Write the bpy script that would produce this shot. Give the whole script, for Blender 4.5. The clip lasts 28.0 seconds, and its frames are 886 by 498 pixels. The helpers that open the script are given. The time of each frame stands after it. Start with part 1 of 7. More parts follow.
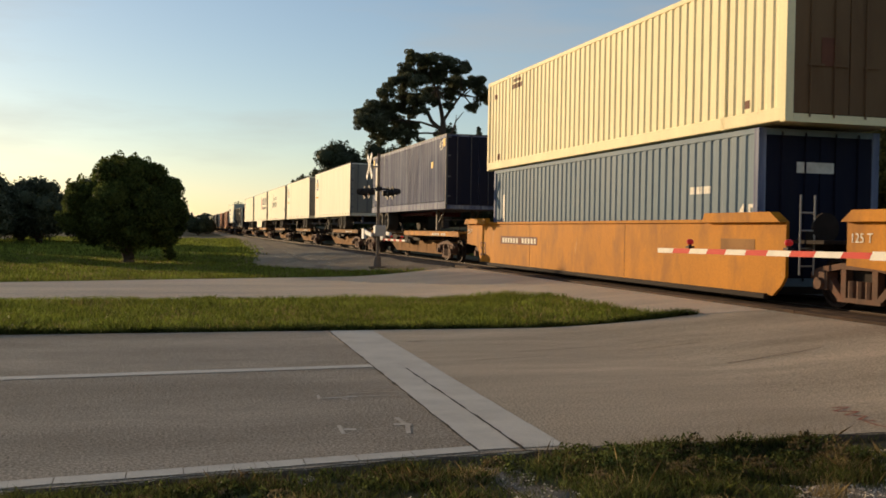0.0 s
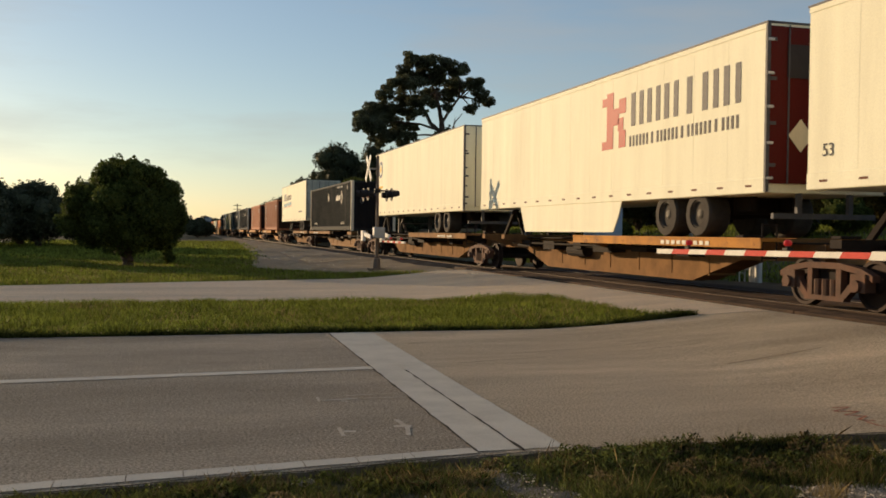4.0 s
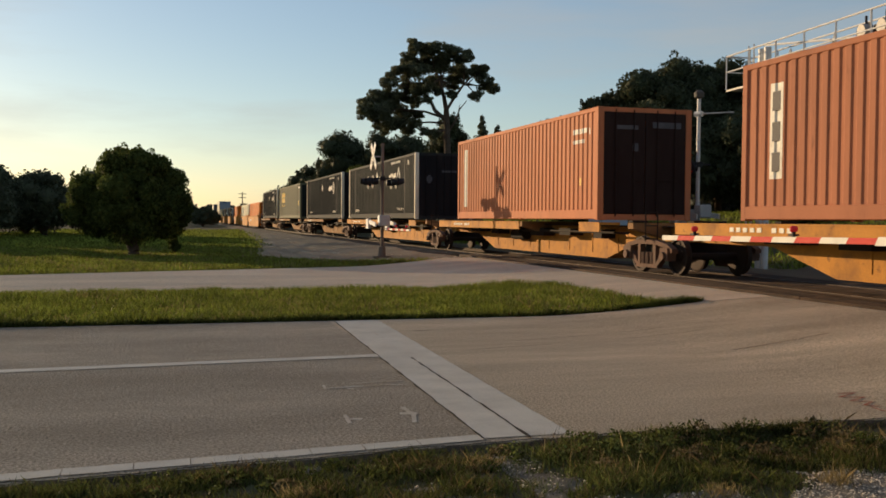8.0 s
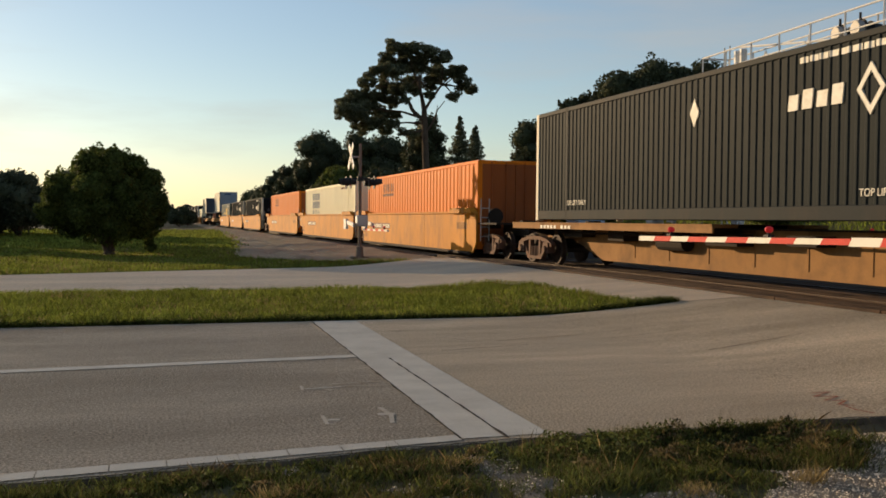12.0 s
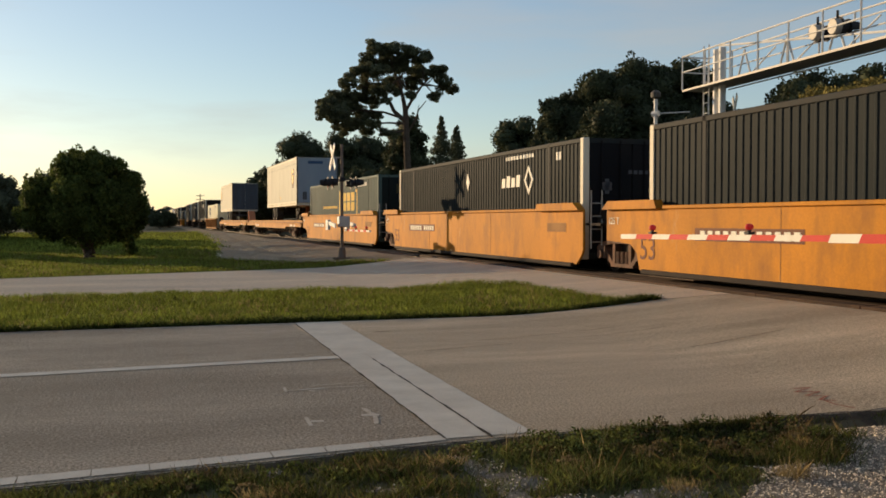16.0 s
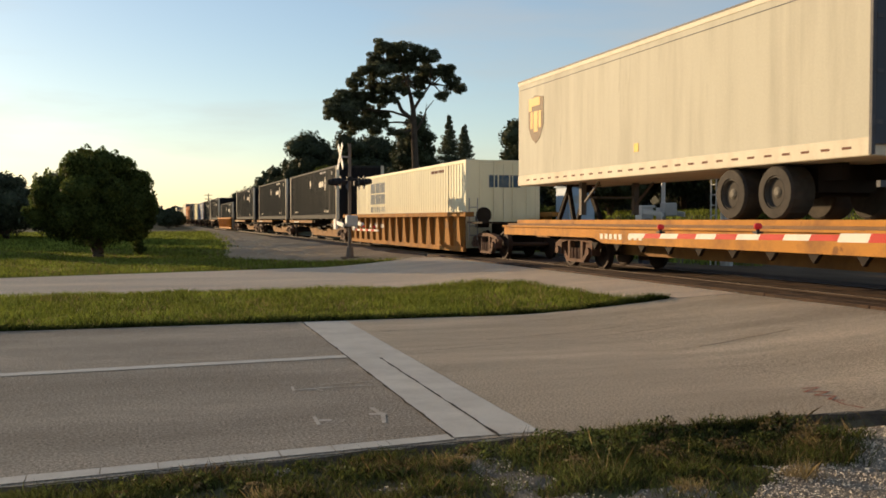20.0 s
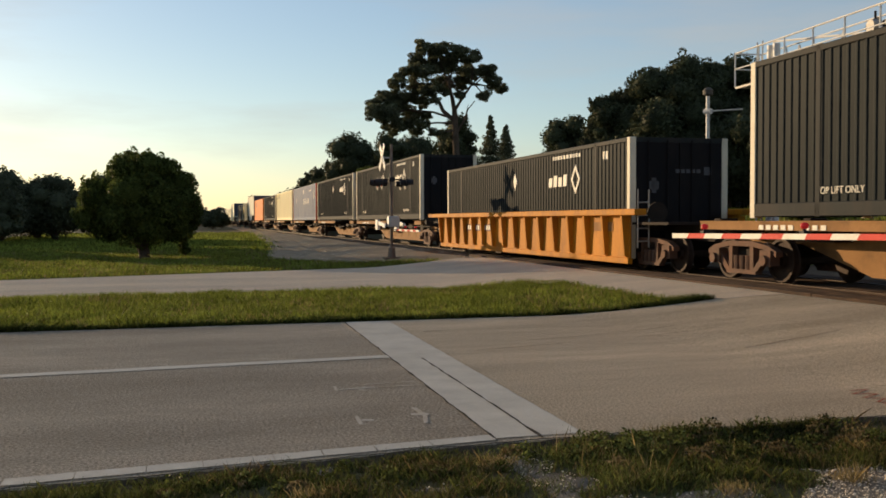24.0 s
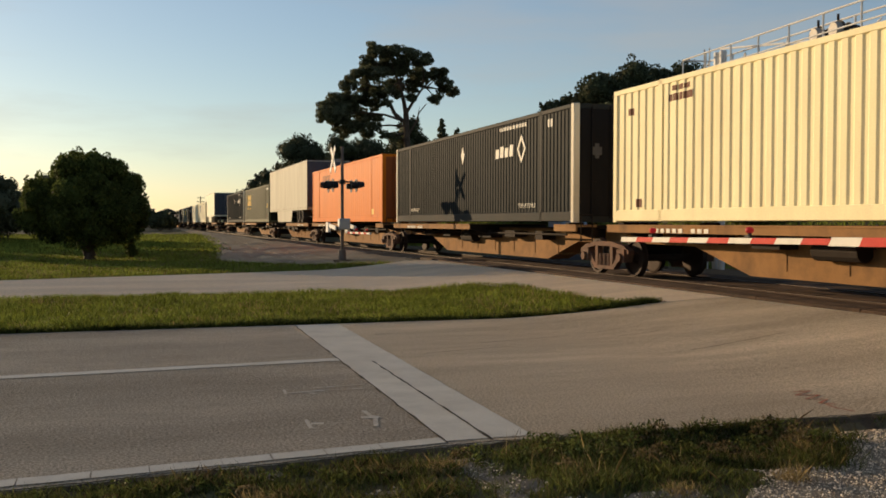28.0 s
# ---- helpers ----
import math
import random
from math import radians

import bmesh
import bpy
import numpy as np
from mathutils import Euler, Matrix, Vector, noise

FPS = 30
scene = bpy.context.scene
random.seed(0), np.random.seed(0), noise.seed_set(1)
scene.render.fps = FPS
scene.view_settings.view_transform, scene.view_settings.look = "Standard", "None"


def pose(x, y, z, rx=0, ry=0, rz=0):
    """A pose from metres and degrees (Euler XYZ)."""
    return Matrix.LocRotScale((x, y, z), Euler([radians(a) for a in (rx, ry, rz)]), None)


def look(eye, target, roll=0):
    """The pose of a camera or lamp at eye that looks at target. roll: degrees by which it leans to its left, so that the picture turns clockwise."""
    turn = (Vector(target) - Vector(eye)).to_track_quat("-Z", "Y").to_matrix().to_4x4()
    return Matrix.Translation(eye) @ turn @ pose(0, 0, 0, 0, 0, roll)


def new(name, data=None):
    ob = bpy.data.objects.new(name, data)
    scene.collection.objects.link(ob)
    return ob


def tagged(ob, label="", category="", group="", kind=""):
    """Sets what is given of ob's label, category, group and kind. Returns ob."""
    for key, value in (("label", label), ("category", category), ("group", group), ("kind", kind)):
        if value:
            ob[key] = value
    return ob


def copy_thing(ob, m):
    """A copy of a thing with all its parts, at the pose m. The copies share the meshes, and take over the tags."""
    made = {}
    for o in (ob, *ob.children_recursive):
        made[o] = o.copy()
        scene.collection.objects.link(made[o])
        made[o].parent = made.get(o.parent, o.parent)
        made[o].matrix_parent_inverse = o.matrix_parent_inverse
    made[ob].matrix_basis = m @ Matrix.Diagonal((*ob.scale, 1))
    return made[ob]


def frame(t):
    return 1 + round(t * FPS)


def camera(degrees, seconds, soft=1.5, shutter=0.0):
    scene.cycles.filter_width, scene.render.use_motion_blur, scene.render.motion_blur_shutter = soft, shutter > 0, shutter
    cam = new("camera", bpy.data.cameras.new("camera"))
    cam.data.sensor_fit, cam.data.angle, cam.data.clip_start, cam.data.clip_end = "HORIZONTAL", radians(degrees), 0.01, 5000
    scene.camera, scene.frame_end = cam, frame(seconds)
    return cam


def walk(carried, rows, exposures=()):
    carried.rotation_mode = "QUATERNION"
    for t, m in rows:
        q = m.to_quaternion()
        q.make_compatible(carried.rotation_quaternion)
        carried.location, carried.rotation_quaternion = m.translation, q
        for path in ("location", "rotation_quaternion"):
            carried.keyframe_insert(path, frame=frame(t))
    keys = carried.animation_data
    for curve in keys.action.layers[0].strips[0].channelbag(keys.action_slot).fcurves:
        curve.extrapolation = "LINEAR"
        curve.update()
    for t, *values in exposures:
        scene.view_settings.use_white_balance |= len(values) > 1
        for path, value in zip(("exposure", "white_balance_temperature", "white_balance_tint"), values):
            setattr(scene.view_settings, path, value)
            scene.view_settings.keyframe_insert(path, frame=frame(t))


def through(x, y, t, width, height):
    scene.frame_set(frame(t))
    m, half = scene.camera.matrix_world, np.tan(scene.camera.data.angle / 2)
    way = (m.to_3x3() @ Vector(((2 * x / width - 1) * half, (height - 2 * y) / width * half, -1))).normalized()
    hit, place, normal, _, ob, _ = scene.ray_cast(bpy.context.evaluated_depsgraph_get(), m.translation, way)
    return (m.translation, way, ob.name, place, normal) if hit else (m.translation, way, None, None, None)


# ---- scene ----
# Track-aligned plan: +y runs along the track away from the camera, +x along the road towards the track.
# The eye is 1.5 m over the road; the head of the rail is at z = 0.3.
EYE = (0.0, 0.0, 1.5)
SPEED = 22.53        # metres a second at which the train comes towards -y
TRACK_X = 11.70      # centre line of the track
RAIL_Z = 0.30

cam = camera(49.12, 28.0, 1.7, 0.03)
# seconds, yaw, pitch, roll
TURNS = [
    (0, -16.23, -1.09, -0.95), (0.5, -16.43, -1.27, -1.10), (1, -16.47, -1.26, -1.24), (1.5, -16.36, -1.27, -1.29),
    (2, -16.23, -1.29, -1.22), (2.5, -16.35, -1.27, -1.20), (3, -16.28, -1.12, -1.13), (3.5, -16.32, -1.03, -0.97),
    (4, -16.28, -0.99, -0.72), (4.5, -15.87, -1.00, -0.66), (6.5, -15.83, -1.22, -0.57), (7, -15.50, -1.42, -0.58),
    (7.5, -15.94, -1.76, -0.35), (8, -15.98, -1.73, -0.45), (8.5, -16.57, -2.08, -0.25), (9, -17.10, -2.15, -0.60),
    (9.5, -17.29, -1.94, -0.69), (10, -17.47, -1.80, -0.76), (10.5, -17.57, -1.74, -0.78), (11, -17.68, -1.62, -0.65),
    (11.5, -17.23, -1.52, -0.44), (13.5, -17.85, -2.67, -0.68), (14, -18.08, -2.22, -0.28), (14.5, -17.74, -1.79, -0.40),
    (15, -18.13, -1.14, -0.27), (15.5, -18.27, -1.41, -0.04), (16, -18.34, -1.69, -0.02), (16.5, -17.90, -1.88, -0.02),
    (17, -17.36, -2.13, 0.06), (17.5, -17.35, -2.29, 0.01), (18, -17.54, -2.11, 0.05), (18.5, -17.78, -2.05, 0.07),
    (19, -17.90, -2.01, 0.04), (19.5, -17.97, -1.90, 0.03), (20, -17.88, -1.73, -0.02), (20.5, -18.09, -1.63, 0.24),
    (21, -18.03, -1.65, 0.32), (21.5, -17.75, -1.66, 0.39), (22, -17.12, -1.59, 0.38), (22.5, -14.87, -2.44, 0.39),
    (24.5, -15.88, -1.56, 0.02), (25, -16.50, -1.90, 0.00), (25.5, -17.00, -2.26, 0.13), (26, -17.50, -1.96, -0.06),
    (26.5, -17.76, -1.80, -0.09), (27, -17.88, -1.63, 0.08), (27.5, -18.11, -1.57, -0.03), (28, -18.32, -1.54, -0.13),
]
walk(cam, [(t, pose(*EYE, 90 + pitch, roll, yaw)) for t, yaw, pitch, roll in TURNS], [(0.0, 0.15), (4.0, 0.02), (7.0, 0.04), (8.0, 0.14), (10.0, 0.24), (14.0, 0.27), (18.0, 0.27), (19.0, 0.47), (20.0, 0.41), (21.0, 0.31), (22.0, 0.34), (25.0, 0.29), (27.0, 0.30), (28.0, 0.11)])

# ---- light ----
SUN_AZ, SUN_EL = -33.0, 10.7     # bearing of the sun from +y towards +x, and its height, in degrees
world = bpy.data.worlds.new("sky")
scene.world = world
world.use_nodes = True
wn = world.node_tree
wn.nodes.clear()
w_out = wn.nodes.new("ShaderNodeOutputWorld")
w_bg = wn.nodes.new("ShaderNodeBackground")
w_sky = wn.nodes.new("ShaderNodeTexSky")
w_sky.sky_type = "NISHITA"
w_sky.sun_disc = False
w_sky.sun_elevation = radians(SUN_EL)
w_sky.sun_rotation = radians(SUN_AZ)
w_sky.air_density, w_sky.dust_density, w_sky.ozone_density = 1.0, 0.35, 1.6
w_bg.inputs["Strength"].default_value = 0.097
# thin high cloud, drawn out along the horizon
w_tc = wn.nodes.new("ShaderNodeTexCoord")
w_map = wn.nodes.new("ShaderNodeMapping")
w_map.inputs["Scale"].default_value = (1.6, 1.6, 9.0)
w_noise = wn.nodes.new("ShaderNodeTexNoise")
w_noise.inputs["Scale"].default_value = 1.7
w_noise.inputs["Detail"].default_value = 6.0
w_noise.inputs["Roughness"].default_value = 0.55
w_ramp = wn.nodes.new("ShaderNodeValToRGB")
w_ramp.color_ramp.elements[0].position, w_ramp.color_ramp.elements[0].color = 0.48, (0, 0, 0, 1)
w_ramp.color_ramp.elements[1].position, w_ramp.color_ramp.elements[1].color = 0.74, (0.46, 0.46, 0.46, 1)
w_mix = wn.nodes.new("ShaderNodeMix")
w_mix.data_type = "RGBA"
w_mix.inputs["B"].default_value = (4.6, 4.3, 3.9, 1)
wn.links.new(w_tc.outputs["Generated"], w_map.inputs["Vector"])
wn.links.new(w_map.outputs["Vector"], w_noise.inputs["Vector"])
wn.links.new(w_noise.outputs["Fac"], w_ramp.inputs["Fac"])
wn.links.new(w_ramp.outputs["Color"], w_mix.inputs["Factor"])
# pale summer haze over the whole sky
w_haze = wn.nodes.new("ShaderNodeMix")
w_haze.data_type, w_haze.blend_type = "RGBA", "ADD"
w_haze.inputs["Factor"].default_value = 1.0
w_haze.inputs["B"].default_value = (0.62, 0.67, 0.92, 1)
wn.links.new(w_sky.outputs["Color"], w_haze.inputs["A"])
wn.links.new(w_haze.outputs["Result"], w_mix.inputs["A"])
wn.links.new(w_mix.outputs["Result"], w_bg.inputs["Color"])
wn.links.new(w_bg.outputs["Background"], w_out.inputs["Surface"])

sun_data = bpy.data.lights.new("sun", "SUN")
sun_data.energy, sun_data.angle, sun_data.color = 5.0, radians(0.6), (1.0, 0.71, 0.41)
sun = new("sun", sun_data)
_az, _el = radians(SUN_AZ), radians(SUN_EL)
sun.matrix_world = look((0, 0, 0), (-math.sin(_az) * math.cos(_el), -math.cos(_az) * math.cos(_el), -math.sin(_el)))


# ---- materials ----
def mat(name, color, rough=0.7, metal=0.0, vary=0.12, scale=3.0, fine=40.0, bump=0.15, dirt=None, dirt_amount=0.0, dirt_scale=1.2, emit=None, per_object=0.0, streak=1.0, depth=0.02, spec=0.2, grain=0.0, sharp=0.0, stretch=None, calm=1.0, island=0.0, worn=None, worn_amount=0.0, worn_scale=2.0, worn_from=0.60):
    """A surface whose tone wanders at two scales, with fine relief and, if given, patches of dirt."""
    m = bpy.data.materials.new(name)
    m.use_nodes = True
    nt = m.node_tree
    bsdf = nt.nodes["Principled BSDF"]
    bsdf.inputs["Roughness"].default_value = rough
    bsdf.inputs["Metallic"].default_value = metal
    bsdf.inputs["Specular IOR Level"].default_value = spec
    bsdf.inputs["Diffuse Roughness"].default_value = grain
    tc = nt.nodes.new("ShaderNodeTexCoord")
    mp = nt.nodes.new("ShaderNodeMapping")
    mp.inputs["Scale"].default_value = stretch or (1, 1, streak)
    nt.links.new(tc.outputs["Object"], mp.inputs["Vector"])
    big = nt.nodes.new("ShaderNodeTexNoise")
    big.inputs["Scale"].default_value, big.inputs["Detail"].default_value = scale, 5
    small = nt.nodes.new("ShaderNodeTexNoise")
    small.inputs["Scale"].default_value, small.inputs["Detail"].default_value, small.inputs["Roughness"].default_value = fine, 5, 0.68
    nt.links.new(mp.outputs["Vector"], big.inputs["Vector"])
    nt.links.new(tc.outputs["Object"], small.inputs["Vector"])
    add = nt.nodes.new("ShaderNodeMath")
    add.operation = "ADD"
    soft = nt.nodes.new("ShaderNodeMapRange")
    soft.inputs["To Min"].default_value, soft.inputs["To Max"].default_value = 0.5 - 0.5 * calm, 0.5 + 0.5 * calm
    nt.links.new(big.outputs["Fac"], soft.inputs["Value"])
    nt.links.new(soft.outputs["Result"], add.inputs[0])
    nt.links.new(small.outputs["Fac"], add.inputs[1])
    rng = nt.nodes.new("ShaderNodeMapRange")
    rng.inputs["From Min"].default_value, rng.inputs["From Max"].default_value = 0.6 + sharp, 1.4 - sharp
    rng.clamp = False
    rng.inputs["To Min"].default_value, rng.inputs["To Max"].default_value = 1 - vary, 1 + vary
    nt.links.new(add.outputs[0], rng.inputs["Value"])
    value = rng.outputs["Result"]
    if island:
        geo = nt.nodes.new("ShaderNodeNewGeometry")
        r3 = nt.nodes.new("ShaderNodeMapRange")
        r3.inputs["To Min"].default_value, r3.inputs["To Max"].default_value = 1 - island, 1 + island
        nt.links.new(geo.outputs["Random Per Island"], r3.inputs["Value"])
        each = nt.nodes.new("ShaderNodeMath")
        each.operation = "MULTIPLY"
        nt.links.new(value, each.inputs[0])
        nt.links.new(r3.outputs["Result"], each.inputs[1])
        value = each.outputs[0]
    if per_object:
        info = nt.nodes.new("ShaderNodeObjectInfo")
        r2 = nt.nodes.new("ShaderNodeMapRange")
        r2.inputs["To Min"].default_value, r2.inputs["To Max"].default_value = 1 - per_object, 1 + per_object
        nt.links.new(info.outputs["Random"], r2.inputs["Value"])
        mul = nt.nodes.new("ShaderNodeMath")
        mul.operation = "MULTIPLY"
        nt.links.new(value, mul.inputs[0])
        nt.links.new(r2.outputs["Result"], mul.inputs[1])
        value = mul.outputs[0]
    tone = nt.nodes.new("ShaderNodeVectorMath")
    tone.operation = "SCALE"
    tone.inputs[0].default_value = color[:3]
    nt.links.new(value, tone.inputs["Scale"])
    result = tone.outputs[0]
    if dirt:
        dn = nt.nodes.new("ShaderNodeTexNoise")
        dn.inputs["Scale"].default_value, dn.inputs["Detail"].default_value, dn.inputs["Roughness"].default_value = dirt_scale, 8, 0.65
        nt.links.new(mp.outputs["Vector"], dn.inputs["Vector"])
        rp = nt.nodes.new("ShaderNodeValToRGB")
        rp.color_ramp.elements[0].position, rp.color_ramp.elements[1].position = 0.45, 0.72
        k = dirt_amount
        rp.color_ramp.elements[0].color, rp.color_ramp.elements[1].color = (0, 0, 0, 1), (k, k, k, 1)
        nt.links.new(dn.outputs["Fac"], rp.inputs["Fac"])
        mx = nt.nodes.new("ShaderNodeMix")
        mx.data_type = "RGBA"
        mx.inputs["B"].default_value = (*dirt[:3], 1)
        nt.links.new(rp.outputs["Color"], mx.inputs["Factor"])
        nt.links.new(result, mx.inputs["A"])
        result = mx.outputs["Result"]
    if worn:
        wn2 = nt.nodes.new("ShaderNodeTexNoise")
        wn2.inputs["Scale"].default_value, wn2.inputs["Detail"].default_value, wn2.inputs["Roughness"].default_value = worn_scale, 9, 0.72
        shift = nt.nodes.new("ShaderNodeVectorMath")
        shift.operation = "ADD"
        shift.inputs[1].default_value = (7.3, 2.1, 5.7)
        nt.links.new(mp.outputs["Vector"], shift.inputs[0])
        nt.links.new(shift.outputs[0], wn2.inputs["Vector"])
        rw = nt.nodes.new("ShaderNodeValToRGB")
        rw.color_ramp.elements[0].position, rw.color_ramp.elements[1].position = worn_from, worn_from + 0.06
        rw.color_ramp.elements[0].color, rw.color_ramp.elements[1].color = (0, 0, 0, 1), (worn_amount, worn_amount, worn_amount, 1)
        nt.links.new(wn2.outputs["Fac"], rw.inputs["Fac"])
        mw = nt.nodes.new("ShaderNodeMix")
        mw.data_type = "RGBA"
        mw.inputs["B"].default_value = (*worn[:3], 1)
        nt.links.new(rw.outputs["Color"], mw.inputs["Factor"])
        nt.links.new(result, mw.inputs["A"])
        result = mw.outputs["Result"]
    nt.links.new(result, bsdf.inputs["Base Color"])
    if bump:
        bp = nt.nodes.new("ShaderNodeBump")
        bp.inputs["Strength"].default_value, bp.inputs["Distance"].default_value = bump, depth
        nt.links.new(small.outputs["Fac"], bp.inputs["Height"])
        nt.links.new(bp.outputs["Normal"], bsdf.inputs["Normal"])
    if emit:
        bsdf.inputs["Emission Color"].default_value = (*emit[:3], 1)
        bsdf.inputs["Emission Strength"].default_value = emit[3]
    return m


def leaf_mat(name, color, vary=0.4, through=0.25):
    """Leaves and blades: each island its own tone, some light coming through."""
    m = bpy.data.materials.new(name)
    m.use_nodes = True
    nt = m.node_tree
    bsdf = nt.nodes["Principled BSDF"]
    bsdf.inputs["Roughness"].default_value = 0.6
    bsdf.inputs["Specular IOR Level"].default_value = 0.04
    geo = nt.nodes.new("ShaderNodeNewGeometry")
    rng = nt.nodes.new("ShaderNodeMapRange")
    rng.inputs["To Min"].default_value, rng.inputs["To Max"].default_value = 1 - vary, 1 + vary
    nt.links.new(geo.outputs["Random Per Island"], rng.inputs["Value"])
    tc = nt.nodes.new("ShaderNodeTexCoord")
    big = nt.nodes.new("ShaderNodeTexNoise")
    big.inputs["Scale"].default_value = 0.6
    nt.links.new(tc.outputs["Object"], big.inputs["Vector"])
    mul = nt.nodes.new("ShaderNodeMath")
    mul.operation = "MULTIPLY"
    r2 = nt.nodes.new("ShaderNodeMapRange")
    r2.inputs["From Min"].default_value, r2.inputs["From Max"].default_value = 0.3, 0.7
    r2.inputs["To Min"].default_value, r2.inputs["To Max"].default_value = 0.7, 1.3
    nt.links.new(big.outputs["Fac"], r2.inputs["Value"])
    nt.links.new(rng.outputs["Result"], mul.inputs[0])
    nt.links.new(r2.outputs["Result"], mul.inputs[1])
    tone = nt.nodes.new("ShaderNodeVectorMath")
    tone.operation = "SCALE"
    tone.inputs[0].default_value = color
    nt.links.new(mul.outputs[0], tone.inputs["Scale"])
    nt.links.new(tone.outputs[0], bsdf.inputs["Base Color"])
    tr = nt.nodes.new("ShaderNodeBsdfTranslucent")
    nt.links.new(tone.outputs[0], tr.inputs["Color"])
    mx = nt.nodes.new("ShaderNodeMixShader")
    mx.inputs["Fac"].default_value = through
    nt.links.new(bsdf.outputs["BSDF"], mx.inputs[1])
    nt.links.new(tr.outputs["BSDF"], mx.inputs[2])
    nt.links.new(mx.outputs["Shader"], nt.nodes["Material Output"].inputs["Surface"])
    return m


M = {}
RUST = (0.12, 0.055, 0.03)
GRIME = (0.06, 0.045, 0.035)
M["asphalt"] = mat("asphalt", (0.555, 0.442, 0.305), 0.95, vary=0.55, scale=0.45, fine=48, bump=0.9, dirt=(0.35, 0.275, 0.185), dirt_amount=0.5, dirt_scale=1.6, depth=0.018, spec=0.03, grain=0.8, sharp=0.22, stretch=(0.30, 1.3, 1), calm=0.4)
M["asphalt_dark"] = mat("asphalt_dark", (0.440, 0.365, 0.272), 0.95, vary=0.75, scale=0.5, fine=46, bump=1.0, dirt=(0.31, 0.262, 0.195), dirt_amount=0.55, dirt_scale=2.6, depth=0.02, spec=0.03, grain=0.8, sharp=0.22, stretch=(0.45, 1.2, 1), calm=0.3)
M["apron"] = mat("apron", (0.77, 0.625, 0.46), 0.95, vary=0.28, scale=0.5, fine=45, bump=1.0, dirt=(0.32, 0.265, 0.19), dirt_amount=0.35, dirt_scale=0.9, depth=0.03, spec=0.03, grain=0.8, sharp=0.22, stretch=(0.22, 1.3, 1), calm=0.35)
# Asphalt colour darkened for the train's shadow; the footings take it too.
M["shaded_pavement"] = mat("shaded_pavement", (0.17, 0.130, 0.090), 0.95, vary=0.3, scale=0.5, fine=45, bump=1.0, dirt=(0.10, 0.075, 0.05), dirt_amount=0.6, dirt_scale=0.7, spec=0.03, grain=0.8)
M["road_paint"] = mat("road_paint", (0.60, 0.545, 0.445), 0.7, vary=0.10, scale=1.5, fine=60, bump=0.3, dirt=(0.42, 0.375, 0.30), dirt_amount=0.5, dirt_scale=2.5, sharp=0.15, grain=0.6, spec=0.05)
M["worn_paint"] = mat("worn_paint", (0.68, 0.60, 0.48), 0.9, vary=0.25, scale=3, fine=50, bump=0.7, spec=0.03, grain=0.8, dirt=(0.52, 0.415, 0.29), dirt_amount=0.9, dirt_scale=5)
M["tar"] = mat("tar", (0.23, 0.185, 0.13), 0.9, vary=0.3, scale=2, fine=40, bump=0.5, dirt=(0.38, 0.31, 0.225), dirt_amount=0.9, dirt_scale=5, spec=0.05)
# Edge soil, with the shade under the pavement and grass edges in the colour.
M["shaded_mud"] = mat("shaded_mud", (0.07, 0.055, 0.038), 0.95, vary=0.4, scale=3, fine=30, bump=0.8, dirt=(0.16, 0.125, 0.08), dirt_amount=0.7, dirt_scale=4)
M["crack"] = mat("crack", (0.03, 0.026, 0.022), 0.95)
M["red_spray"] = mat("red_spray", (0.30, 0.10, 0.06), 0.9, dirt=(0.44, 0.34, 0.24), dirt_amount=1.0, dirt_scale=14)
M["soil"] = mat("soil", (0.135, 0.112, 0.068), 0.95, vary=0.40, scale=0.35, fine=14, bump=0.8, dirt=(0.085, 0.105, 0.032), dirt_amount=0.9, dirt_scale=0.5, depth=0.05, spec=0.05, grain=1.0)
M["dirt"] = mat("dirt", (0.40, 0.308, 0.205), 0.95, vary=0.32, scale=0.5, fine=18, bump=0.8, dirt=(0.22, 0.175, 0.12), dirt_amount=0.7, dirt_scale=0.4, depth=0.04, spec=0.05, grain=1.0)
M["ballast"] = mat("ballast", (0.19, 0.165, 0.14), 0.95, vary=0.4, scale=1.2, fine=14, bump=1.0, dirt=(0.12, 0.075, 0.045), dirt_amount=0.7, dirt_scale=0.7, depth=0.06, spec=0.05, grain=1.0)
M["stone"] = mat("stone", (0.43, 0.375, 0.295), 0.9, vary=0.25, scale=8, fine=60, per_object=0.2)
M["gravel_stone"] = mat("gravel_stone", (0.54, 0.455, 0.335), 0.9, vary=0.2, scale=9, fine=60, island=0.85)
M["gravel"] = mat("gravel", (0.27, 0.23, 0.175), 0.95, vary=0.35, scale=6, fine=45, bump=1.0, dirt=(0.2, 0.17, 0.13), dirt_amount=0.6, dirt_scale=2.0, depth=0.03, spec=0.05, grain=1.0)
M["timber"] = mat("timber", (0.050, 0.030, 0.019), 0.85, vary=0.4, scale=2, fine=25, bump=0.6, per_object=0.35, dirt=(0.12, 0.070, 0.040), dirt_amount=0.7, dirt_scale=1.5)
M["rail"] = mat("rail", (0.055, 0.036, 0.026), 0.75, 0.2, vary=0.3, spec=0.1)
M["rail_head"] = mat("rail_head", (0.10, 0.085, 0.075), 0.55, 0.7, vary=0.15)
M["galv_pale"] = mat("galv_pale", (0.62, 0.61, 0.58), 0.55, 0.1, vary=0.1, scale=5)
M["mark_grey"] = mat("mark_grey", (0.085, 0.085, 0.092), 0.6, vary=0.3, scale=6)
M["galv"] = mat("galv", (0.33, 0.315, 0.29), 0.6, 0.2, vary=0.10, scale=6, fine=50, bump=0.05)
M["white_box"] = mat("white_box", (0.62, 0.62, 0.60), 0.5, vary=0.08, scale=3)
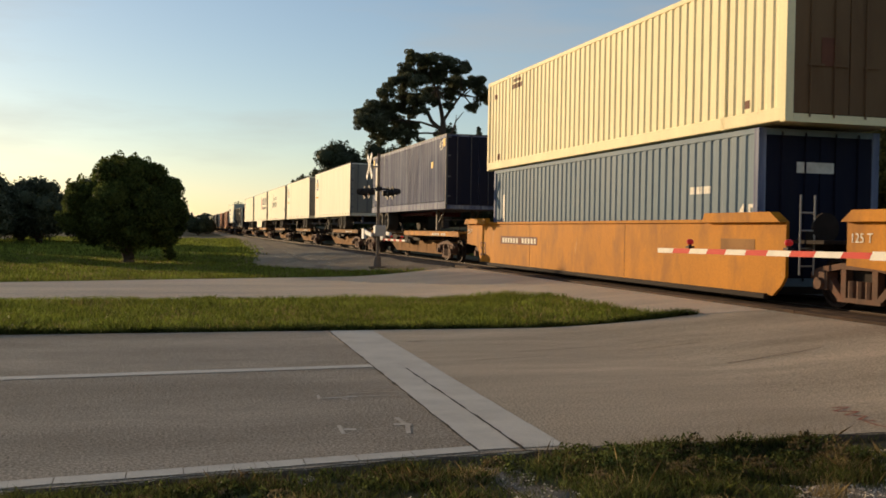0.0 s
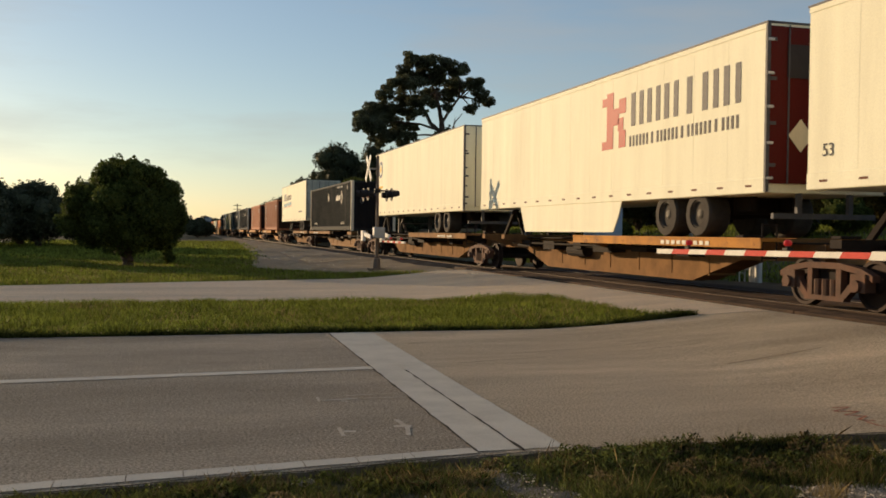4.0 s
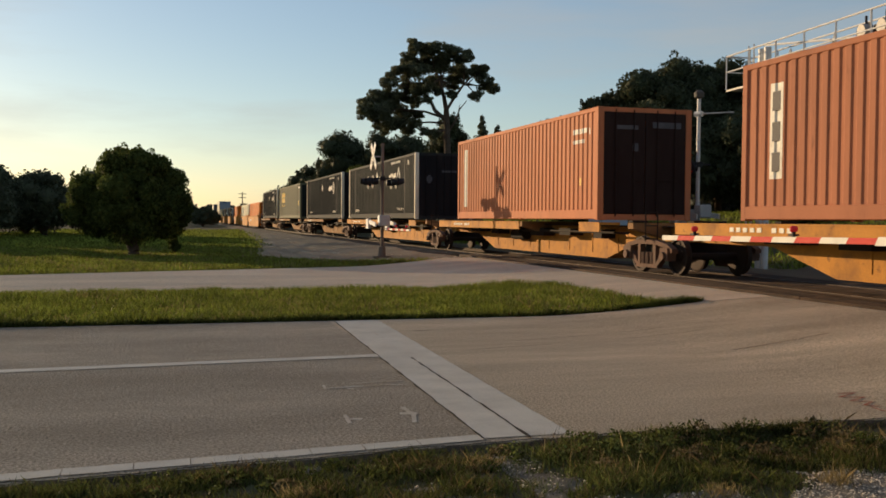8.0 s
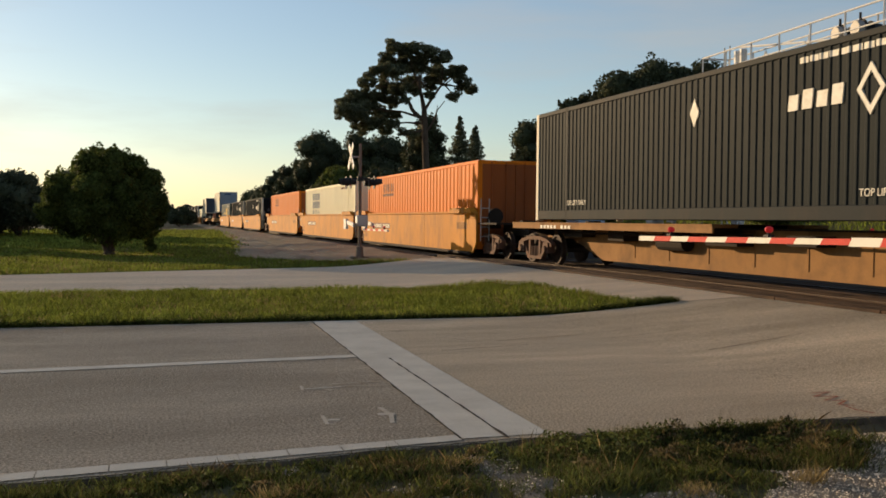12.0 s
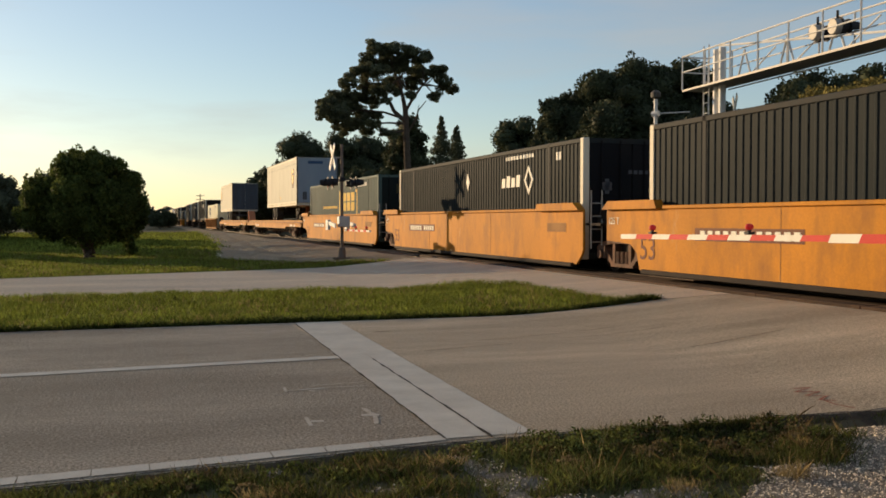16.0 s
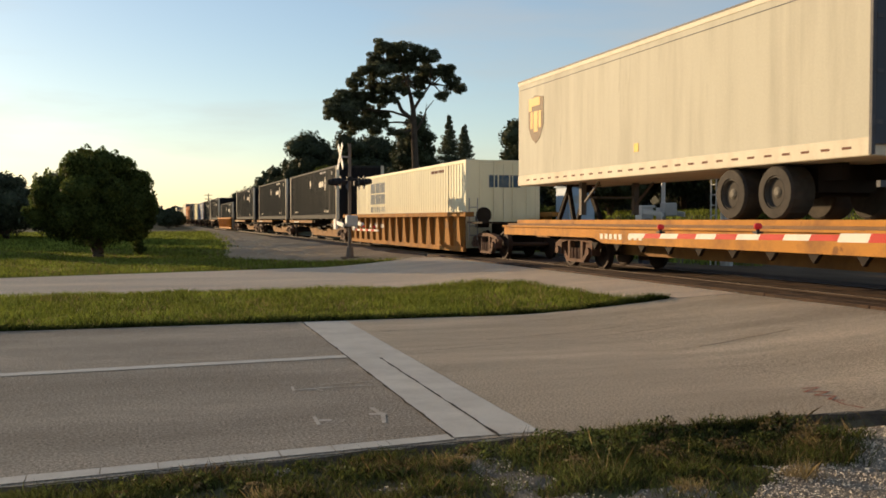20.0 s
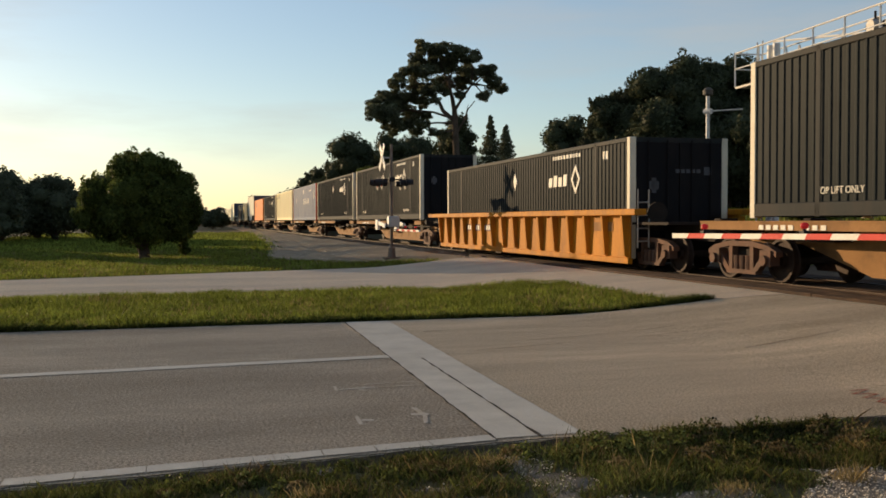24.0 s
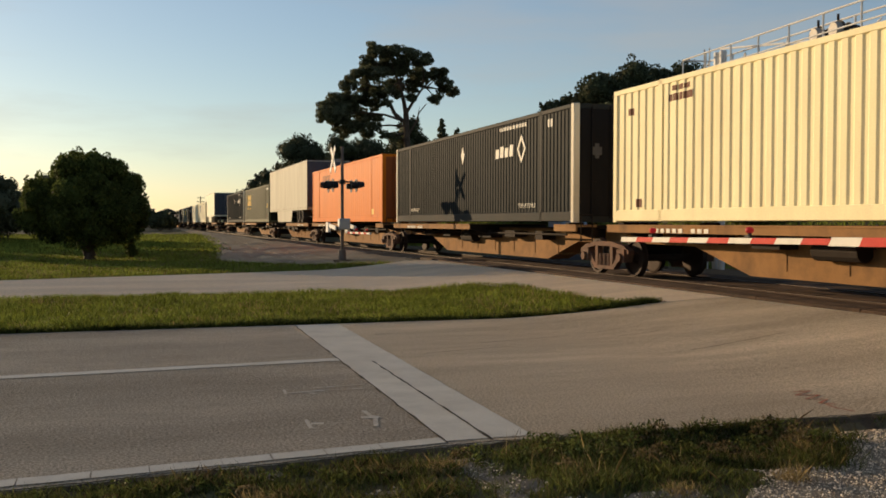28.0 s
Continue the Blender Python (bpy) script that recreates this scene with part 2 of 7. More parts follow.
M["cabinet_blue"] = mat("cabinet_blue", (0.40, 0.50, 0.60), 0.5, vary=0.08, scale=3)
M["grey_box"] = mat("grey_box", (0.42, 0.43, 0.43), 0.5, 0.3, vary=0.1, scale=4)
M["black"] = mat("black", (0.018, 0.018, 0.019), 0.6, vary=0.2)
M["sign_white"] = mat("sign_white", (0.72, 0.70, 0.64), 0.5, vary=0.06)
M["sign_back"] = mat("sign_back", (0.40, 0.39, 0.36), 0.4, 0.7)
M["arm_white"] = mat("arm_white", (0.74, 0.71, 0.62), 0.5, vary=0.06, scale=4, dirt=(0.5, 0.46, 0.38), dirt_amount=0.4, dirt_scale=6, spec=0.08)
M["arm_red"] = mat("arm_red", (0.50, 0.035, 0.025), 0.45, vary=0.12, scale=4, spec=0.08)
M["red_lens"] = mat("red_lens", (0.36, 0.012, 0.012), 0.3, vary=0.05, emit=(1.0, 0.05, 0.05, 0.12))
M["red_lens_off"] = mat("red_lens_off", (0.20, 0.015, 0.015), 0.25, vary=0.05)
M["tyre"] = mat("tyre", (0.055, 0.048, 0.040), 0.85, vary=0.3, scale=5, dirt=(0.10, 0.085, 0.07), dirt_amount=0.5, dirt_scale=4)
M["rim"] = mat("rim", (0.085, 0.078, 0.066), 0.6, 0.2, vary=0.2)
M["truck_steel"] = mat("truck_steel", (0.105, 0.062, 0.043), 0.8, 0.1, vary=0.35, scale=4, dirt=(0.19, 0.080, 0.043), dirt_amount=0.7, dirt_scale=3)
M["wheel_steel"] = mat("wheel_steel", (0.042, 0.026, 0.019), 0.7, 0.2, vary=0.25, scale=4)
M["under"] = mat("under", (0.026, 0.019, 0.015), 0.85, vary=0.35, scale=3)
M["beam_brown"] = mat("beam_brown", (0.255, 0.140, 0.062), 0.8, vary=0.3, scale=1.5, dirt=(0.10, 0.055, 0.03), dirt_amount=0.8, dirt_scale=1.2, spec=0.05)
M["mast_brown"] = mat("mast_brown", (0.17, 0.135, 0.11), 0.7, 0.1, vary=0.15, scale=4)
M["spine_brown"] = mat("spine_brown", (0.275, 0.148, 0.060), 0.75, vary=0.22, scale=1.2, dirt=(0.10, 0.06, 0.035), dirt_amount=0.7, dirt_scale=1.4, spec=0.08)
M["car_yellow"] = mat("car_yellow", (0.48, 0.215, 0.040), 0.65, vary=0.18, scale=1.0, fine=30, dirt=(0.20, 0.095, 0.040), dirt_amount=0.85, dirt_scale=1.5, bump=0.1, spec=0.08, worn=(0.13, 0.06, 0.03), worn_amount=0.7, worn_scale=3.5)
M["well_yellow"] = mat("well_yellow", (0.46, 0.186, 0.014), 0.6, vary=0.24, scale=0.8, fine=25, dirt=(0.21, 0.092, 0.025), dirt_amount=0.9, dirt_scale=1.5, bump=0.15, streak=0.45, spec=0.08, worn=(0.46, 0.27, 0.10), worn_amount=0.5, worn_scale=2.2, worn_from=0.63)
M["well_rust"] = mat("well_rust", (0.34, 0.165, 0.045), 0.75, vary=0.28, scale=0.9, fine=25, dirt=(0.15, 0.075, 0.035), dirt_amount=0.95, dirt_scale=1.4, bump=0.15, streak=0.35, spec=0.06)
M["deck_wood"] = mat("deck_wood", (0.22, 0.13, 0.07), 0.85, vary=0.3, scale=2, fine=30)
M["mark_white"] = mat("mark_white", (0.70, 0.67, 0.58), 0.6, vary=0.15, scale=6, dirt=(0.4, 0.35, 0.25), dirt_amount=0.5, dirt_scale=8)
M["mark_blue"] = mat("mark_blue", (0.035, 0.075, 0.16), 0.6, vary=0.2, scale=6)
M["mark_steel"] = mat("mark_steel", (0.060, 0.105, 0.155), 0.6, vary=0.3, scale=6, dirt=(0.30, 0.30, 0.24), dirt_amount=0.7, dirt_scale=7)
M["mark_yellow"] = mat("mark_yellow", (0.72, 0.46, 0.05), 0.55, vary=0.12, scale=6)
M["mark_red"] = mat("mark_red", (0.36, 0.022, 0.018), 0.55, vary=0.15, scale=6)
M["mark_green"] = mat("mark_green", (0.014, 0.055, 0.032), 0.55, vary=0.15, scale=6)
M["mark_dark"] = mat("mark_dark", (0.035, 0.032, 0.035), 0.6, vary=0.2, scale=6)
# Darkened copy of the yellow, for name blocks on the shaded end.
M["mark_yellow_shaded"] = mat("mark_yellow_shaded", (0.055, 0.048, 0.020), 0.7, vary=0.2, scale=6)
M["galv_dark"] = mat("galv_dark", (0.13, 0.115, 0.10), 0.7, 0.1, vary=0.15, scale=5)
M["mark_teal"] = mat("mark_teal", (0.03, 0.17, 0.26), 0.55, vary=0.1, scale=6)
M["shield_brown"] = mat("shield_brown", (0.10, 0.052, 0.022), 0.6, vary=0.2, scale=5, dirt=(0.25, 0.17, 0.07), dirt_amount=0.5, dirt_scale=4)
M["shield_gold"] = mat("shield_gold", (0.62, 0.38, 0.07), 0.55, vary=0.15, scale=5)
M["mark_brown"] = mat("mark_brown", (0.14, 0.055, 0.03), 0.7, vary=0.2, scale=6)


def paint(name, color, rough=0.55, dirt=GRIME, amount=0.35, streak=0.25, worn=None, worn_amount=0.5, worn_from=0.62, spec=0.06):
    M[name] = mat(name, color, rough, vary=0.12, scale=1.1, fine=30, bump=0.06, dirt=dirt, dirt_amount=amount, dirt_scale=1.3, streak=streak, spec=spec, worn=worn, worn_amount=worn_amount, worn_scale=2.4, worn_from=worn_from)


paint("c_cream", (0.86, 0.77, 0.47), amount=0.22, dirt=(0.46, 0.34, 0.18), worn=(0.40, 0.24, 0.11), worn_amount=0.45, worn_from=0.66)
paint("c_black", (0.0150, 0.0200, 0.0215), 0.55, amount=0.6, dirt=(0.030, 0.034, 0.033), spec=0.025, worn=(0.006, 0.007, 0.007), worn_amount=0.5, worn_from=0.60)
paint("c_black_rail", (0.026, 0.030, 0.031), 0.55, amount=0.45, spec=0.03)
paint("c_olive", (0.110, 0.112, 0.066), 0.55, amount=0.3, dirt=(0.075, 0.07, 0.045))
paint("c_green", (0.072, 0.104, 0.092), 0.55, amount=0.3)
paint("c_blue_grey", (0.155, 0.215, 0.255), 0.55, amount=0.6, dirt=(0.22, 0.25, 0.26), worn=(0.34, 0.36, 0.35), worn_amount=0.6)
# Pale streaks and spots paint the sun's glints on the ribs into the navy.
M["c_navy"] = mat("c_navy", (0.052, 0.070, 0.150), 0.5, vary=0.25, scale=1.1, fine=30, bump=0.1, dirt=(0.34, 0.38, 0.46), dirt_amount=0.75, dirt_scale=3.0, streak=0.05, spec=0.07, worn=(0.62, 0.62, 0.62), worn_amount=0.7, worn_scale=3.0, worn_from=0.67)
paint("c_slate", (0.110, 0.148, 0.235), 0.5, amount=0.6, dirt=(0.20, 0.215, 0.25), worn=(0.20, 0.13, 0.08), worn_amount=0.5, worn_from=0.64)
paint("c_brown", (0.38, 0.150, 0.080), 0.65, amount=0.5, dirt=(0.22, 0.095, 0.058), worn=(0.14, 0.06, 0.035), worn_amount=0.5)
paint("c_rust_orange", (0.50, 0.185, 0.085), 0.6, amount=0.5, dirt=(0.26, 0.10, 0.05), worn=(0.16, 0.065, 0.035), worn_amount=0.5)
paint("c_orange", (0.65, 0.172, 0.012), 0.5, amount=0.25, dirt=(0.38, 0.11, 0.025), worn=(0.30, 0.09, 0.03), worn_amount=0.5)
paint("c_white", (0.82, 0.77, 0.55), 0.5, amount=0.28, dirt=(0.48, 0.40, 0.27), worn=(0.36, 0.24, 0.13), worn_amount=0.35, worn_from=0.66)
paint("c_red", (0.42, 0.075, 0.04), 0.5, amount=0.3)
paint("t_white", (0.85, 0.83, 0.64), 0.6, amount=0.30, dirt=(0.52, 0.48, 0.35), streak=0.12, worn=(0.48, 0.42, 0.30), worn_amount=0.4, worn_from=0.65)
paint("t_grey", (0.52, 0.505, 0.41), 0.6, amount=0.7, dirt=(0.33, 0.31, 0.25), streak=0.10, worn=(0.27, 0.25, 0.20), worn_amount=0.45)
# Stained trailer doors, with the shade of the near end in the colour.
paint("t_stained_shaded", (0.24, 0.225, 0.185), 0.6, amount=0.85, dirt=(0.16, 0.14, 0.11), streak=0.10)
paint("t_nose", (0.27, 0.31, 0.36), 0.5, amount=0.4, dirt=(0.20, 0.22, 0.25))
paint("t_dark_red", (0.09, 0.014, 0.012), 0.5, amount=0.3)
# Door grey lowered for the trailer end turned from the sun.
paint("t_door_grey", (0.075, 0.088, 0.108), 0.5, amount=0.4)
# Door paints: wall colours darkened for the near ends' shade; d_rust_shaded also stained.
paint("d_black_shaded", (0.011, 0.011, 0.013), 0.6, amount=0.2)
paint("d_brown_shaded", (0.026, 0.015, 0.013), 0.6, amount=0.3)
paint("d_rust_shaded", (0.17, 0.105, 0.055), 0.6, amount=0.5, dirt=(0.09, 0.045, 0.025))
paint("d_navy_shaded", (0.010, 0.012, 0.026), 0.6, amount=0.2)
paint("d_green_shaded", (0.013, 0.017, 0.016), 0.6, amount=0.2)
paint("d_orange_shaded", (0.30, 0.085, 0.025), 0.55, amount=0.3)
paint("post_white", (0.70, 0.64, 0.50), 0.55, amount=0.4, dirt=(0.36, 0.28, 0.18))

M["bark"] = mat("bark", (0.085, 0.062, 0.045), 0.95, vary=0.4, scale=3, fine=20, bump=0.9, depth=0.04)
M["leaf_bush"] = leaf_mat("leaf_bush", (0.080, 0.102, 0.028), 0.5, through=0.40)
M["leaf_dark"] = leaf_mat("leaf_dark", (0.056, 0.066, 0.036), 0.4, through=0.12)
M["leaf_far"] = leaf_mat("leaf_far", (0.056, 0.062, 0.048), through=0.10)
# Lighter than leaf_dark, with the haze over the far trees in the colour.
M["leaf_hedge"] = leaf_mat("leaf_hedge", (0.084, 0.096, 0.058), 0.35, through=0.35)
M["leaf_pine"] = leaf_mat("leaf_pine", (0.115, 0.125, 0.075), through=0.40)
M["leaf_olive"] = leaf_mat("leaf_olive", (0.190, 0.160, 0.052), 0.6, through=0.40)
M["grass"] = leaf_mat("grass", (0.172, 0.206, 0.036), 0.65, through=0.30)
M["grass_dry"] = leaf_mat("grass_dry", (0.26, 0.205, 0.10), 0.4, through=0.4)
M["weed"] = leaf_mat("weed", (0.092, 0.108, 0.030), 0.75, through=0.30)
# Darker blades that carry the shade on the strip's near side.
M["fringe"] = leaf_mat("fringe", (0.070, 0.088, 0.022), 0.6, through=0.15)
M["weed_dry"] = leaf_mat("weed_dry", (0.145, 0.112, 0.056), 0.6, through=0.30)


# ---- mesh helpers ----
def box(bm, x0, x1, y0, y1, z0, z1, taper=0.0):
    vs = [bm.verts.new(p) for p in ((x0, y0, z0), (x1, y0, z0), (x1, y1, z0), (x0, y1, z0), (x0, y0, z1), (x1, y0, z1), (x1, y1, z1), (x0, y1, z1))]
    for f in ((3, 2, 1, 0), (4, 5, 6, 7), (0, 1, 5, 4), (1, 2, 6, 5), (2, 3, 7, 6), (3, 0, 4, 7)):
        bm.faces.new([vs[i] for i in f])
    return vs


def rbox(x0, x1, y0, y1, z0, z1, r=0.02):
    """A bmesh box with bevelled edges."""
    bm = bmesh.new()
    box(bm, x0, x1, y0, y1, z0, z1)
    if r:
        bmesh.ops.bevel(bm, geom=bm.edges[:], offset=r, segments=1, affect="EDGES", profile=0.5)
    return bm


def boxes(*rows):
    bm = bmesh.new()
    for r in rows:
        box(bm, *r)
    return bm


def rod(bm, a, b, r0, r1=None, n=8, caps=True):
    """A round bar from a to b."""
    a, b = Vector(a), Vector(b)
    r1 = r0 if r1 is None else r1
    q = (b - a).to_track_quat("Z", "Y")
    rings = []
    for c, r in ((a, r0), (b, r1)):
        rings.append([bm.verts.new(c + q @ Vector((r * math.cos(2 * math.pi * i / n), r * math.sin(2 * math.pi * i / n), 0))) for i in range(n)])
    for i in range(n):
        bm.faces.new((rings[0][i], rings[0][(i + 1) % n], rings[1][(i + 1) % n], rings[1][i]))
    if caps:
        bm.faces.new(rings[0][::-1])
        bm.faces.new(rings[1])
    return bm


def bar(bm, a, b, w, h):
    """A square bar from a to b, w wide and h high."""
    a, b = Vector(a), Vector(b)
    q = (b - a).to_track_quat("Y", "Z")
    rings = []
    for c in (a, b):
        rings.append([bm.verts.new(c + q @ Vector((sx * w / 2, 0, sz * h / 2))) for sx, sz in ((-1, -1), (1, -1), (1, 1), (-1, 1))])
    for i in range(4):
        bm.faces.new((rings[0][i], rings[0][(i + 1) % 4], rings[1][(i + 1) % 4], rings[1][i]))
    bm.faces.new(rings[0][::-1])
    bm.faces.new(rings[1])
    return bm


def lathe(bm, profile, axis="x", centre=(0, 0, 0), n=20):
    """Turns (along, radius) rows round an axis."""
    rings = []
    for s, r in profile:
        ring = []
        for i in range(n):
            c, d = r * math.cos(2 * math.pi * i / n), r * math.sin(2 * math.pi * i / n)
            p = {"x": (s, c, d), "y": (d, s, c), "z": (c, d, s)}[axis]
            ring.append(bm.verts.new(Vector(centre) + Vector(p)))
        rings.append(ring)
    for a, b in zip(rings, rings[1:]):
        for i in range(n):
            bm.faces.new((a[i], a[(i + 1) % n], b[(i + 1) % n], b[i]))
    bm.faces.new(rings[0][::-1])
    bm.faces.new(rings[-1])
    return bm


def prism(bm, outline, axis, lo, hi):
    """Extrudes an outline; axis 'x': outline in (y, z); 'y': in (x, z); 'z': in (x, y)."""
    def p(u, v, w):
        return {"x": (w, u, v), "y": (u, w, v), "z": (u, v, w)}[axis]
    a = [bm.verts.new(p(u, v, lo)) for u, v in outline]
    b = [bm.verts.new(p(u, v, hi)) for u, v in outline]
    n = len(outline)
    for i in range(n):
        bm.faces.new((a[i], a[(i + 1) % n], b[(i + 1) % n], b[i]))
    bm.faces.new(a[::-1])
    bm.faces.new(b)
    return bm


def mesh_of(name, bm, material, fix=True):
    if fix:
        bmesh.ops.recalc_face_normals(bm, faces=bm.faces[:])
    me = bpy.data.meshes.new(name)
    bm.to_mesh(me)
    bm.free()
    me.materials.append(M[material] if isinstance(material, str) else material)
    return me


def part(name, bm, material, parent, label="", at=None):
    ob = new(name, mesh_of(name, bm, material) if not isinstance(bm, bpy.types.Mesh) else bm)
    ob.parent = parent
    if at is not None:
        ob.matrix_basis = at
    return tagged(ob, label)


def thing(name, bm, material, label, category, group="", kind="", at=None):
    ob = new(name, mesh_of(name, bm, material))
    if at is not None:
        ob.matrix_basis = at
    return tagged(ob, label, category, group, kind)


def root(name, label, category, group="", kind="", at=None):
    ob = new(name)
    ob.empty_display_size = 0.3
    if at is not None:
        ob.matrix_basis = at
    return tagged(ob, label, category, group, kind)


def smooth(me):
    me.polygons.foreach_set("use_smooth", [True] * len(me.polygons))


def step(a, b, x):
    k = min(1.0, max(0.0, (x - a) / (b - a)))
    return k * k * (3 - 2 * k)


def soup(name, verts, faces, material):
    """A mesh from arrays: verts n x 3, faces m x k."""
    me = bpy.data.meshes.new(name)
    k = faces.shape[1]
    me.vertices.add(len(verts))
    me.vertices.foreach_set("co", np.asarray(verts, dtype=np.float32).ravel())
    me.loops.add(faces.size)
    me.loops.foreach_set("vertex_index", faces.astype(np.int32).ravel())
    me.polygons.add(len(faces))
    me.polygons.foreach_set("loop_start", np.arange(0, faces.size, k, dtype=np.int32))
    me.update(calc_edges=True)
    me.materials.append(M[material])
    return me


# ---- ground ----
def bend(y):
    """How far the track has swung towards +x at y."""
    if y <= 0:
        return 0.0
    return y * y / 22000 if y < 150 else 1.0227 + (y - 150) * 150 / 11000


def near_edge(x):
    return 5.93 + 0.104 * x + 0.015 * math.sin(x * 5.1) + 0.01 * math.sin(x * 13) if x < 2.4 else 6.18 + 0.02 * math.sin(x * 4.3) + 0.012 * math.sin(x * 11)


def ditch(x, y):
    """How far the near verge lies below the broken edge of the road."""
    d = near_edge(x) - 0.03 - y
    if d <= 0 or x < -9 or x > 9.6:
        return 0.0
    deep = 0.012 + 0.075 * step(2.2, 4.6, x)
    heap = step(4.3, 5.0, x + 0.84 * (6.0 - y)) * step(0.14, 0.34, d)
    return deep * step(0.0, 0.14, d) * (1 - 0.8 * max(step(0.55, 1.3, d), heap))


def gz(x, y):
    low = ditch(x, y)
    x = x - (bend(y) if x > 5 else 0)
    z = 0.25 * step(5.4, 10.3, x) - 0.12 * step(13.6, 16.0, x)
    z += 1.75 * step(17.0, 25.0, x) * step(17.0, 24.0, y)
    return z - low


def spread(*stops):
    """Grid lines: (end, spacing) after a start."""
    out = [stops[0]]
    for end, gap in stops[1:]:
        n = max(1, round((end - out[-1]) / gap))
        out += [out[-1] + (end - out[-1]) * (i + 1) / n for i in range(n)] if n > 1 else [end]
    return out


def sheet(name, xs, ys, height, material):
    nx, ny = len(xs), len(ys)
    v = np.array([(x, y, height(x, y)) for y in ys for x in xs])
    i = np.arange(nx - 1)[None, :] + nx * np.arange(ny - 1)[:, None]
    f = np.stack([i, i + 1, i + nx + 1, i + nx], -1).reshape(-1, 4)
    me = soup(name, v, f, material)
    smooth(me)
    return me


def rough_ground(x, y):
    n = noise.noise((x * 0.35, y * 0.35, 0.0)) * 0.03
    return gz(x, y) - (0.03 if y < 6.2 else 0.06) + ((0.4 * n if y < 6.2 else n) if abs(x) < 60 and abs(y) < 300 else 0)


ground = new("ground", sheet("ground", spread(-2400, (-300, 350), (-60, 30), (-12, 3), (-3, 1.0), (9.6, 0.2), (30, 0.8), (80, 5), (400, 40), (2400, 400)),
                             spread(-2400, (-300, 350), (-30, 30), (2, 4), (6.5, 0.1), (60, 0.9), (140, 4), (400, 20), (2600, 400)), rough_ground, "soil"))
tagged(ground, "uneven grassy ground with sandy soil reaching the horizon", "ground", kind="structure")


def strip(name, xs, lo, hi, lift, thick, material, parts=1):
    """A slab between two edges y = lo(x) and y = hi(x), following the ground."""
    bm = bmesh.new()
    cols = []
    for x in xs:
        a, b = lo(x), hi(x)
        top = [bm.verts.new((x, a + (b - a) * k / parts, gz(x, max(6.2, a + (b - a) * k / parts)) + lift)) for k in range(parts + 1)]
        bot = [bm.verts.new((x, y, gz(x, max(6.2, y)) + lift - thick)) for y in (a, b)]
        cols.append((top, bot))
    for (t0, b0), (t1, b1) in zip(cols, cols[1:]):
        for k in range(parts):
            bm.faces.new((t0[k], t1[k], t1[k + 1], t0[k + 1]))
        bm.faces.new((b0[0], b1[0], t1[0], t0[0]))
        bm.faces.new((t0[-1], t1[-1], b1[1], b0[1]))
    for (t, b), flip in ((cols[0], False), (cols[-1], True)):
        ring = t + [b[1], b[0]]
        bm.faces.new(ring if flip else ring[::-1])
    return bm


def verge_edge(x):
    """Far edge of the side road."""
    return max(25.6, 28.1 + 0.345 * x) if x < 8.7 else 31.2


def median_end(y):
    """Right-hand end of the grass strip, drawn out at its near corner."""
    return 8.12 + 0.55 * max(0.0, (15.2 - y) / 0.9) ** 1.4 - 0.5 * max(0.0, (y - 19.6) / 1.3) ** 2


def median_edge(x):
    """Near edge of the grass strip."""
    return 14.15 + 0.12 * min(1.0, max(0.0, (x - 7.0) / 1.7)) ** 2


road = thing("road", strip("road", spread(-120, (-4, 20), (2.3, 0.2)), near_edge, lambda x: 14.15, 0.0, 0.32, "asphalt_dark", 3), "asphalt_dark",
             "worn dark grey-brown asphalt road up to the stop line", "road", kind="structure")
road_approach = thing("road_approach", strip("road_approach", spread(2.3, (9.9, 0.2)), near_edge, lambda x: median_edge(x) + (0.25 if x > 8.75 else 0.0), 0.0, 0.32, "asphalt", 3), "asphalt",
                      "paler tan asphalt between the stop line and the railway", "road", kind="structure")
thing("road_far_side", strip("road_far_side", spread(13.55, (120, 4)), lambda x: 6.2, lambda x: 24, 0.0, 0.10, "shaded_pavement", 3), "shaded_pavement",
      "worn asphalt road beyond the railway, darkened as in the train's shadow", "road", kind="structure")
thing("side_road", strip("side_road", spread(-120, (-6, 20), (7.6, 0.3), (9.2, 0.05), (9.9, 0.2)), lambda x: 20.65 + 0.1 * math.sin(x * 0.9) if x < 7.75 else 19.7 if x < 8.12 else 15.2 - 0.85 * ((x - 8.12) / 0.6) ** 0.7 if x < 8.72 else 14.2, verge_edge, 0.004, 0.10, "apron", 5), "apron",
      "pale sun-bleached asphalt side road joining at the crossing", "road", kind="structure")


def gravel_edge(y):
    rows = ((31.0, 8.9), (33.0, 7.3), (36.0, 5.0), (39.2, 3.6), (50, 4.5), (65, 5.8), (100, 7.6), (190, 10.2), (420, 12.5))
    for (a, p), (b, q) in zip(rows, rows[1:]):
        if y <= b:
            return p + (q - p) * (y - a) / (b - a)
    return rows[-1][1]


def gravel_lane():
    """Dirt and gravel lane beside the track, with low ridges."""
    bm = bmesh.new()
    prev = None
    for y in spread(31.0, (45, 0.7), (110, 2.5), (420, 20)):
        a, b = gravel_edge(y) + 0.25 * noise.noise((y * 0.6, 3, 0)), 9.75 + bend(y)
        row = [bm.verts.new((a + (b - a) * k / 24, y, gz(a + (b - a) * k / 24, y) + 0.02 + (0.10 * noise.noise((k * 0.42, y * 0.10, 7)) + 0.05 * noise.noise((k * 1.3, y * 0.5, 3)) if 0 < k < 24 and y > 32 else -0.04))) for k in range(25)]
        if prev:
            for k in range(24):
                bm.faces.new((prev[k], prev[k + 1], row[k + 1], row[k]))
        prev = row
    return bm


lane = thing("gravel_lane", gravel_lane(), "dirt", "bare sandy gravel lane beside the track", "gravel", kind="structure")
smooth(lane.data)

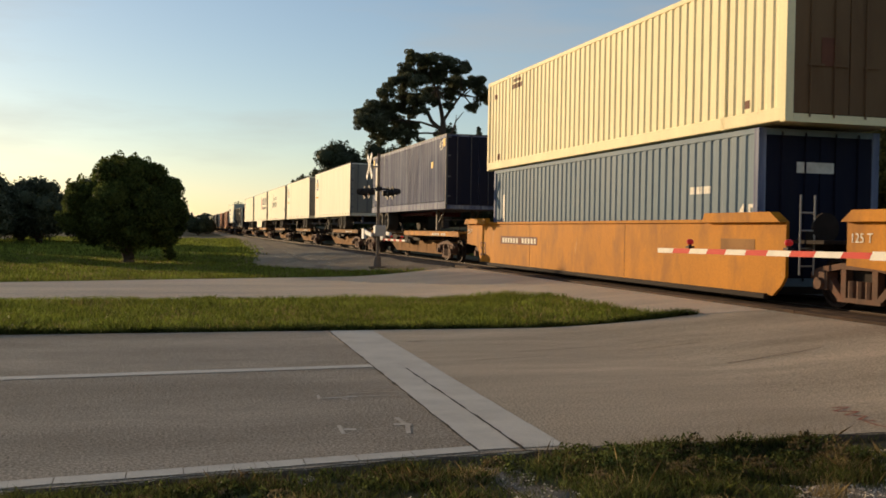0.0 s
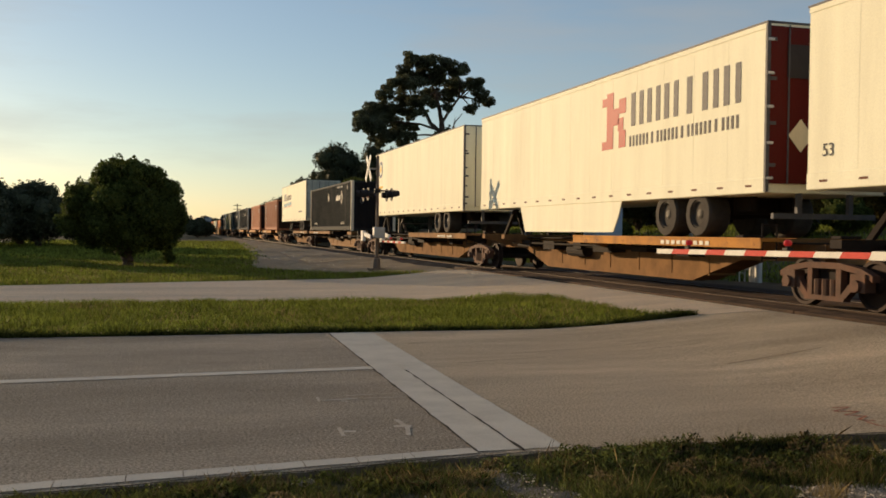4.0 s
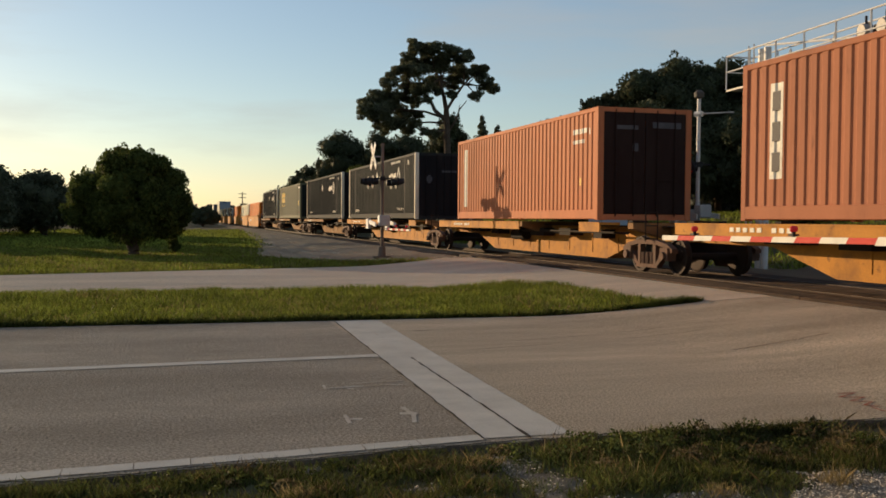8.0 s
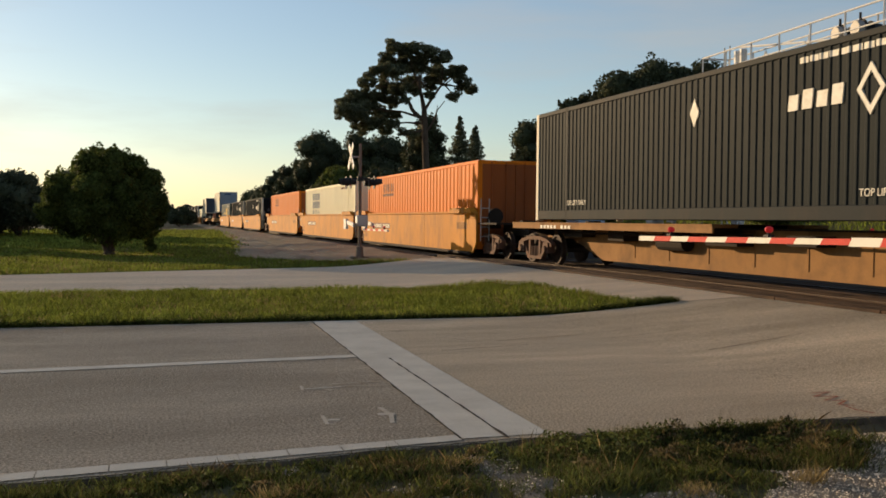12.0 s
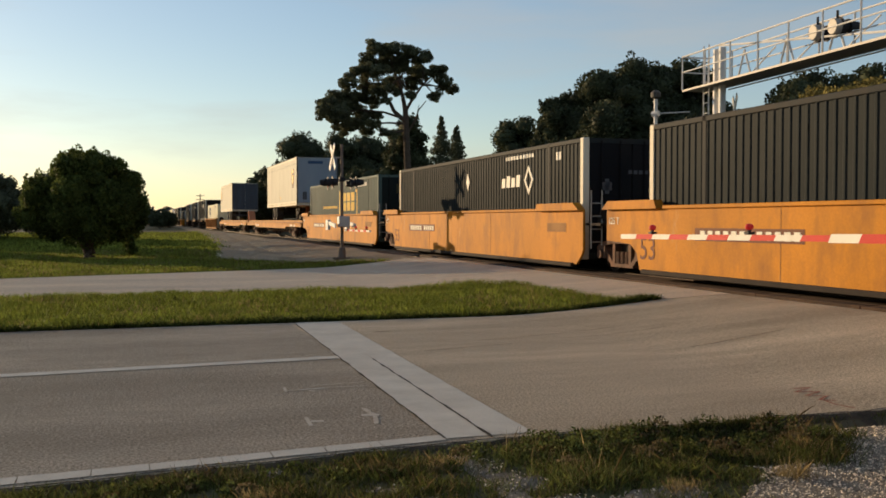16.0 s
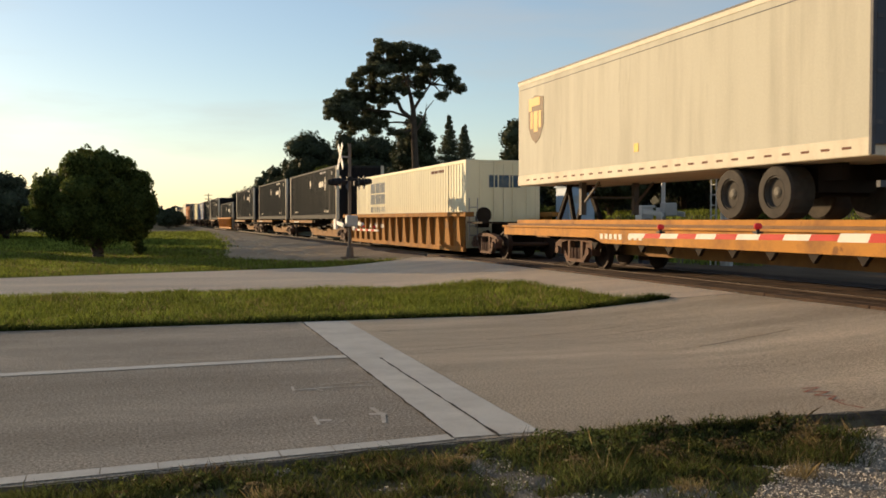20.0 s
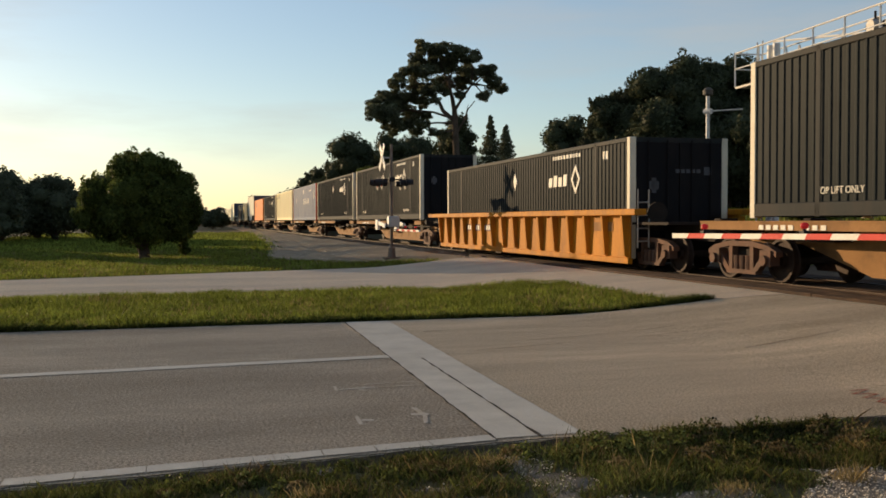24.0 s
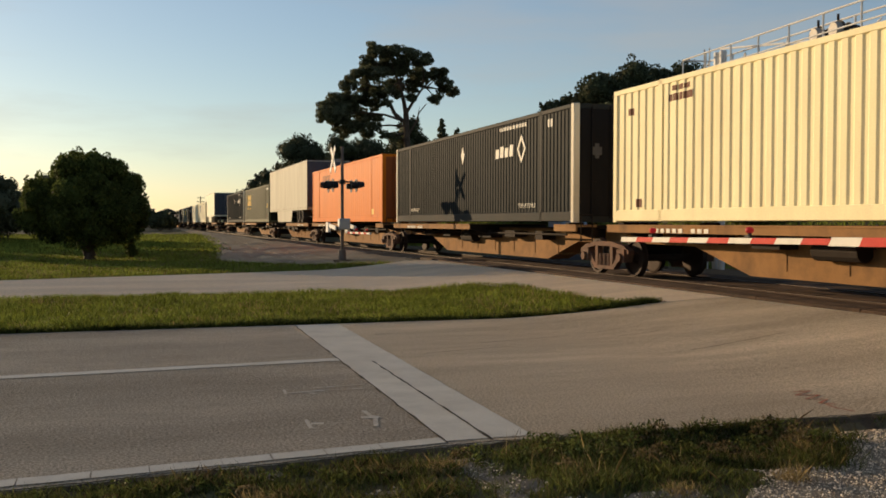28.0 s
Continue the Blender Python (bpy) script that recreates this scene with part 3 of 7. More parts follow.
# paint on the road
bar_x = lambda y: 2.10 + 0.0364 * (y - 6.3)


def slanted(y0, y1, x0, x1, lift, bump=0.0):
    """A painted band across the road between offsets x0 and x1 from the line of the bar."""
    bm = bmesh.new()
    rows = []
    n = max(2, int((y1 - y0) / 0.12))
    for i in range(n + 1):
        y = y0 + (y1 - y0) * i / n
        w = bump * noise.noise((y * 4, x0 * 9, 0))
        w2 = bump * noise.noise((y * 4, x1 * 9, 5))
        rows.append([bm.verts.new((bar_x(y) + x, y, lift)) for x in (x0 + w, x1 + w2)])
    for a, b in zip(rows, rows[1:]):
        bm.faces.new((a[0], a[1], b[1], b[0]))
    return bm


stop_bar = root("stop_line", "broad pale stop line painted across the road, split lengthwise by a crack", "road marking", kind="structure")
part("paint_band", slanted(6.27, 14.05, 0.0, 0.325, 0.005, 0.012), "road_paint", stop_bar)
part("paint_band", slanted(6.27, 14.05, 0.327, 0.65, 0.005, 0.012), "road_paint", stop_bar)
part("crack", slanted(6.2, 10.15, 0.314, 0.334, 0.0075, 0.02), "crack", stop_bar, "dark crack along the stop line")
part("crack", slanted(6.27, 14.05, -0.012, 0.003, 0.0065, 0.02), "crack", stop_bar)


def line_strip(x0, x1, mid, width, lift):
    bm = bmesh.new()
    rows = []
    n = max(2, int((x1 - x0) / 0.15))
    for i in range(n + 1):
        x = x0 + (x1 - x0) * i / n
        j = 0.008 * noise.noise((x * 6, mid(0), 0))
        rows.append([bm.verts.new((x, mid(x) + s * width / 2 + j, gz(x, 7) + lift)) for s in (-1, 1)])
    for a, b in zip(rows, rows[1:]):
        bm.faces.new((a[0], b[0], b[1], a[1]))
    return bm


centre_line = thing("centre_line", line_strip(-60, 2.28, lambda x: 10.235 + 0.0716 * x, 0.20, 0.006), "road_paint", "thin worn white line along the middle of the road", "road marking", kind="structure")
edge_line = root("edge_line", "white edge line of short cracked lengths at the road side", "road marking", kind="structure")
x = -9.0
random.seed(4)
while x < 2.1:
    w = random.uniform(0.30, 0.46)
    part("paint_length", line_strip(x, min(x + w, 2.09), lambda q: 6.085 + 0.104 * q, 0.16, 0.006), "road_paint", edge_line)
    x += w + random.uniform(0.004, 0.012)
marks = root("survey_marks", "faint worn survey marks sprayed on the asphalt", "road marking", kind="structure")
for name, strokes in (("cross_mark", ((1.82, 7.50, 1.83, 7.20, 0.04), (1.74, 7.24, 1.87, 7.21, 0.07), (1.83, 7.17, 1.77, 6.90, 0.035))), ("tee_mark", ((1.32, 7.30, 1.30, 6.98, 0.03), (1.33, 7.13, 1.42, 7.11, 0.06))),
                      ("scratch_mark", ((1.37, 8.66, 1.35, 8.43, 0.025), (1.38, 8.48, 1.71, 8.52, 0.035), (1.73, 8.53, 2.07, 8.51, 0.018), (1.64, 8.67, 2.12, 8.72, 0.018), (1.55, 8.42, 1.60, 8.36, 0.03)))):
    for k, (xa, ya, xb, yb, w) in enumerate(strokes):
        bm = bmesh.new()
        bar(bm, (xa, ya, 0.0030 + 0.0007 * k), (xb, yb, 0.0030 + 0.0007 * k), w, 0.001)
        part(name, bm, "worn_paint", marks)
red = root("red_mark", "red paint scribble sprayed on the asphalt", "road marking", kind="structure")
for run in ([(5.66, 7.17), (5.84, 7.16), (5.57, 7.03), (5.77, 6.96), (5.54, 6.85), (5.69, 6.77), (5.52, 6.66), (5.62, 6.57)], [(5.54, 6.60), (5.51, 6.44), (5.55, 6.28)]):
    for k, (p, q) in enumerate(zip(run, run[1:])):
        bm = bmesh.new()
        bar(bm, (*p, gz(p[0], 8) + 0.003 + 0.0004 * k), (*q, gz(q[0], 8) + 0.003 + 0.0004 * k), 0.022, 0.001)
        part("stroke", bm, "red_spray", red)
tar = root("tar_seams", "dark tar seams and stains across the asphalt", "road marking", kind="structure")
for xa, ya, xb, yb, w in ((3.3, 10.6, 4.5, 10.9, 0.05), (3.2, 12.6, 3.45, 12.63, 0.10), (5.6, 11.2, 7.0, 11.5, 0.04), (4.2, 11.3, 6.6, 12.0, 0.035), (6.3, 9.8, 7.9, 10.2, 0.05), (2.0, 10.32, 2.24, 10.30, 0.09), (-0.7, 6.05, -0.62, 6.75, 0.018)):
    bm = bmesh.new()
    pts = [(xa + (xb - xa) * k / 8, ya + (yb - ya) * k / 8 + 0.01 * noise.noise((k * 0.9, xa, 2))) for k in range(9)]
    rows = [[bm.verts.new((p, q + s * w * (0.5 + 0.4 * noise.noise((p * 5, s, 1))), gz(p, 8) + 0.004)) for s in (-0.5, 0.5)] for p, q in pts]
    for a, b in zip(rows, rows[1:]):
        bm.faces.new((a[0], b[0], b[1], a[1]))
    part("seam", bm, "tar", tar)

# ---- track ----
track = root("track", "single railway track on rusty stone ballast with timber crossing planks", "railway", kind="structure")


def along(profile, ys, closed=True):
    """Sweeps an (x offset, z) outline along the track."""
    bm = bmesh.new()
    prev = None
    for y in ys:
        row = [bm.verts.new((TRACK_X + bend(y) + u, y, v)) for u, v in profile]
        if prev:
            n = len(row)
            for i in range(n if closed else n - 1):
                bm.faces.new((prev[i], prev[(i + 1) % n], row[(i + 1) % n], row[i]))
        prev = row
    return bm


far_ys = spread(-400, (0, 200), (150, 10), (900, 150))
part("ballast_bed", along([(-2.15, 0.05), (-1.55, 0.17), (1.55, 0.17), (2.15, 0.02), (0, -0.1)], far_ys), "ballast", track, "brown stone ballast bed")
for side in (-0.755, 0.755):
    part("rail", along([(side - 0.07, 0.15), (side - 0.012, 0.17), (side - 0.012, 0.25), (side - 0.036, 0.262), (side - 0.036, 0.296), (side + 0.036, 0.296), (side + 0.036, 0.262), (side + 0.012, 0.25), (side + 0.012, 0.17), (side + 0.07, 0.15)], far_ys), "rail", track)
    part("rail_head", along([(side - 0.03, 0.2965), (side + 0.03, 0.2965), (side + 0.03, 0.30), (side - 0.03, 0.30)], far_ys), "rail_head", track, "polished running surface")



def crumbled_edge(x0, x1, line, out, drop, step_x, wob):
    """A ragged strip of soil falling away from a pavement's edge; out: +1 or -1, the side it falls to."""
    bm = bmesh.new()
    prev = None
    for i in range(int((x1 - x0) / step_x) + 1):
        x = x0 + step_x * i
        n = noise.noise((x * 5, drop, 2)) + 0.5 * noise.noise((x * 17, drop, 4))
        m = noise.noise((x * 3.3, 8, drop))
        e, top = line(x), gz(x, 7)
        row = [bm.verts.new(p) for p in ((x, e - out * (0.012 + wob * max(0, n)), top + 0.004), (x, e + out * 0.03, top - 0.02 - 0.015 * n), (x, e + out * (0.10 + wob * m), top - drop * (0.75 + 0.3 * n)), (x, e + out * (0.22 + wob * m), top - drop * 1.5))]
        if prev:
            for k in range(3):
                bm.faces.new((prev[k], prev[k + 1], row[k + 1], row[k]))
        prev = row
    return bm


# Dark edge strips: soil and the shade that lies along it.
thing("road_edge_dirt", crumbled_edge(-9, 9.5, near_edge, -1, 0.11, 0.06, 0.03), "shaded_mud", "crumbled dirt along the broken asphalt edge, shade included in its colour", "dirt", kind="structure")
thing("median_edge_dirt", crumbled_edge(-14, 8.6, median_edge, 1, 0.03, 0.08, 0.05), "shaded_mud", "soil edge of the grass strip, its shade put into the colour", "dirt", kind="structure")
thing("verge_edge_dirt", crumbled_edge(-14, 8.4, lambda x: verge_edge(x), 1, 0.03, 0.08, 0.06), "shaded_mud", "dark strip for the shade along the edge of the lawn", "dirt", kind="structure")


# ---- railway cars ----
def truck_proto():
    """Meshes of a two-axle truck, centred, rail head at z = 0."""
    out = {}
    out["bolster"] = mesh_of("bolster", boxes((-0.95, 0.95, -0.28, 0.28, 0.48, 0.70), (-0.3, 0.3, -0.3, 0.3, 0.70, 0.84)), "under")
    bm = bmesh.new()
    x0, x1 = -1.12, -0.97
    prism(bm, [(-1.16, 0.50), (-1.16, 0.60), (-0.92, 0.70), (-0.40, 0.78), (0.40, 0.78), (0.92, 0.70), (1.16, 0.60), (1.16, 0.50), (0.95, 0.60), (0.40, 0.68), (-0.40, 0.68), (-0.95, 0.60)], "x", x0, x1)
    for s in (-1, 1):
        prism(bm, [(s * 0.98, 0.60), (s * 0.80, 0.62), (s * 0.36, 0.20), (s * 0.52, 0.20)], "x", x0 + 0.01, x1 - 0.01)
        box(bm, x0 + 0.01, x1 - 0.01, s * 0.36 - 0.06, s * 0.36 + 0.06, 0.2, 0.7)
        box(bm, x0 - 0.04, x1 + 0.02, s * 0.87 - 0.17, s * 0.87 + 0.17, 0.33, 0.62)
        rod(bm, (x0 - 0.10, s * 0.87, 0.43), (x1, s * 0.87, 0.43), 0.10, n=10)
    box(bm, x0 + 0.005, x1 - 0.005, -0.5, 0.5, 0.15, 0.23)
    for k in (-0.2, 0.0, 0.2):
        rod(bm, (x0 + 0.07, k, 0.23), (x0 + 0.07, k, 0.5), 0.075, n=8)
    out["side_frame"] = mesh_of("side_frame", bm, "truck_steel")
    bm = bmesh.new()
    for s in (-1, 1):
        lathe(bm, [(s * 0.66, 0.12), (s * 0.68, 0.40), (s * 0.70, 0.445), (s * 0.725, 0.42), (s * 0.82, 0.415), (s * 0.82, 0.36), (s * 0.78, 0.34), (s * 0.76, 0.14), (s * 0.84, 0.12), (s * 0.84, 0.08)], "x", n=22)
    rod(bm, (-0.84, 0, 0), (0.84, 0, 0), 0.085, n=10)
    out["wheelset"] = mesh_of("wheelset", bm, "wheel_steel")
    return out


TRUCK = truck_proto()


def add_truck(car, y):
    t = part("truck", TRUCK["bolster"], None, car, "rusty steel two-axle truck", at=pose(0, y, 0))
    part("side_frame", TRUCK["side_frame"], None, t)
    part("side_frame", TRUCK["side_frame"], None, t, at=pose(0, 0, 0, 0, 0, 180))
    for s in (-0.87, 0.87):
        part("wheelset", TRUCK["wheelset"], None, t, at=pose(0, s, 0.43))


def number_bars(car, y0, y1, z, x=-1.3, h=0.12, material="mark_white", n=9):
    bm = bmesh.new()
    w = (y1 - y0) / n
    for k in range(n):
        if k != n // 2 - 1:
            box(bm, x - 0.006, x, y0 + k * w, y0 + k * w + w * 0.62, z, z + h)
    tagged(part("number_bars", bm, material, car, "pale unreadable stencilled bars"), kind="stuff")


def spine_car(a, b, trucks, yellow, kind="container", load_near=None, load_len=16.15):
    """A spine car between local y = a (near end) and b (far end). Only a deep centre beam, cross arms and short wheel platforms."""
    car = root("spine_car", "yellow and rust-brown skeleton spine car" if yellow else "dark brown rusty skeleton spine car", "railway car", "cars of the train")
    side = "car_yellow" if yellow else "spine_brown"
    bm = bmesh.new()
    e = 2.6
    prism(bm, [(a, 0.74), (a + e, 0.72), (a + e + 1.9, 0.20), (b - e - 1.9, 0.20), (b - e, 0.72), (b, 0.74), (b, 1.06), (a, 1.06)], "x", -0.32, 0.32)
    edge = 0.98 if kind == "trailer" else 0.93 if yellow else 1.0
    for k in range(int((b - a - 7) / 1.6)):
        y = a + 3.8 + 1.6 * k
        box(bm, -0.335, 0.335, y, y + 0.04, 0.34, 1.04)
    part("centre_beam", bm, "beam_brown" if kind == "trailer" else "car_yellow" if yellow else "spine_brown", car)
    part("beam_flange", boxes((-0.55, 0.55, a + 0.2, b - 0.2, 1.062, 1.09)), "under", car)
    for y in (a + 1.2, (a + b) / 2 - 0.6, b - 3.1, b - 1.2):
        bm = bmesh.new()
        prism(bm, [(-1.30, 1.02), (-1.30, 1.16), (1.30, 1.16), (1.30, 1.02), (0.45, 0.80), (-0.45, 0.80)], "y", y - 0.14, y + 0.14)
        part("cross_arm", bm, "under" if not yellow else "spine_brown", car)
    for s in (-1, 1):
        x0, x1 = (-1.32, -0.75) if s < 0 else (0.75, 1.32)
        p0, p1 = (a + 0.5, a + 8.8) if kind == "trailer" else (load_near + 0.46 * load_len, b - 0.6)
        out_x, in_x = (x0, x1) if s < 0 else (x1, x0)
        lip = [(out_x + s * 0.012, 1.17), (in_x, 1.165), (in_x, 1.10), (out_x - s * 0.04, 1.10), (out_x - s * 0.04, edge), (out_x, edge), (out_x, 1.135), (out_x + s * 0.012, 1.135)]
        part("wheel_platform", prism(bmesh.new(), lip, "y", p0, p1), side, car, "steel running platform with a deep edge")
        if kind != "trailer":
            part("corner_platform", prism(bmesh.new(), lip, "y", load_near - 0.15, load_near + 1.1), side, car)
        for y in (a + 1.2, b - 1.2):
            part("pedestal", rbox(x0 + 0.02, x0 + 0.42, y - 0.12, y + 0.12, 1.166, 1.218, 0.01), "under", car)
    bm = bmesh.new()
    rod(bm, (-0.48, (a + b) / 2 + 1.0, 0.74), (-0.48, (a + b) / 2 + 2.1, 0.74), 0.17, n=12)
    rod(bm, (-0.6, (a + b) / 2 - 2.0, 0.85), (-0.6, (a + b) / 2 + 1.0, 0.85), 0.025)
    rod(bm, (-0.7, a + 2.5, 0.90), (-0.7, b - 2.5, 0.90), 0.03)
    for k in range(6):
        y = a + 4.0 + k * (b - a - 8) / 5
        box(bm, -0.72, -0.30, y, y + 0.5 + 0.3 * (k % 3), 0.74 + 0.05 * (k % 2), 0.98)
    part("brake_gear", bm, "under", car, "brake reservoir and pipework")
    bm = bmesh.new()
    for x in (-1.25, -0.95):
        rod(bm, (x, a + 0.55, 0.75), (x, a + 0.55, 1.42), 0.018, n=6)
    for z in (0.8, 1.1, 1.4):
        rod(bm, (-1.25, a + 0.55, z), (-0.95, a + 0.55, z), 0.016, n=6)
    part("grab_ladder", bm, "under", car)
    number_bars(car, *((a + 2.2, a + 4.2) if kind == "trailer" else (b - 4.6, b - 2.6)), 1.01, -1.326, 0.085)
    if kind == "trailer":
        bm = bmesh.new()
        for x in (-0.45, 0.45):
            bar(bm, (x, b - 0.9, 1.08), (x * 0.8, b - 1.7, 2.0), 0.10, 0.10)
            bar(bm, (x, b - 2.8, 1.08), (x * 0.8, b - 1.8, 2.0), 0.10, 0.10)
        box(bm, -0.55, 0.55, b - 2.1, b - 1.4, 1.98, 2.08)
        part("trailer_hitch", bm, "under", car, "folding steel trailer hitch")
    for y in trucks:
        add_truck(car, y)
    return car


def flat_car(a, b, trucks, hitches):
    """A long low flat car with deep side sills."""
    car = root("flat_car", "long yellow-orange flat car with a rough deck", "railway car", "cars of the train")
    for s in (-1, 1):
        bm = bmesh.new()
        prism(bm, [(a, 0.78), (a + 6.0, 0.78), (a + 6.5, 0.66), (b - 6.2, 0.66), (b - 5.7, 0.78), (b, 0.78), (b, 1.04), (a, 1.04)], "x", s * 1.34 - 0.03, s * 1.34 + 0.03)
        box(bm, s * 1.34 - 0.09, s * 1.34 + 0.06, a, b, 1.0, 1.045)
        part("side_sill", bm, "car_yellow", car, "weathered orange side sill")
        part("curb_rail", boxes((s * 1.16 - 0.05, s * 1.16 + 0.05, a + 0.6, b - 0.6, 1.101, 1.20)), "car_yellow", car)
    part("deck", boxes((-1.25, 1.25, a, b, 1.046, 1.10)), "deck_wood", car)
    bm = bmesh.new()
    prism(bm, [(a, 0.7), (a + 3, 0.68), (a + 5, 0.36), (b - 5, 0.36), (b - 3, 0.68), (b, 0.7), (b, 1.04), (a, 1.04)], "x", -0.35, 0.35)
    part("centre_sill", bm, "spine_brown", car)
    k = a + 1.5
    while k < b - 1:
        bm = bmesh.new()
        prism(bm, [(-1.29, 0.95), (-1.29, 1.03), (1.29, 1.03), (1.29, 0.95), (0.4, 0.62), (-0.4, 0.62)], "y", k - 0.05, k + 0.05)
        part("cross_bearer", bm, "under", car)
        k += 1.45
    bm = bmesh.new()
    for j in range(int((b - a - 8) / 1.1)):
        y = a + 4.5 + j * 1.1
        prism(bm, [(y - 0.16, 0.67), (y + 0.16, 0.67), (y, 0.50)], "x", -1.33, -1.25)
    tagged(part("tie_lug", bm, "under", car), kind="stuff")
    for y in hitches[1:]:
        bm = bmesh.new()
        prism(bm, [(y - 0.1, 1.1), (y + 0.05, 1.1), (y + 0.95, 2.05), (y + 0.8, 2.12)], "x", -0.30, 0.30)
        bar(bm, (-0.3, y + 0.9, 1.1), (-0.3, y + 0.7, 1.85), 0.08, 0.08)
        bar(bm, (0.3, y + 0.9, 1.1), (0.3, y + 0.7, 1.85), 0.08, 0.08)
        part("folding_hitch", bm, "c_rust_orange", car, "half-raised orange trailer hitch")
    for y in hitches[:1]:
        bm = bmesh.new()
        bar(bm, (-0.4, y - 0.6, 1.1), (-0.3, y, 2.15), 0.10, 0.12)
        bar(bm, (0.4, y - 0.6, 1.1), (0.3, y, 2.15), 0.10, 0.12)
        bar(bm, (-0.3, y + 0.7, 1.1), (-0.25, y, 2.15), 0.10, 0.10)
        bar(bm, (0.3, y + 0.7, 1.1), (0.25, y, 2.15), 0.10, 0.10)
        box(bm, -0.5, 0.5, y - 0.35, y + 0.35, 2.12, 2.22)
        part("trailer_hitch", bm, "under", car, "raised dark steel trailer hitch")
    number_bars(car, a + 2.4, a + 4.4, 0.78, -1.372, 0.16, "mark_white", 4)
    number_bars(car, b - 8, b - 6, 0.76, -1.372, 0.12)
    for y in trucks:
        add_truck(car, y)
    return car


def well_car(a, b, ca, cb, trucks, ribs=False, steel="well_yellow"):
    """A well car; the container stands between local ca and cb, the car's ends are a and b."""
    car = root("well_car", ("orange-yellow well car with ribbed sides" if steel == "well_yellow" else "rust-stained brown well car with ribbed sides") if ribs else "orange-yellow well car with smooth deep sides", "railway car", "cars of the train")
    w0, w1 = ca - 0.32, cb + (0.30 if ribs else 1.55)
    for s in (-1, 1):
        x = s * 1.44
        bm = bmesh.new()
        if ribs:
            box(bm, x - 0.02, x + 0.02, w0, w1, 0.24, 1.36)
            part("side_wall", bm, steel, car)
            part("top_chord", rbox(x - 0.10 if s > 0 else x - 0.20, x + 0.20 if s > 0 else x + 0.10, w0 - 0.6, w1 + 1.5, 1.30, 1.45, 0.015), steel, car)
            part("bottom_chord", rbox(x - 0.07, x + 0.05, w0, w1, 0.16, 0.30, 0.01), steel, car)
            n = 15
            for k in range(n + 1):
                y = w0 + 0.12 + (w1 - w0 - 0.24) * k / n
                bm = bmesh.new()
                prism(bm, [(x + s * 0.02, 0.30), (x + s * 0.12, 0.36), (x + s * 0.20, 1.29), (x + s * 0.02, 1.29)], "y", y - 0.045, y + 0.045)
                part("rib", bm, steel, car)
        else:
            prism(bm, [(w0 + 0.35, 0.16), (w1 - 1.45, 0.16), (w1 - 1.32, 0.52), (w1 - 1.05, 0.70), (w1, 0.76), (w1, 1.44), (w0, 1.44), (w0, 0.50), (w0 + 0.10, 0.36)], "x", x - 0.03, x + 0.03)
            part("side_wall", bm, steel, car)
            part("top_chord", rbox(x - 0.08, x + 0.05, w0 + 2.6, w1 - 2.4, 1.43, 1.50, 0.01), steel, car)
            part("bottom_chord", rbox(x - 0.10, x + 0.04, w0 + 0.5, w1 - 1.6, 0.10, 0.19, 0.01), "under", car)
            for p, q in ((w0, w0 + 2.5), (w1 - 2.3, w1)):
                bm = bmesh.new()
                prism(bm, [(p, 1.44), (q, 1.44), (q - 0.1 if p == w0 else q - 0.25, 1.62), (p + 0.3 if p == w0 else p + 0.1, 1.62)], "x", x - 0.16, x + 0.035)
                part("end_gusset", bm, steel, car)
            bm = bmesh.new()
            for k in range(1, 3):
                y = w0 + (w1 - w0) * k / 3
                box(bm, x + s * 0.03, x + s * 0.034, y - 0.008, y + 0.008, 0.2, 1.42)
            tagged(part("seam", bm, "spine_brown", car), kind="stuff")
    part("floor", boxes((-1.3, 1.3, w0 + 1.0, w1 - 1.8, 0.14, 0.26)), "under", car)
    for p, q, inner in ((a, w0 + 0.2, ca), (w1 - 0.2, b, cb)):
        bm = boxes((-0.45, 0.45, p, q, 0.72, 1.08), (-1.35, 1.35, max(p + 0.4, min(p, q) + 0.2), q - 0.1, 1.08, 1.14) if q - p > 1 else (-0.6, 0.6, p, q, 1.08, 1.14))
        part("end_platform", bm, "under", car)
    bm = bmesh.new()
    for x in (-1.40, -1.12):
        rod(bm, (x, w0 - 0.28, 0.55), (x, w0 - 0.28, 1.9), 0.018, n=6)
    for z in (0.7, 1.0, 1.3, 1.6):
        rod(bm, (-1.40, w0 - 0.28, z), (-1.12, w0 - 0.28, z), 0.016, n=6)
    part("grab_ladder", bm, "galv", car)
    bm = bmesh.new()
    rod(bm, (-0.9, w0 - 0.3, 1.35), (-0.9, w0 - 0.24, 1.35), 0.26, n=14)
    box(bm, -1.1, -0.7, w0 - 0.24, w0 - 0.02, 0.95, 1.30)
    part("brake_wheel", bm, "under", car)
    part("number_panel", boxes((-1.475, -1.471, w1 - 6.6, w1 - 3.5, 0.82, 1.06)), "mark_brown", car)
    number_bars(car, w1 - 6.5, w1 - 3.6, 0.86, -1.477, 0.15, n=12)
    bm = boxes((-1.475, -1.471, w0 + 0.9, w0 + 2.0, 0.92, 1.14))
    part("data_panel", bm, "spine_brown", car)
    if not ribs:
        write(car, "53", w1 - 1.45, 0.40, 0.66, "mark_brown", -1.477)
        write(car, "125 T", w1 - 0.08, 1.12, 0.21, "mark_white", -1.477)
    for y in trucks:
        add_truck(car, y)
    return car


# ---- loads ----
HALF = 1.295


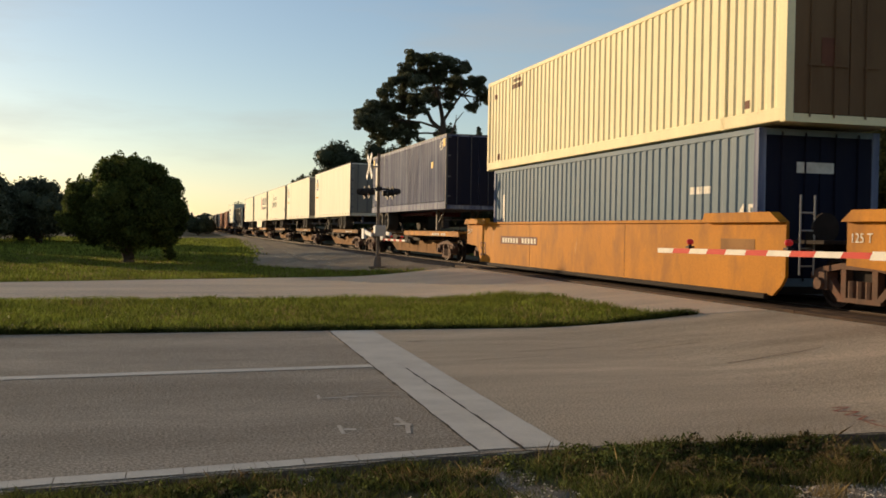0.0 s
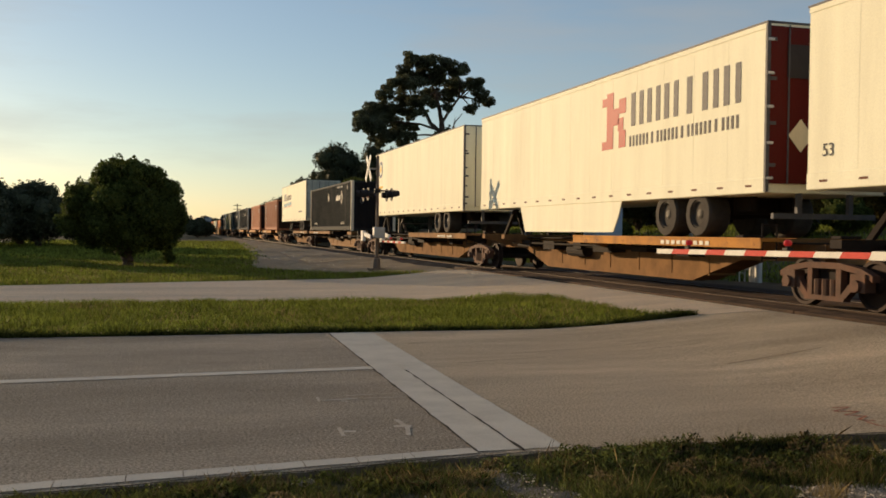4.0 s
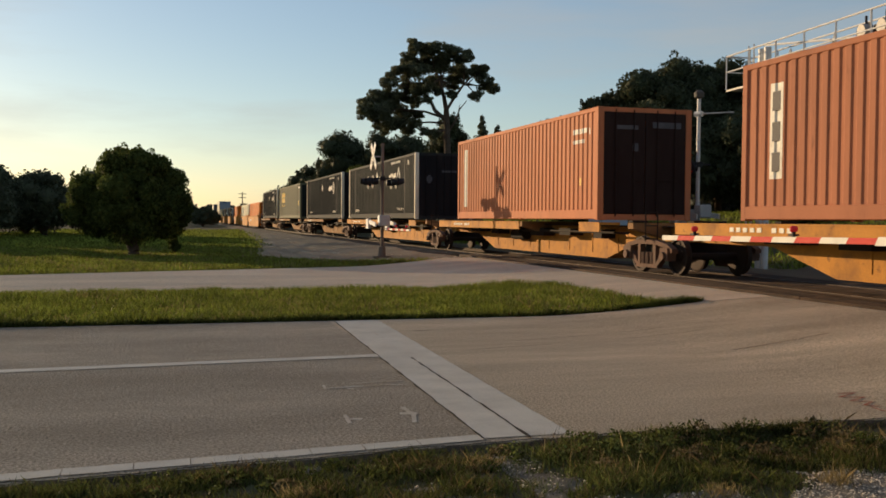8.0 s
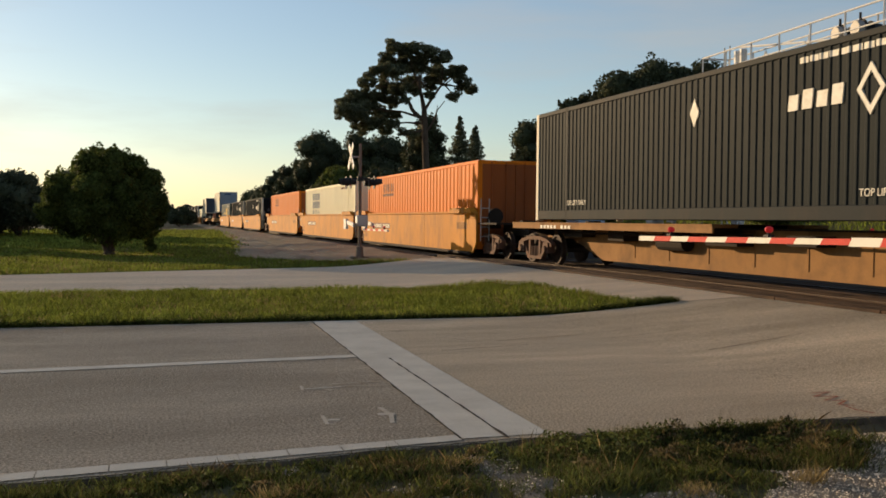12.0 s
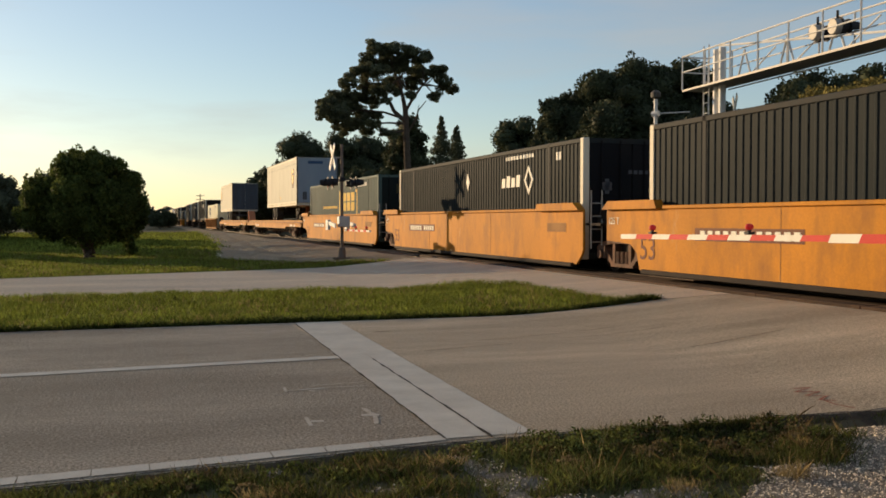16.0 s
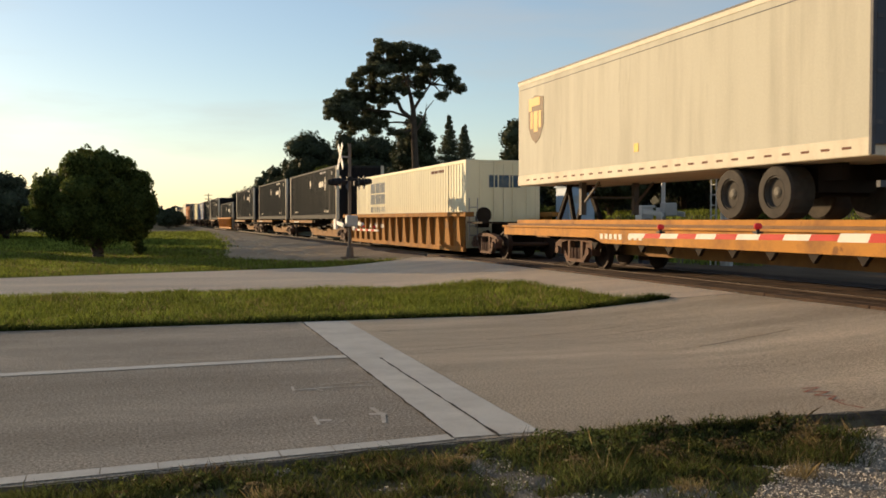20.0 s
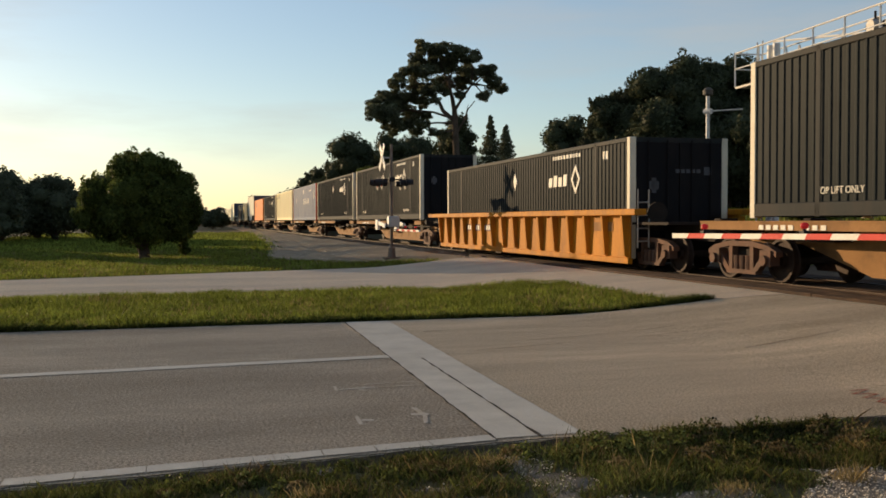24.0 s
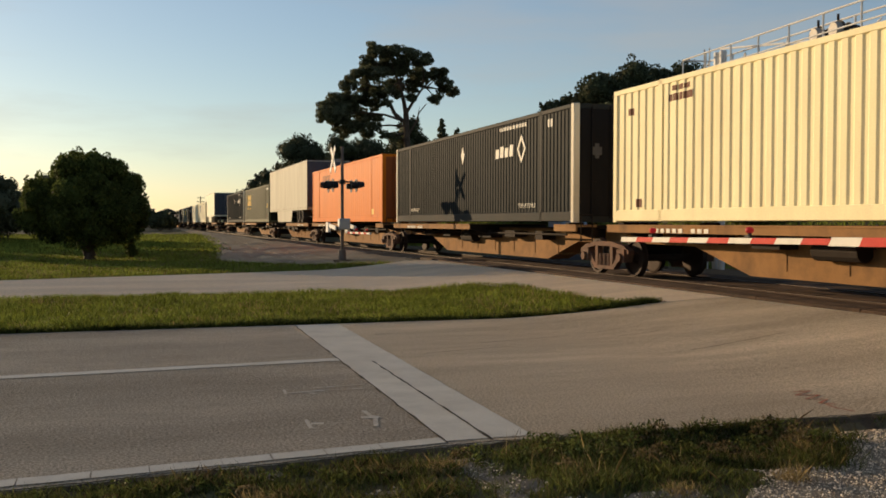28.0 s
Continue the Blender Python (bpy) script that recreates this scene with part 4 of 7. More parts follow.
def rib_outline(y0, y1, pitch, depth):
    """(y, recess) rows of a corrugated wall."""
    out = [(y0, 0.0)]
    n = max(1, round((y1 - y0) / pitch))
    p = (y1 - y0) / n
    for k in range(n):
        y = y0 + k * p
        out += [(y + p * 0.46, 0.0), (y + p * 0.62, 0.75 * depth), (y + p * 0.84, 0.75 * depth), (y + p, 0.0)] if depth > 0.0215 else [(y + p * 0.20, 0.0), (y + p * 0.34, depth), (y + p * 0.86, depth), (y + p, 0.0)]
    return out


def corrugated(y0, y1, z0, z1, pitch, depth, side, lift=0.0):
    bm = bmesh.new()
    prev = None
    for y, d in rib_outline(y0, y1, pitch, depth):
        x = side * (HALF - d + lift)
        row = [bm.verts.new((x, y, z0)), bm.verts.new((x, y, z1))]
        if prev:
            bm.faces.new((prev[0], prev[1], row[1], row[0]))
        prev = row
    return bm


def on_ribs(bm, ribs, y0, y1, z0, z1):
    """Paint that follows the corrugation of the near wall between y0 and y1."""
    def recess(y):
        for (p, d), (q, e) in zip(ribs, ribs[1:]):
            if p <= y <= q:
                return d + (e - d) * (y - p) / max(q - p, 1e-6)
        return 0.0
    ys = [y0] + [y for y, _ in ribs if y0 < y < y1] + [y1]
    prev = None
    for y in ys:
        x = -(HALF - recess(y) + 0.004)
        row = [bm.verts.new((x, y, z0)), bm.verts.new((x, y, z1))]
        if prev:
            bm.faces.new((prev[0], row[0], row[1], prev[1]))
        prev = row


def split_marks(name, rows):
    """Large blocks become parts of their own, small unreadable bars stay together."""
    return [rows] if name in ("number_bars", "small_bars", "slogan_bars", "line_bars", "pale_scuffs") else [[r] for r in rows]


LETTERING = {}


def lettering(text, size, material):
    """Flat letters as a mesh lying in the y-z plane, read from the near side, starting at the origin and running to -y."""
    key = (text, size, material)
    if key not in LETTERING:
        cu = bpy.data.curves.new("lettering", "FONT")
        cu.body, cu.size, cu.extrude = text, size, 0.002
        ob = new("lettering", cu)
        bpy.context.view_layer.update()
        me = bpy.data.meshes.new_from_object(ob)
        bpy.data.objects.remove(ob)
        me.transform(Matrix(((0, 0, -1, 0), (-1, 0, 0, 0), (0, 1, 0, 0), (0, 0, 0, 1))))
        me.materials.clear()
        me.materials.append(M[material])
        LETTERING[key] = me
    return LETTERING[key]


def write(parent, text, y, z, size, material, x=-HALF - 0.006):
    tagged(part("lettering", lettering(text, size, material), None, parent, "stencilled letters", at=pose(x, y, z)), kind="stuff")


def blocks(y0, y1, z0, z1, n, gap=0.14):
    """A row of n plain upright blocks in place of a name."""
    w = (y1 - y0) / n
    return [(y0 + k * w + w * gap / 2, y0 + (k + 1) * w - w * gap / 2, z0, z1) for k in range(n)]


def stems(y0, y1, z0, z1, n):
    """Upright bars in place of the n letters of a name: two narrow ones for each, now and then a single one."""
    out = []
    w = (y1 - y0) / n
    for k in range(n):
        y = y0 + k * w
        if k % 4 == 2:
            out.append((y + 0.36 * w, y + 0.62 * w, z0, z1))
        else:
            out += [(y + 0.08 * w, y + 0.32 * w, z0, z1), (y + 0.58 * w, y + 0.84 * w, z0, z1)]
    return out


def stacked(y0, y1, z0, z1):
    """Two plain blocks one over the other, in place of a large letter."""
    m = (z0 + z1) / 2
    return [(y0, y1, z0, m - 0.025), (y0, y1, m + 0.025, z1)]


def container(L, H, wall, label, posts=None, rails=None, door=None, pitch=0.30, depth=0.036, marks=(), end_marks=(), texts=(), panel_bars=(), shapes=(), group="containers of the train"):
    """A corrugated container, floor at z = 0, centred, near end at -L/2. marks: (material, rows of y0 y1 z0 z1) with y from the near end."""
    posts, rails, door = posts or wall, rails or wall, door or wall
    c = root("container", label, "container", group)
    h = L / 2
    part("body", boxes((-HALF + 0.06, HALF - 0.06, -h + 0.06, h - 0.06, 0.05, H - 0.03)), wall, c)
    ribs = rib_outline(-h + 0.15, h - 0.15, pitch, depth)
    for s in (-1, 1):
        part("side_panel", corrugated(-h + 0.15, h - 0.15, 0.26, H - 0.10, pitch, depth, s), wall, c)
        part("bottom_rail", rbox(s * HALF - 0.03, s * HALF + 0.03, -h + 0.12, h - 0.12, 0.03, 0.27, 0.012) if s > 0 else rbox(-HALF - 0.012, -HALF + 0.05, -h + 0.12, h - 0.12, 0.03, 0.27, 0.012), rails, c)
        part("top_rail", rbox(s * HALF - 0.045, s * HALF + 0.012 if s > 0 else -HALF + 0.045, -h + 0.12, h - 0.12, H - 0.11, H, 0.012) if s > 0 else rbox(-HALF - 0.012, -HALF + 0.045, -h + 0.12, h - 0.12, H - 0.11, H, 0.012), rails, c)
        for e in (-1, 1):
            y0, y1 = (-h, -h + 0.16) if e < 0 else (h - 0.16, h)
            x0, x1 = (-HALF - 0.015, -HALF + 0.15) if s < 0 else (HALF - 0.15, HALF + 0.015)
            part("corner_post", rbox(x0, x1, y0, y1, 0.0, H, 0.012), posts, c)
        if L > 15:
            for e in (-1, 1):
                y = e * 6.096
                x0, x1 = (-HALF - 0.012, -HALF + 0.06) if s < 0 else (HALF - 0.06, HALF + 0.012)
                part("lift_post", rbox(x0, x1, y - 0.07, y + 0.07, 0.02, H + 0.01, 0.01), rails, c)
    # near end: two doors with locking bars
    for s in (-1, 1):
        x0, x1 = (-HALF + 0.15, -0.01) if s < 0 else (0.01, HALF - 0.15)
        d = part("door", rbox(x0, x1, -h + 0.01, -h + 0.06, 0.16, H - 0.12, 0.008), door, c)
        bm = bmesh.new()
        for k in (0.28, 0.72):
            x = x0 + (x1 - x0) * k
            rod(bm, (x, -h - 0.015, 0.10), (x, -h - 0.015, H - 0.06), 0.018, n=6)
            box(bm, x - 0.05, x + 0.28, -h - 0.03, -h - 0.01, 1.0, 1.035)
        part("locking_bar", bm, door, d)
    part("door_header", boxes((-HALF + 0.15, HALF - 0.15, -h + 0.005, -h + 0.12, H - 0.12, H - 0.005)), rails, c)
    part("door_sill", boxes((-HALF + 0.15, HALF - 0.15, -h + 0.005, -h + 0.12, 0.005, 0.15)), rails, c)
    part("front_wall", rbox(-HALF + 0.15, HALF - 0.15, h - 0.07, h - 0.02, 0.02, H - 0.01, 0.01), wall, c)
    for name, material, rows in marks:
        for group_rows in split_marks(name, rows):
            bm = bmesh.new()
            for y0, y1, z0, z1 in group_rows:
                on_ribs(bm, ribs, -h + y0, -h + y1, z0, z1)
            tagged(part(name, bm, material, c), kind="" if len(group_rows) == 1 else "stuff")
    for name, material, rows in end_marks:
        bm = bmesh.new()
        for x0, x1, z0, z1 in rows:
            box(bm, x0, x1, -h - 0.001, -h + 0.008, z0, z1)
        tagged(part(name, bm, material, c), kind="stuff")
    for name, material, outline in shapes:
        bm = bmesh.new()
        prism(bm, [(-h + y, z) for y, z in outline], "x", -HALF - 0.006, -HALF + 0.03)
        part(name, bm, material, c)
    if panel_bars:
        bm = bmesh.new()
        for y0, y1, z0, z1 in panel_bars:
            box(bm, -HALF - 0.008, -HALF + 0.02, -h + y0, -h + y1, z0, z1)
        tagged(part("panel_bars", bm, "mark_dark", c), kind="stuff")
    for text, y, z, size, material in texts:
        write(c, text, -h + y, z, size, material)
    return c


def trailer(L, wall, label, top=2.95, floor=2.10, deck=1.17, door=None, marks=(), dashes="mark_brown", wheels_far=False, ribs=None, skirt=False, shapes=(), texts=(), rail_mat=None, nose=False, placard="", hinges="", axle=3.05, seams=True, dash=0.95):
    """A road trailer standing on a car: floor height and deck height over the rail; its own origin on the rail head."""
    t = root("trailer", label, "trailer", "trailers of the train")
    h, f = L / 2, floor
    z1 = f + top
    bm = rbox(-HALF + (0.05 if ribs else 0), HALF, -h, h, f + 0.02, z1, 0.03)
    part("body", bm, wall, t)
    if ribs:
        for s in (-1, 1):
            part("side_panel", corrugated(-h + 0.1, h - 0.1, f + 0.2, z1 - 0.08, 0.15, 0.022, s), wall, t)
    part("bottom_rail", rbox(-HALF - 0.015, HALF + 0.015, -h + 0.01, h - 0.01, f - 0.12, f + 0.16, 0.015), rail_mat or wall, t)
    part("top_rail", boxes((-HALF - 0.012, -HALF + 0.03, -h + 0.02, h - 0.02, z1 - 0.12, z1 - 0.02), (HALF - 0.03, HALF + 0.012, -h + 0.02, h - 0.02, z1 - 0.12, z1 - 0.02)), rail_mat or wall, t)
    if seams and not ribs:
        bm = bmesh.new()
        n = round(L / 1.22)
        for k in range(1, n):
            y = -h + L * k / n
            box(bm, -HALF - 0.002, -HALF, y - 0.005, y + 0.005, f + 0.16, z1 - 0.12)
        part("panel_seam", bm, wall, t)
    if dashes:
        bm = bmesh.new()
        y = -h + 0.4
        while y < h - 0.4:
            box(bm, -HALF - 0.019, -HALF - 0.015, y, y + 0.20, f + 0.0, f + 0.04)
            y += dash
        tagged(part("reflector_dashes", bm, dashes, t, "row of small dark dashes"), kind="stuff")
    part("roof_lip", boxes((-HALF - 0.014, HALF + 0.014, -h - 0.014, h + 0.014, z1 - 0.028, z1 + 0.012)), "mark_grey", t, "dark roof edge")
    for s in (-1, 1):
        part("corner_edge", boxes((s * HALF - 0.035, s * HALF + 0.035, -h - 0.045, -h + 0.012, f - 0.1, z1 - 0.03)), "mark_grey", t)
    if nose:
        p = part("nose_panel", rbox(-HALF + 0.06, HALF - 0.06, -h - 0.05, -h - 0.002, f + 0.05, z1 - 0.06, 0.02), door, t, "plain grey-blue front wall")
        part("hatch", rbox(-0.95, -0.68, -h - 0.062, -h - 0.051, f + 0.25, f + 0.75, 0.004), "mark_grey", p)
        part("hose_panel", rbox(0.55, 0.95, -h - 0.075, -h - 0.051, f + 0.3, f + 0.85, 0.006), "mark_dark", p)
        part("number_bar", boxes((-0.6, 0.35, -h - 0.058, -h - 0.051, z1 - 0.42, z1 - 0.24)), "mark_blue", p)
    for s in () if nose else (-1, 1):
        x0, x1 = (-HALF + 0.04, -0.01) if s < 0 else (0.01, HALF - 0.04)
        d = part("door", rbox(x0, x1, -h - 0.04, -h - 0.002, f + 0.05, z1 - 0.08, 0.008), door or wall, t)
        bm = bmesh.new()
        for k in (0.3, 0.75):
            x = x0 + (x1 - x0) * k
            rod(bm, (x, -h - 0.06, f + 0.04), (x, -h - 0.06, z1 - 0.06), 0.017, n=6)
        for z in (0.35, 1.1, 1.9, 2.6):
            box(bm, (x0 if s < 0 else x1 - 0.12), (x0 + 0.12 if s < 0 else x1), -h - 0.055, -h - 0.035, f + z, f + z + 0.06)
        part("locking_bar", bm, "mark_grey", d)
        if placard and s < 0:
            bm = bmesh.new()
            prism(bm, [(-0.62, f + 0.62), (-0.36, f + 0.92), (-0.62, f + 1.22), (-0.88, f + 0.92)], "y", -h - 0.066, -h - 0.062)
            part("placard", bm, placard, d, "diamond-shaped hazard placard")
            part("notice_panel", boxes((-0.92, -0.40, -h - 0.066, -h - 0.062, f + 1.95, f + 2.55)), "mark_dark", d)
    if hinges:
        for z in (0.12, 0.75, 1.40, 2.0, 2.6):
            part("hinge", rbox(-HALF - 0.02, -HALF + 0.11, -h - 0.062, -h + 0.02, f + z, f + z + 0.05, 0.008), hinges, t, "pale steel door hinge")
    # wheels on their bogie
    yb = (h - axle) if wheels_far else (-h + axle)
    zc = deck + 0.47
    for y in (yb - 0.645, yb + 0.645):
        for s in (-1, 1):
            bm = bmesh.new()
            lathe(bm, [(s * 0.72, 0.29), (s * 0.72, 0.43), (s * 0.76, 0.47), (s * 1.17, 0.47), (s * 1.22, 0.44), (s * 1.23, 0.29), (s * 1.15, 0.27)], "x", (0, y, zc), 22)
            w = part("wheel", bm, "tyre", t)
            bm = bmesh.new()
            lathe(bm, [(s * 1.08, 0.29), (s * 1.20, 0.285), (s * 1.215, 0.26), (s * 1.08, 0.22), (s * 1.07, 0.12), (s * 1.16, 0.10), (s * 1.18, 0.05)], "x", (0, y, zc), 18)
            part("rim", bm, "rim", w)
        bm = bmesh.new()
        rod(bm, (-0.75, y, zc), (0.75, y, zc), 0.07)
        part("axle", bm, "under", t)
    part("bogie_frame", boxes((-0.55, -0.40, yb - 1.5, yb + 1.5, f - 0.40, f - 0.10), (0.40, 0.55, yb - 1.5, yb + 1.5, f - 0.40, f - 0.10), (-0.6, 0.6, yb - 1.0, yb - 0.9, zc, f - 0.1), (-0.6, 0.6, yb + 0.9, yb + 1.0, zc, f - 0.1)), "under", t)
    # landing gear and bumper
    yl = (-h + 3.0) if wheels_far else (h - 3.0)
    bm = bmesh.new()
    for x in (-0.75, 0.75):
        box(bm, x - 0.07, x + 0.07, yl - 0.07, yl + 0.07, f - 0.95 if floor > 2.0 else f - 0.6, f - 0.1)
        bar(bm, (x, yl, f - 0.7), (x, yl - 0.9, f - 0.15), 0.05, 0.05)
    bar(bm, (-0.75, yl, f - 0.5), (0.75, yl, f - 0.5), 0.05, 0.05)
    part("landing_gear", bm, "galv_dark", t)
    if not wheels_far:
        part("bumper", boxes((-1.1, 1.1, -h + 0.02, -h + 0.10, f - 0.58, f - 0.48), (-0.6, -0.5, -h + 0.02, -h + 0.10, f - 0.5, f - 0.1), (0.5, 0.6, -h + 0.02, -h + 0.10, f - 0.5, f - 0.1)), "mark_grey", t)
    if skirt:
        bm = bmesh.new()
        prism(bm, [(yb + 2.6, f - 0.12), (yb + 2.75, f - 0.45), (yb + 3.05, f - 0.85), (h - 4.2, f - 0.85), (h - 3.8, f - 0.12)], "x", -HALF, -HALF + 0.03)
        part("side_skirt", bm, wall, t, "pale aerodynamic side skirt")
    for name, material, rows in marks:
        for group_rows in split_marks(name, rows):
            bm = bmesh.new()
            for y0, y1, za, zb in group_rows:
                box(bm, -HALF - (0.013 if name == "shield_bar" else 0.008), -HALF - 0.0005, -h + y0, -h + y1, f + za, f + zb)
            tagged(part(name, bm, material, t), kind="" if len(group_rows) == 1 else "stuff")
    for name, material, outlines in shapes:
        for group_rows in [outlines] if "ring" in name else [[o] for o in outlines]:
            bm = bmesh.new()
            for o in group_rows:
                prism(bm, [(-h + y, f + z) for y, z in o], "x", -HALF - 0.009, -HALF - 0.001)
            if "ring" in name:
                bmesh.ops.remove_doubles(bm, verts=bm.verts[:], dist=0.001)
            part(name, bm, material, t)
    for text, y, z, size, material in texts:
        write(t, text, -h + y, f + z, size, material, -HALF - 0.01)
    return t


def ring(cy, cz, r, k=0.6, n=14):
    """A ring cut into wedge outlines."""
    out = []
    for i in range(n):
        a, b = 2 * math.pi * i / n, 2 * math.pi * (i + 1) / n
        out.append([(cy + r * math.cos(a), cz + r * math.sin(a)), (cy + r * math.cos(b), cz + r * math.sin(b)), (cy + k * r * math.cos(b), cz + k * r * math.sin(b)), (cy + k * r * math.cos(a), cz + k * r * math.sin(a))])
    return out


L53, L48, L45, L40 = 16.15, 14.63, 13.72, 12.19
# End badges in dark grey, dimmed along with the shaded doors.
END_DIAMOND = [("end_badge", "mark_grey", [(-0.80, -0.55, 1.65, 1.85), (-0.73, -0.62, 1.57, 1.93)] + [(-0.1 + 0.14 * k, 0.0 + 0.14 * k, 2.05, 2.14) for k in range(5)] + [(0.66, 0.86, 2.0, 2.2)])]


def emblem(cy, cz):
    """Four slanting bars and an open diamond made of four strokes, in place of a name and its badge."""
    out = []
    r, w = (0.30, 0.40), 0.66
    tips = [(cy + r[0], cz), (cy, cz + r[1]), (cy - r[0], cz), (cy, cz - r[1])]
    inner = [(cy + (p - cy) * w, cz + (q - cz) * w) for p, q in tips]
    for k in range(4):
        j = (k + 1) % 4
        out.append(("badge_stroke", "mark_white", [tips[k], tips[j], inner[j], inner[k]]))
    for k in range(4):
        y, z = cy + 0.62 + 0.36 * k, cz - 0.16
        t = 0.26 if k % 2 else 0.32
        out.append(("name_bar", "mark_white", [(y, z), (y + 0.25, z), (y + 0.22, z + t), (y - 0.03, z + t)]))
    return out


def black_box():
    return container(L53, 2.9, "c_black", "charcoal corrugated freight container with pale corner posts and white markings", "post_white", "c_black_rail", "d_black_shaded", pitch=0.215, depth=0.021,
                     shapes=emblem(3.3, 2.02) + [("diamond", "mark_white", [(8.16, 1.86), (8.32, 2.14), (8.16, 2.42), (8.0, 2.14)])],
                     marks=[("number_bars", "mark_white", blocks(3.0, 5.0, 2.62, 2.72, 8) + blocks(1.3, 1.6, 2.45, 2.65, 2))],
                     end_marks=END_DIAMOND, texts=[("TOP LIFT ONLY", 3.5, 0.40, 0.17, "mark_white"), ("TOP LIFT ONLY", 14.2, 0.40, 0.17, "mark_white")])


def cream_box():
    return container(L53, 2.9, "c_cream", "cream corrugated freight container, sunlit and lightly stained", door="d_rust_shaded", pitch=0.30,
                     marks=[("number_bars", "mark_brown", blocks(13.0, 13.9, 2.42, 2.56, 5) + blocks(13.1, 13.8, 2.62, 2.72, 3) + [(15.3, 15.5, 2.3, 2.45)]), ("rust_patch", "mark_brown", [(14.9, 15.15, 0.32, 0.5), (1.1, 1.3, 0.35, 0.5)])],
                     end_marks=[("rust_patch", "mark_brown", [(-0.6, -0.3, 1.0, 1.5)])])


def big_name(material, wall, label, y0, z0, **kw):
    rows = [r for a, b in ((1.80, 2.55), (0.92, 1.66), (0.0, 0.80)) for r in stacked(y0 + a, y0 + b, z0, z0 + 0.92)]
    small = stems(y0, y0 + 2.55, z0 - 0.36, z0 - 0.12, 10)
    return container(L53, 2.9, wall, label, marks=[("name_block", material, rows), ("small_bars", material, small)] + list(kw.pop("more", [])), **kw)


def white_name_box():
    return big_name("mark_steel", "c_white", "off-white corrugated container with steel-blue name blocks", 10.8, 1.62, posts="c_white",
                    more=[("number_bars", "mark_brown", blocks(2.4, 4.0, 2.58, 2.68, 9))], end_marks=[("name_block", "mark_steel", [(-0.5, -0.2, 2.0, 2.4), (-0.15, 0.2, 2.0, 2.4), (0.25, 0.6, 2.0, 2.4)])])


def olive_box():
    return big_name("mark_yellow", "c_olive", "olive-green corrugated container with yellow name blocks", 11.4, 1.45, door="d_green_shaded",
                    more=[("number_bars", "mark_white", blocks(0.4, 1.5, 2.5, 2.65, 6)), ("yellow_label", "mark_yellow", [(0.9, 1.2, 1.1, 1.5)]), ("red_smear", "mark_brown", [(0.5, 1.4, 0.46, 0.54)])])


def green_box():
    rows = [r for a, b in ((6.45, 7.25), (5.57, 6.3), (4.65, 5.42)) for r in stacked(a, b, 1.40, 2.28)]
    rows += [(7.9, 8.05, 1.0, 2.4), (7.7, 7.9, 2.28, 2.4), (4.05, 4.2, 1.0, 2.4), (4.2, 4.4, 2.28, 2.4)]
    return container(L53, 2.9, "c_green", "dark green corrugated container with large yellow name blocks", door="d_green_shaded", marks=[("name_block", "mark_yellow", rows), ("slogan_bars", "mark_yellow", blocks(8.6, 12.4, 1.55, 1.68, 16)), ("number_bars", "mark_white", blocks(2.2, 4.4, 2.5, 2.66, 10))],
                     end_marks=[("name_block", "mark_yellow_shaded", [(-0.5, -0.2, 2.1, 2.5), (-0.15, 0.2, 2.1, 2.5), (0.25, 0.6, 2.1, 2.5)])])


def orange_box(depth=0.036):
    return container(L53, 2.9, "c_orange", "bright orange corrugated container with small dark name bars" if depth > 0.02 else "plain orange smooth-sided container", depth=depth, door="d_orange_shaded", marks=[("name_bar", "mark_brown", stems(11.2, 13.1, 2.16, 2.52, 9) + [(11.3, 13.15, 1.98, 2.09)]), ("label", "mark_yellow", [(1.6, 2.0, 0.35, 0.6)])], pitch=0.42)


def brown_box(tall=False):
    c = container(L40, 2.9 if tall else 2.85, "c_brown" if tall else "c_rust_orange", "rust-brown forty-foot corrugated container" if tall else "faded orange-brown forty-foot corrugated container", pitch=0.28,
                  door="d_brown_shaded", marks=[("white_panel", "mark_white", [(11.1, 11.45, 0.45, 2.5)] if not tall else [(10.95, 11.32, 0.75, 2.45)]), ("number_bars", "mark_white", blocks(0.7, 1.6, 2.25, 2.38, 5) + blocks(0.9, 1.6, 2.0, 2.1, 4) + [(0.5, 0.62, 2.2, 2.35)]), ("label", "mark_yellow", [(1.05, 1.15, 0.9, 1.1)])],
                  panel_bars=[(11.02, 11.25, z, z + 0.34) for z in (0.88, 1.42, 1.96)] if tall else (),
                  end_marks=[("number_bars", "mark_grey", [(0.2, 1.0, 2.35, 2.5), (-0.8, -0.2, 2.3, 2.4), (-0.35, -0.2, 1.75, 1.95)])])
    return c


def slate_box():
    return container(L53, 2.9, "c_slate", "faded slate-blue container with red corner posts and white name bars", "c_red", "c_slate", depth=0.022, pitch=0.26,
                     marks=[("name_bar", "mark_white", stems(4.75, 8.35, 1.36, 1.84, 9)), ("number_bars", "mark_white", blocks(0.9, 1.7, 1.75, 2.0, 3, 0.2) + [(8.1, 8.45, 2.3, 2.65)] + blocks(2.8, 4.4, 2.4, 2.5, 8, 0.4)), ("worn_emblem", "mark_white", [(13.4, 13.6, 1.6, 2.15), (13.7, 13.8, 1.8, 2.0)]), ("ink_patch", "mark_blue", [(12.2, 12.5, 0.45, 1.0), (12.9, 13.0, 0.5, 1.2)])],
                     texts=[("53", 1.55, 2.1, 0.42, "mark_white")])


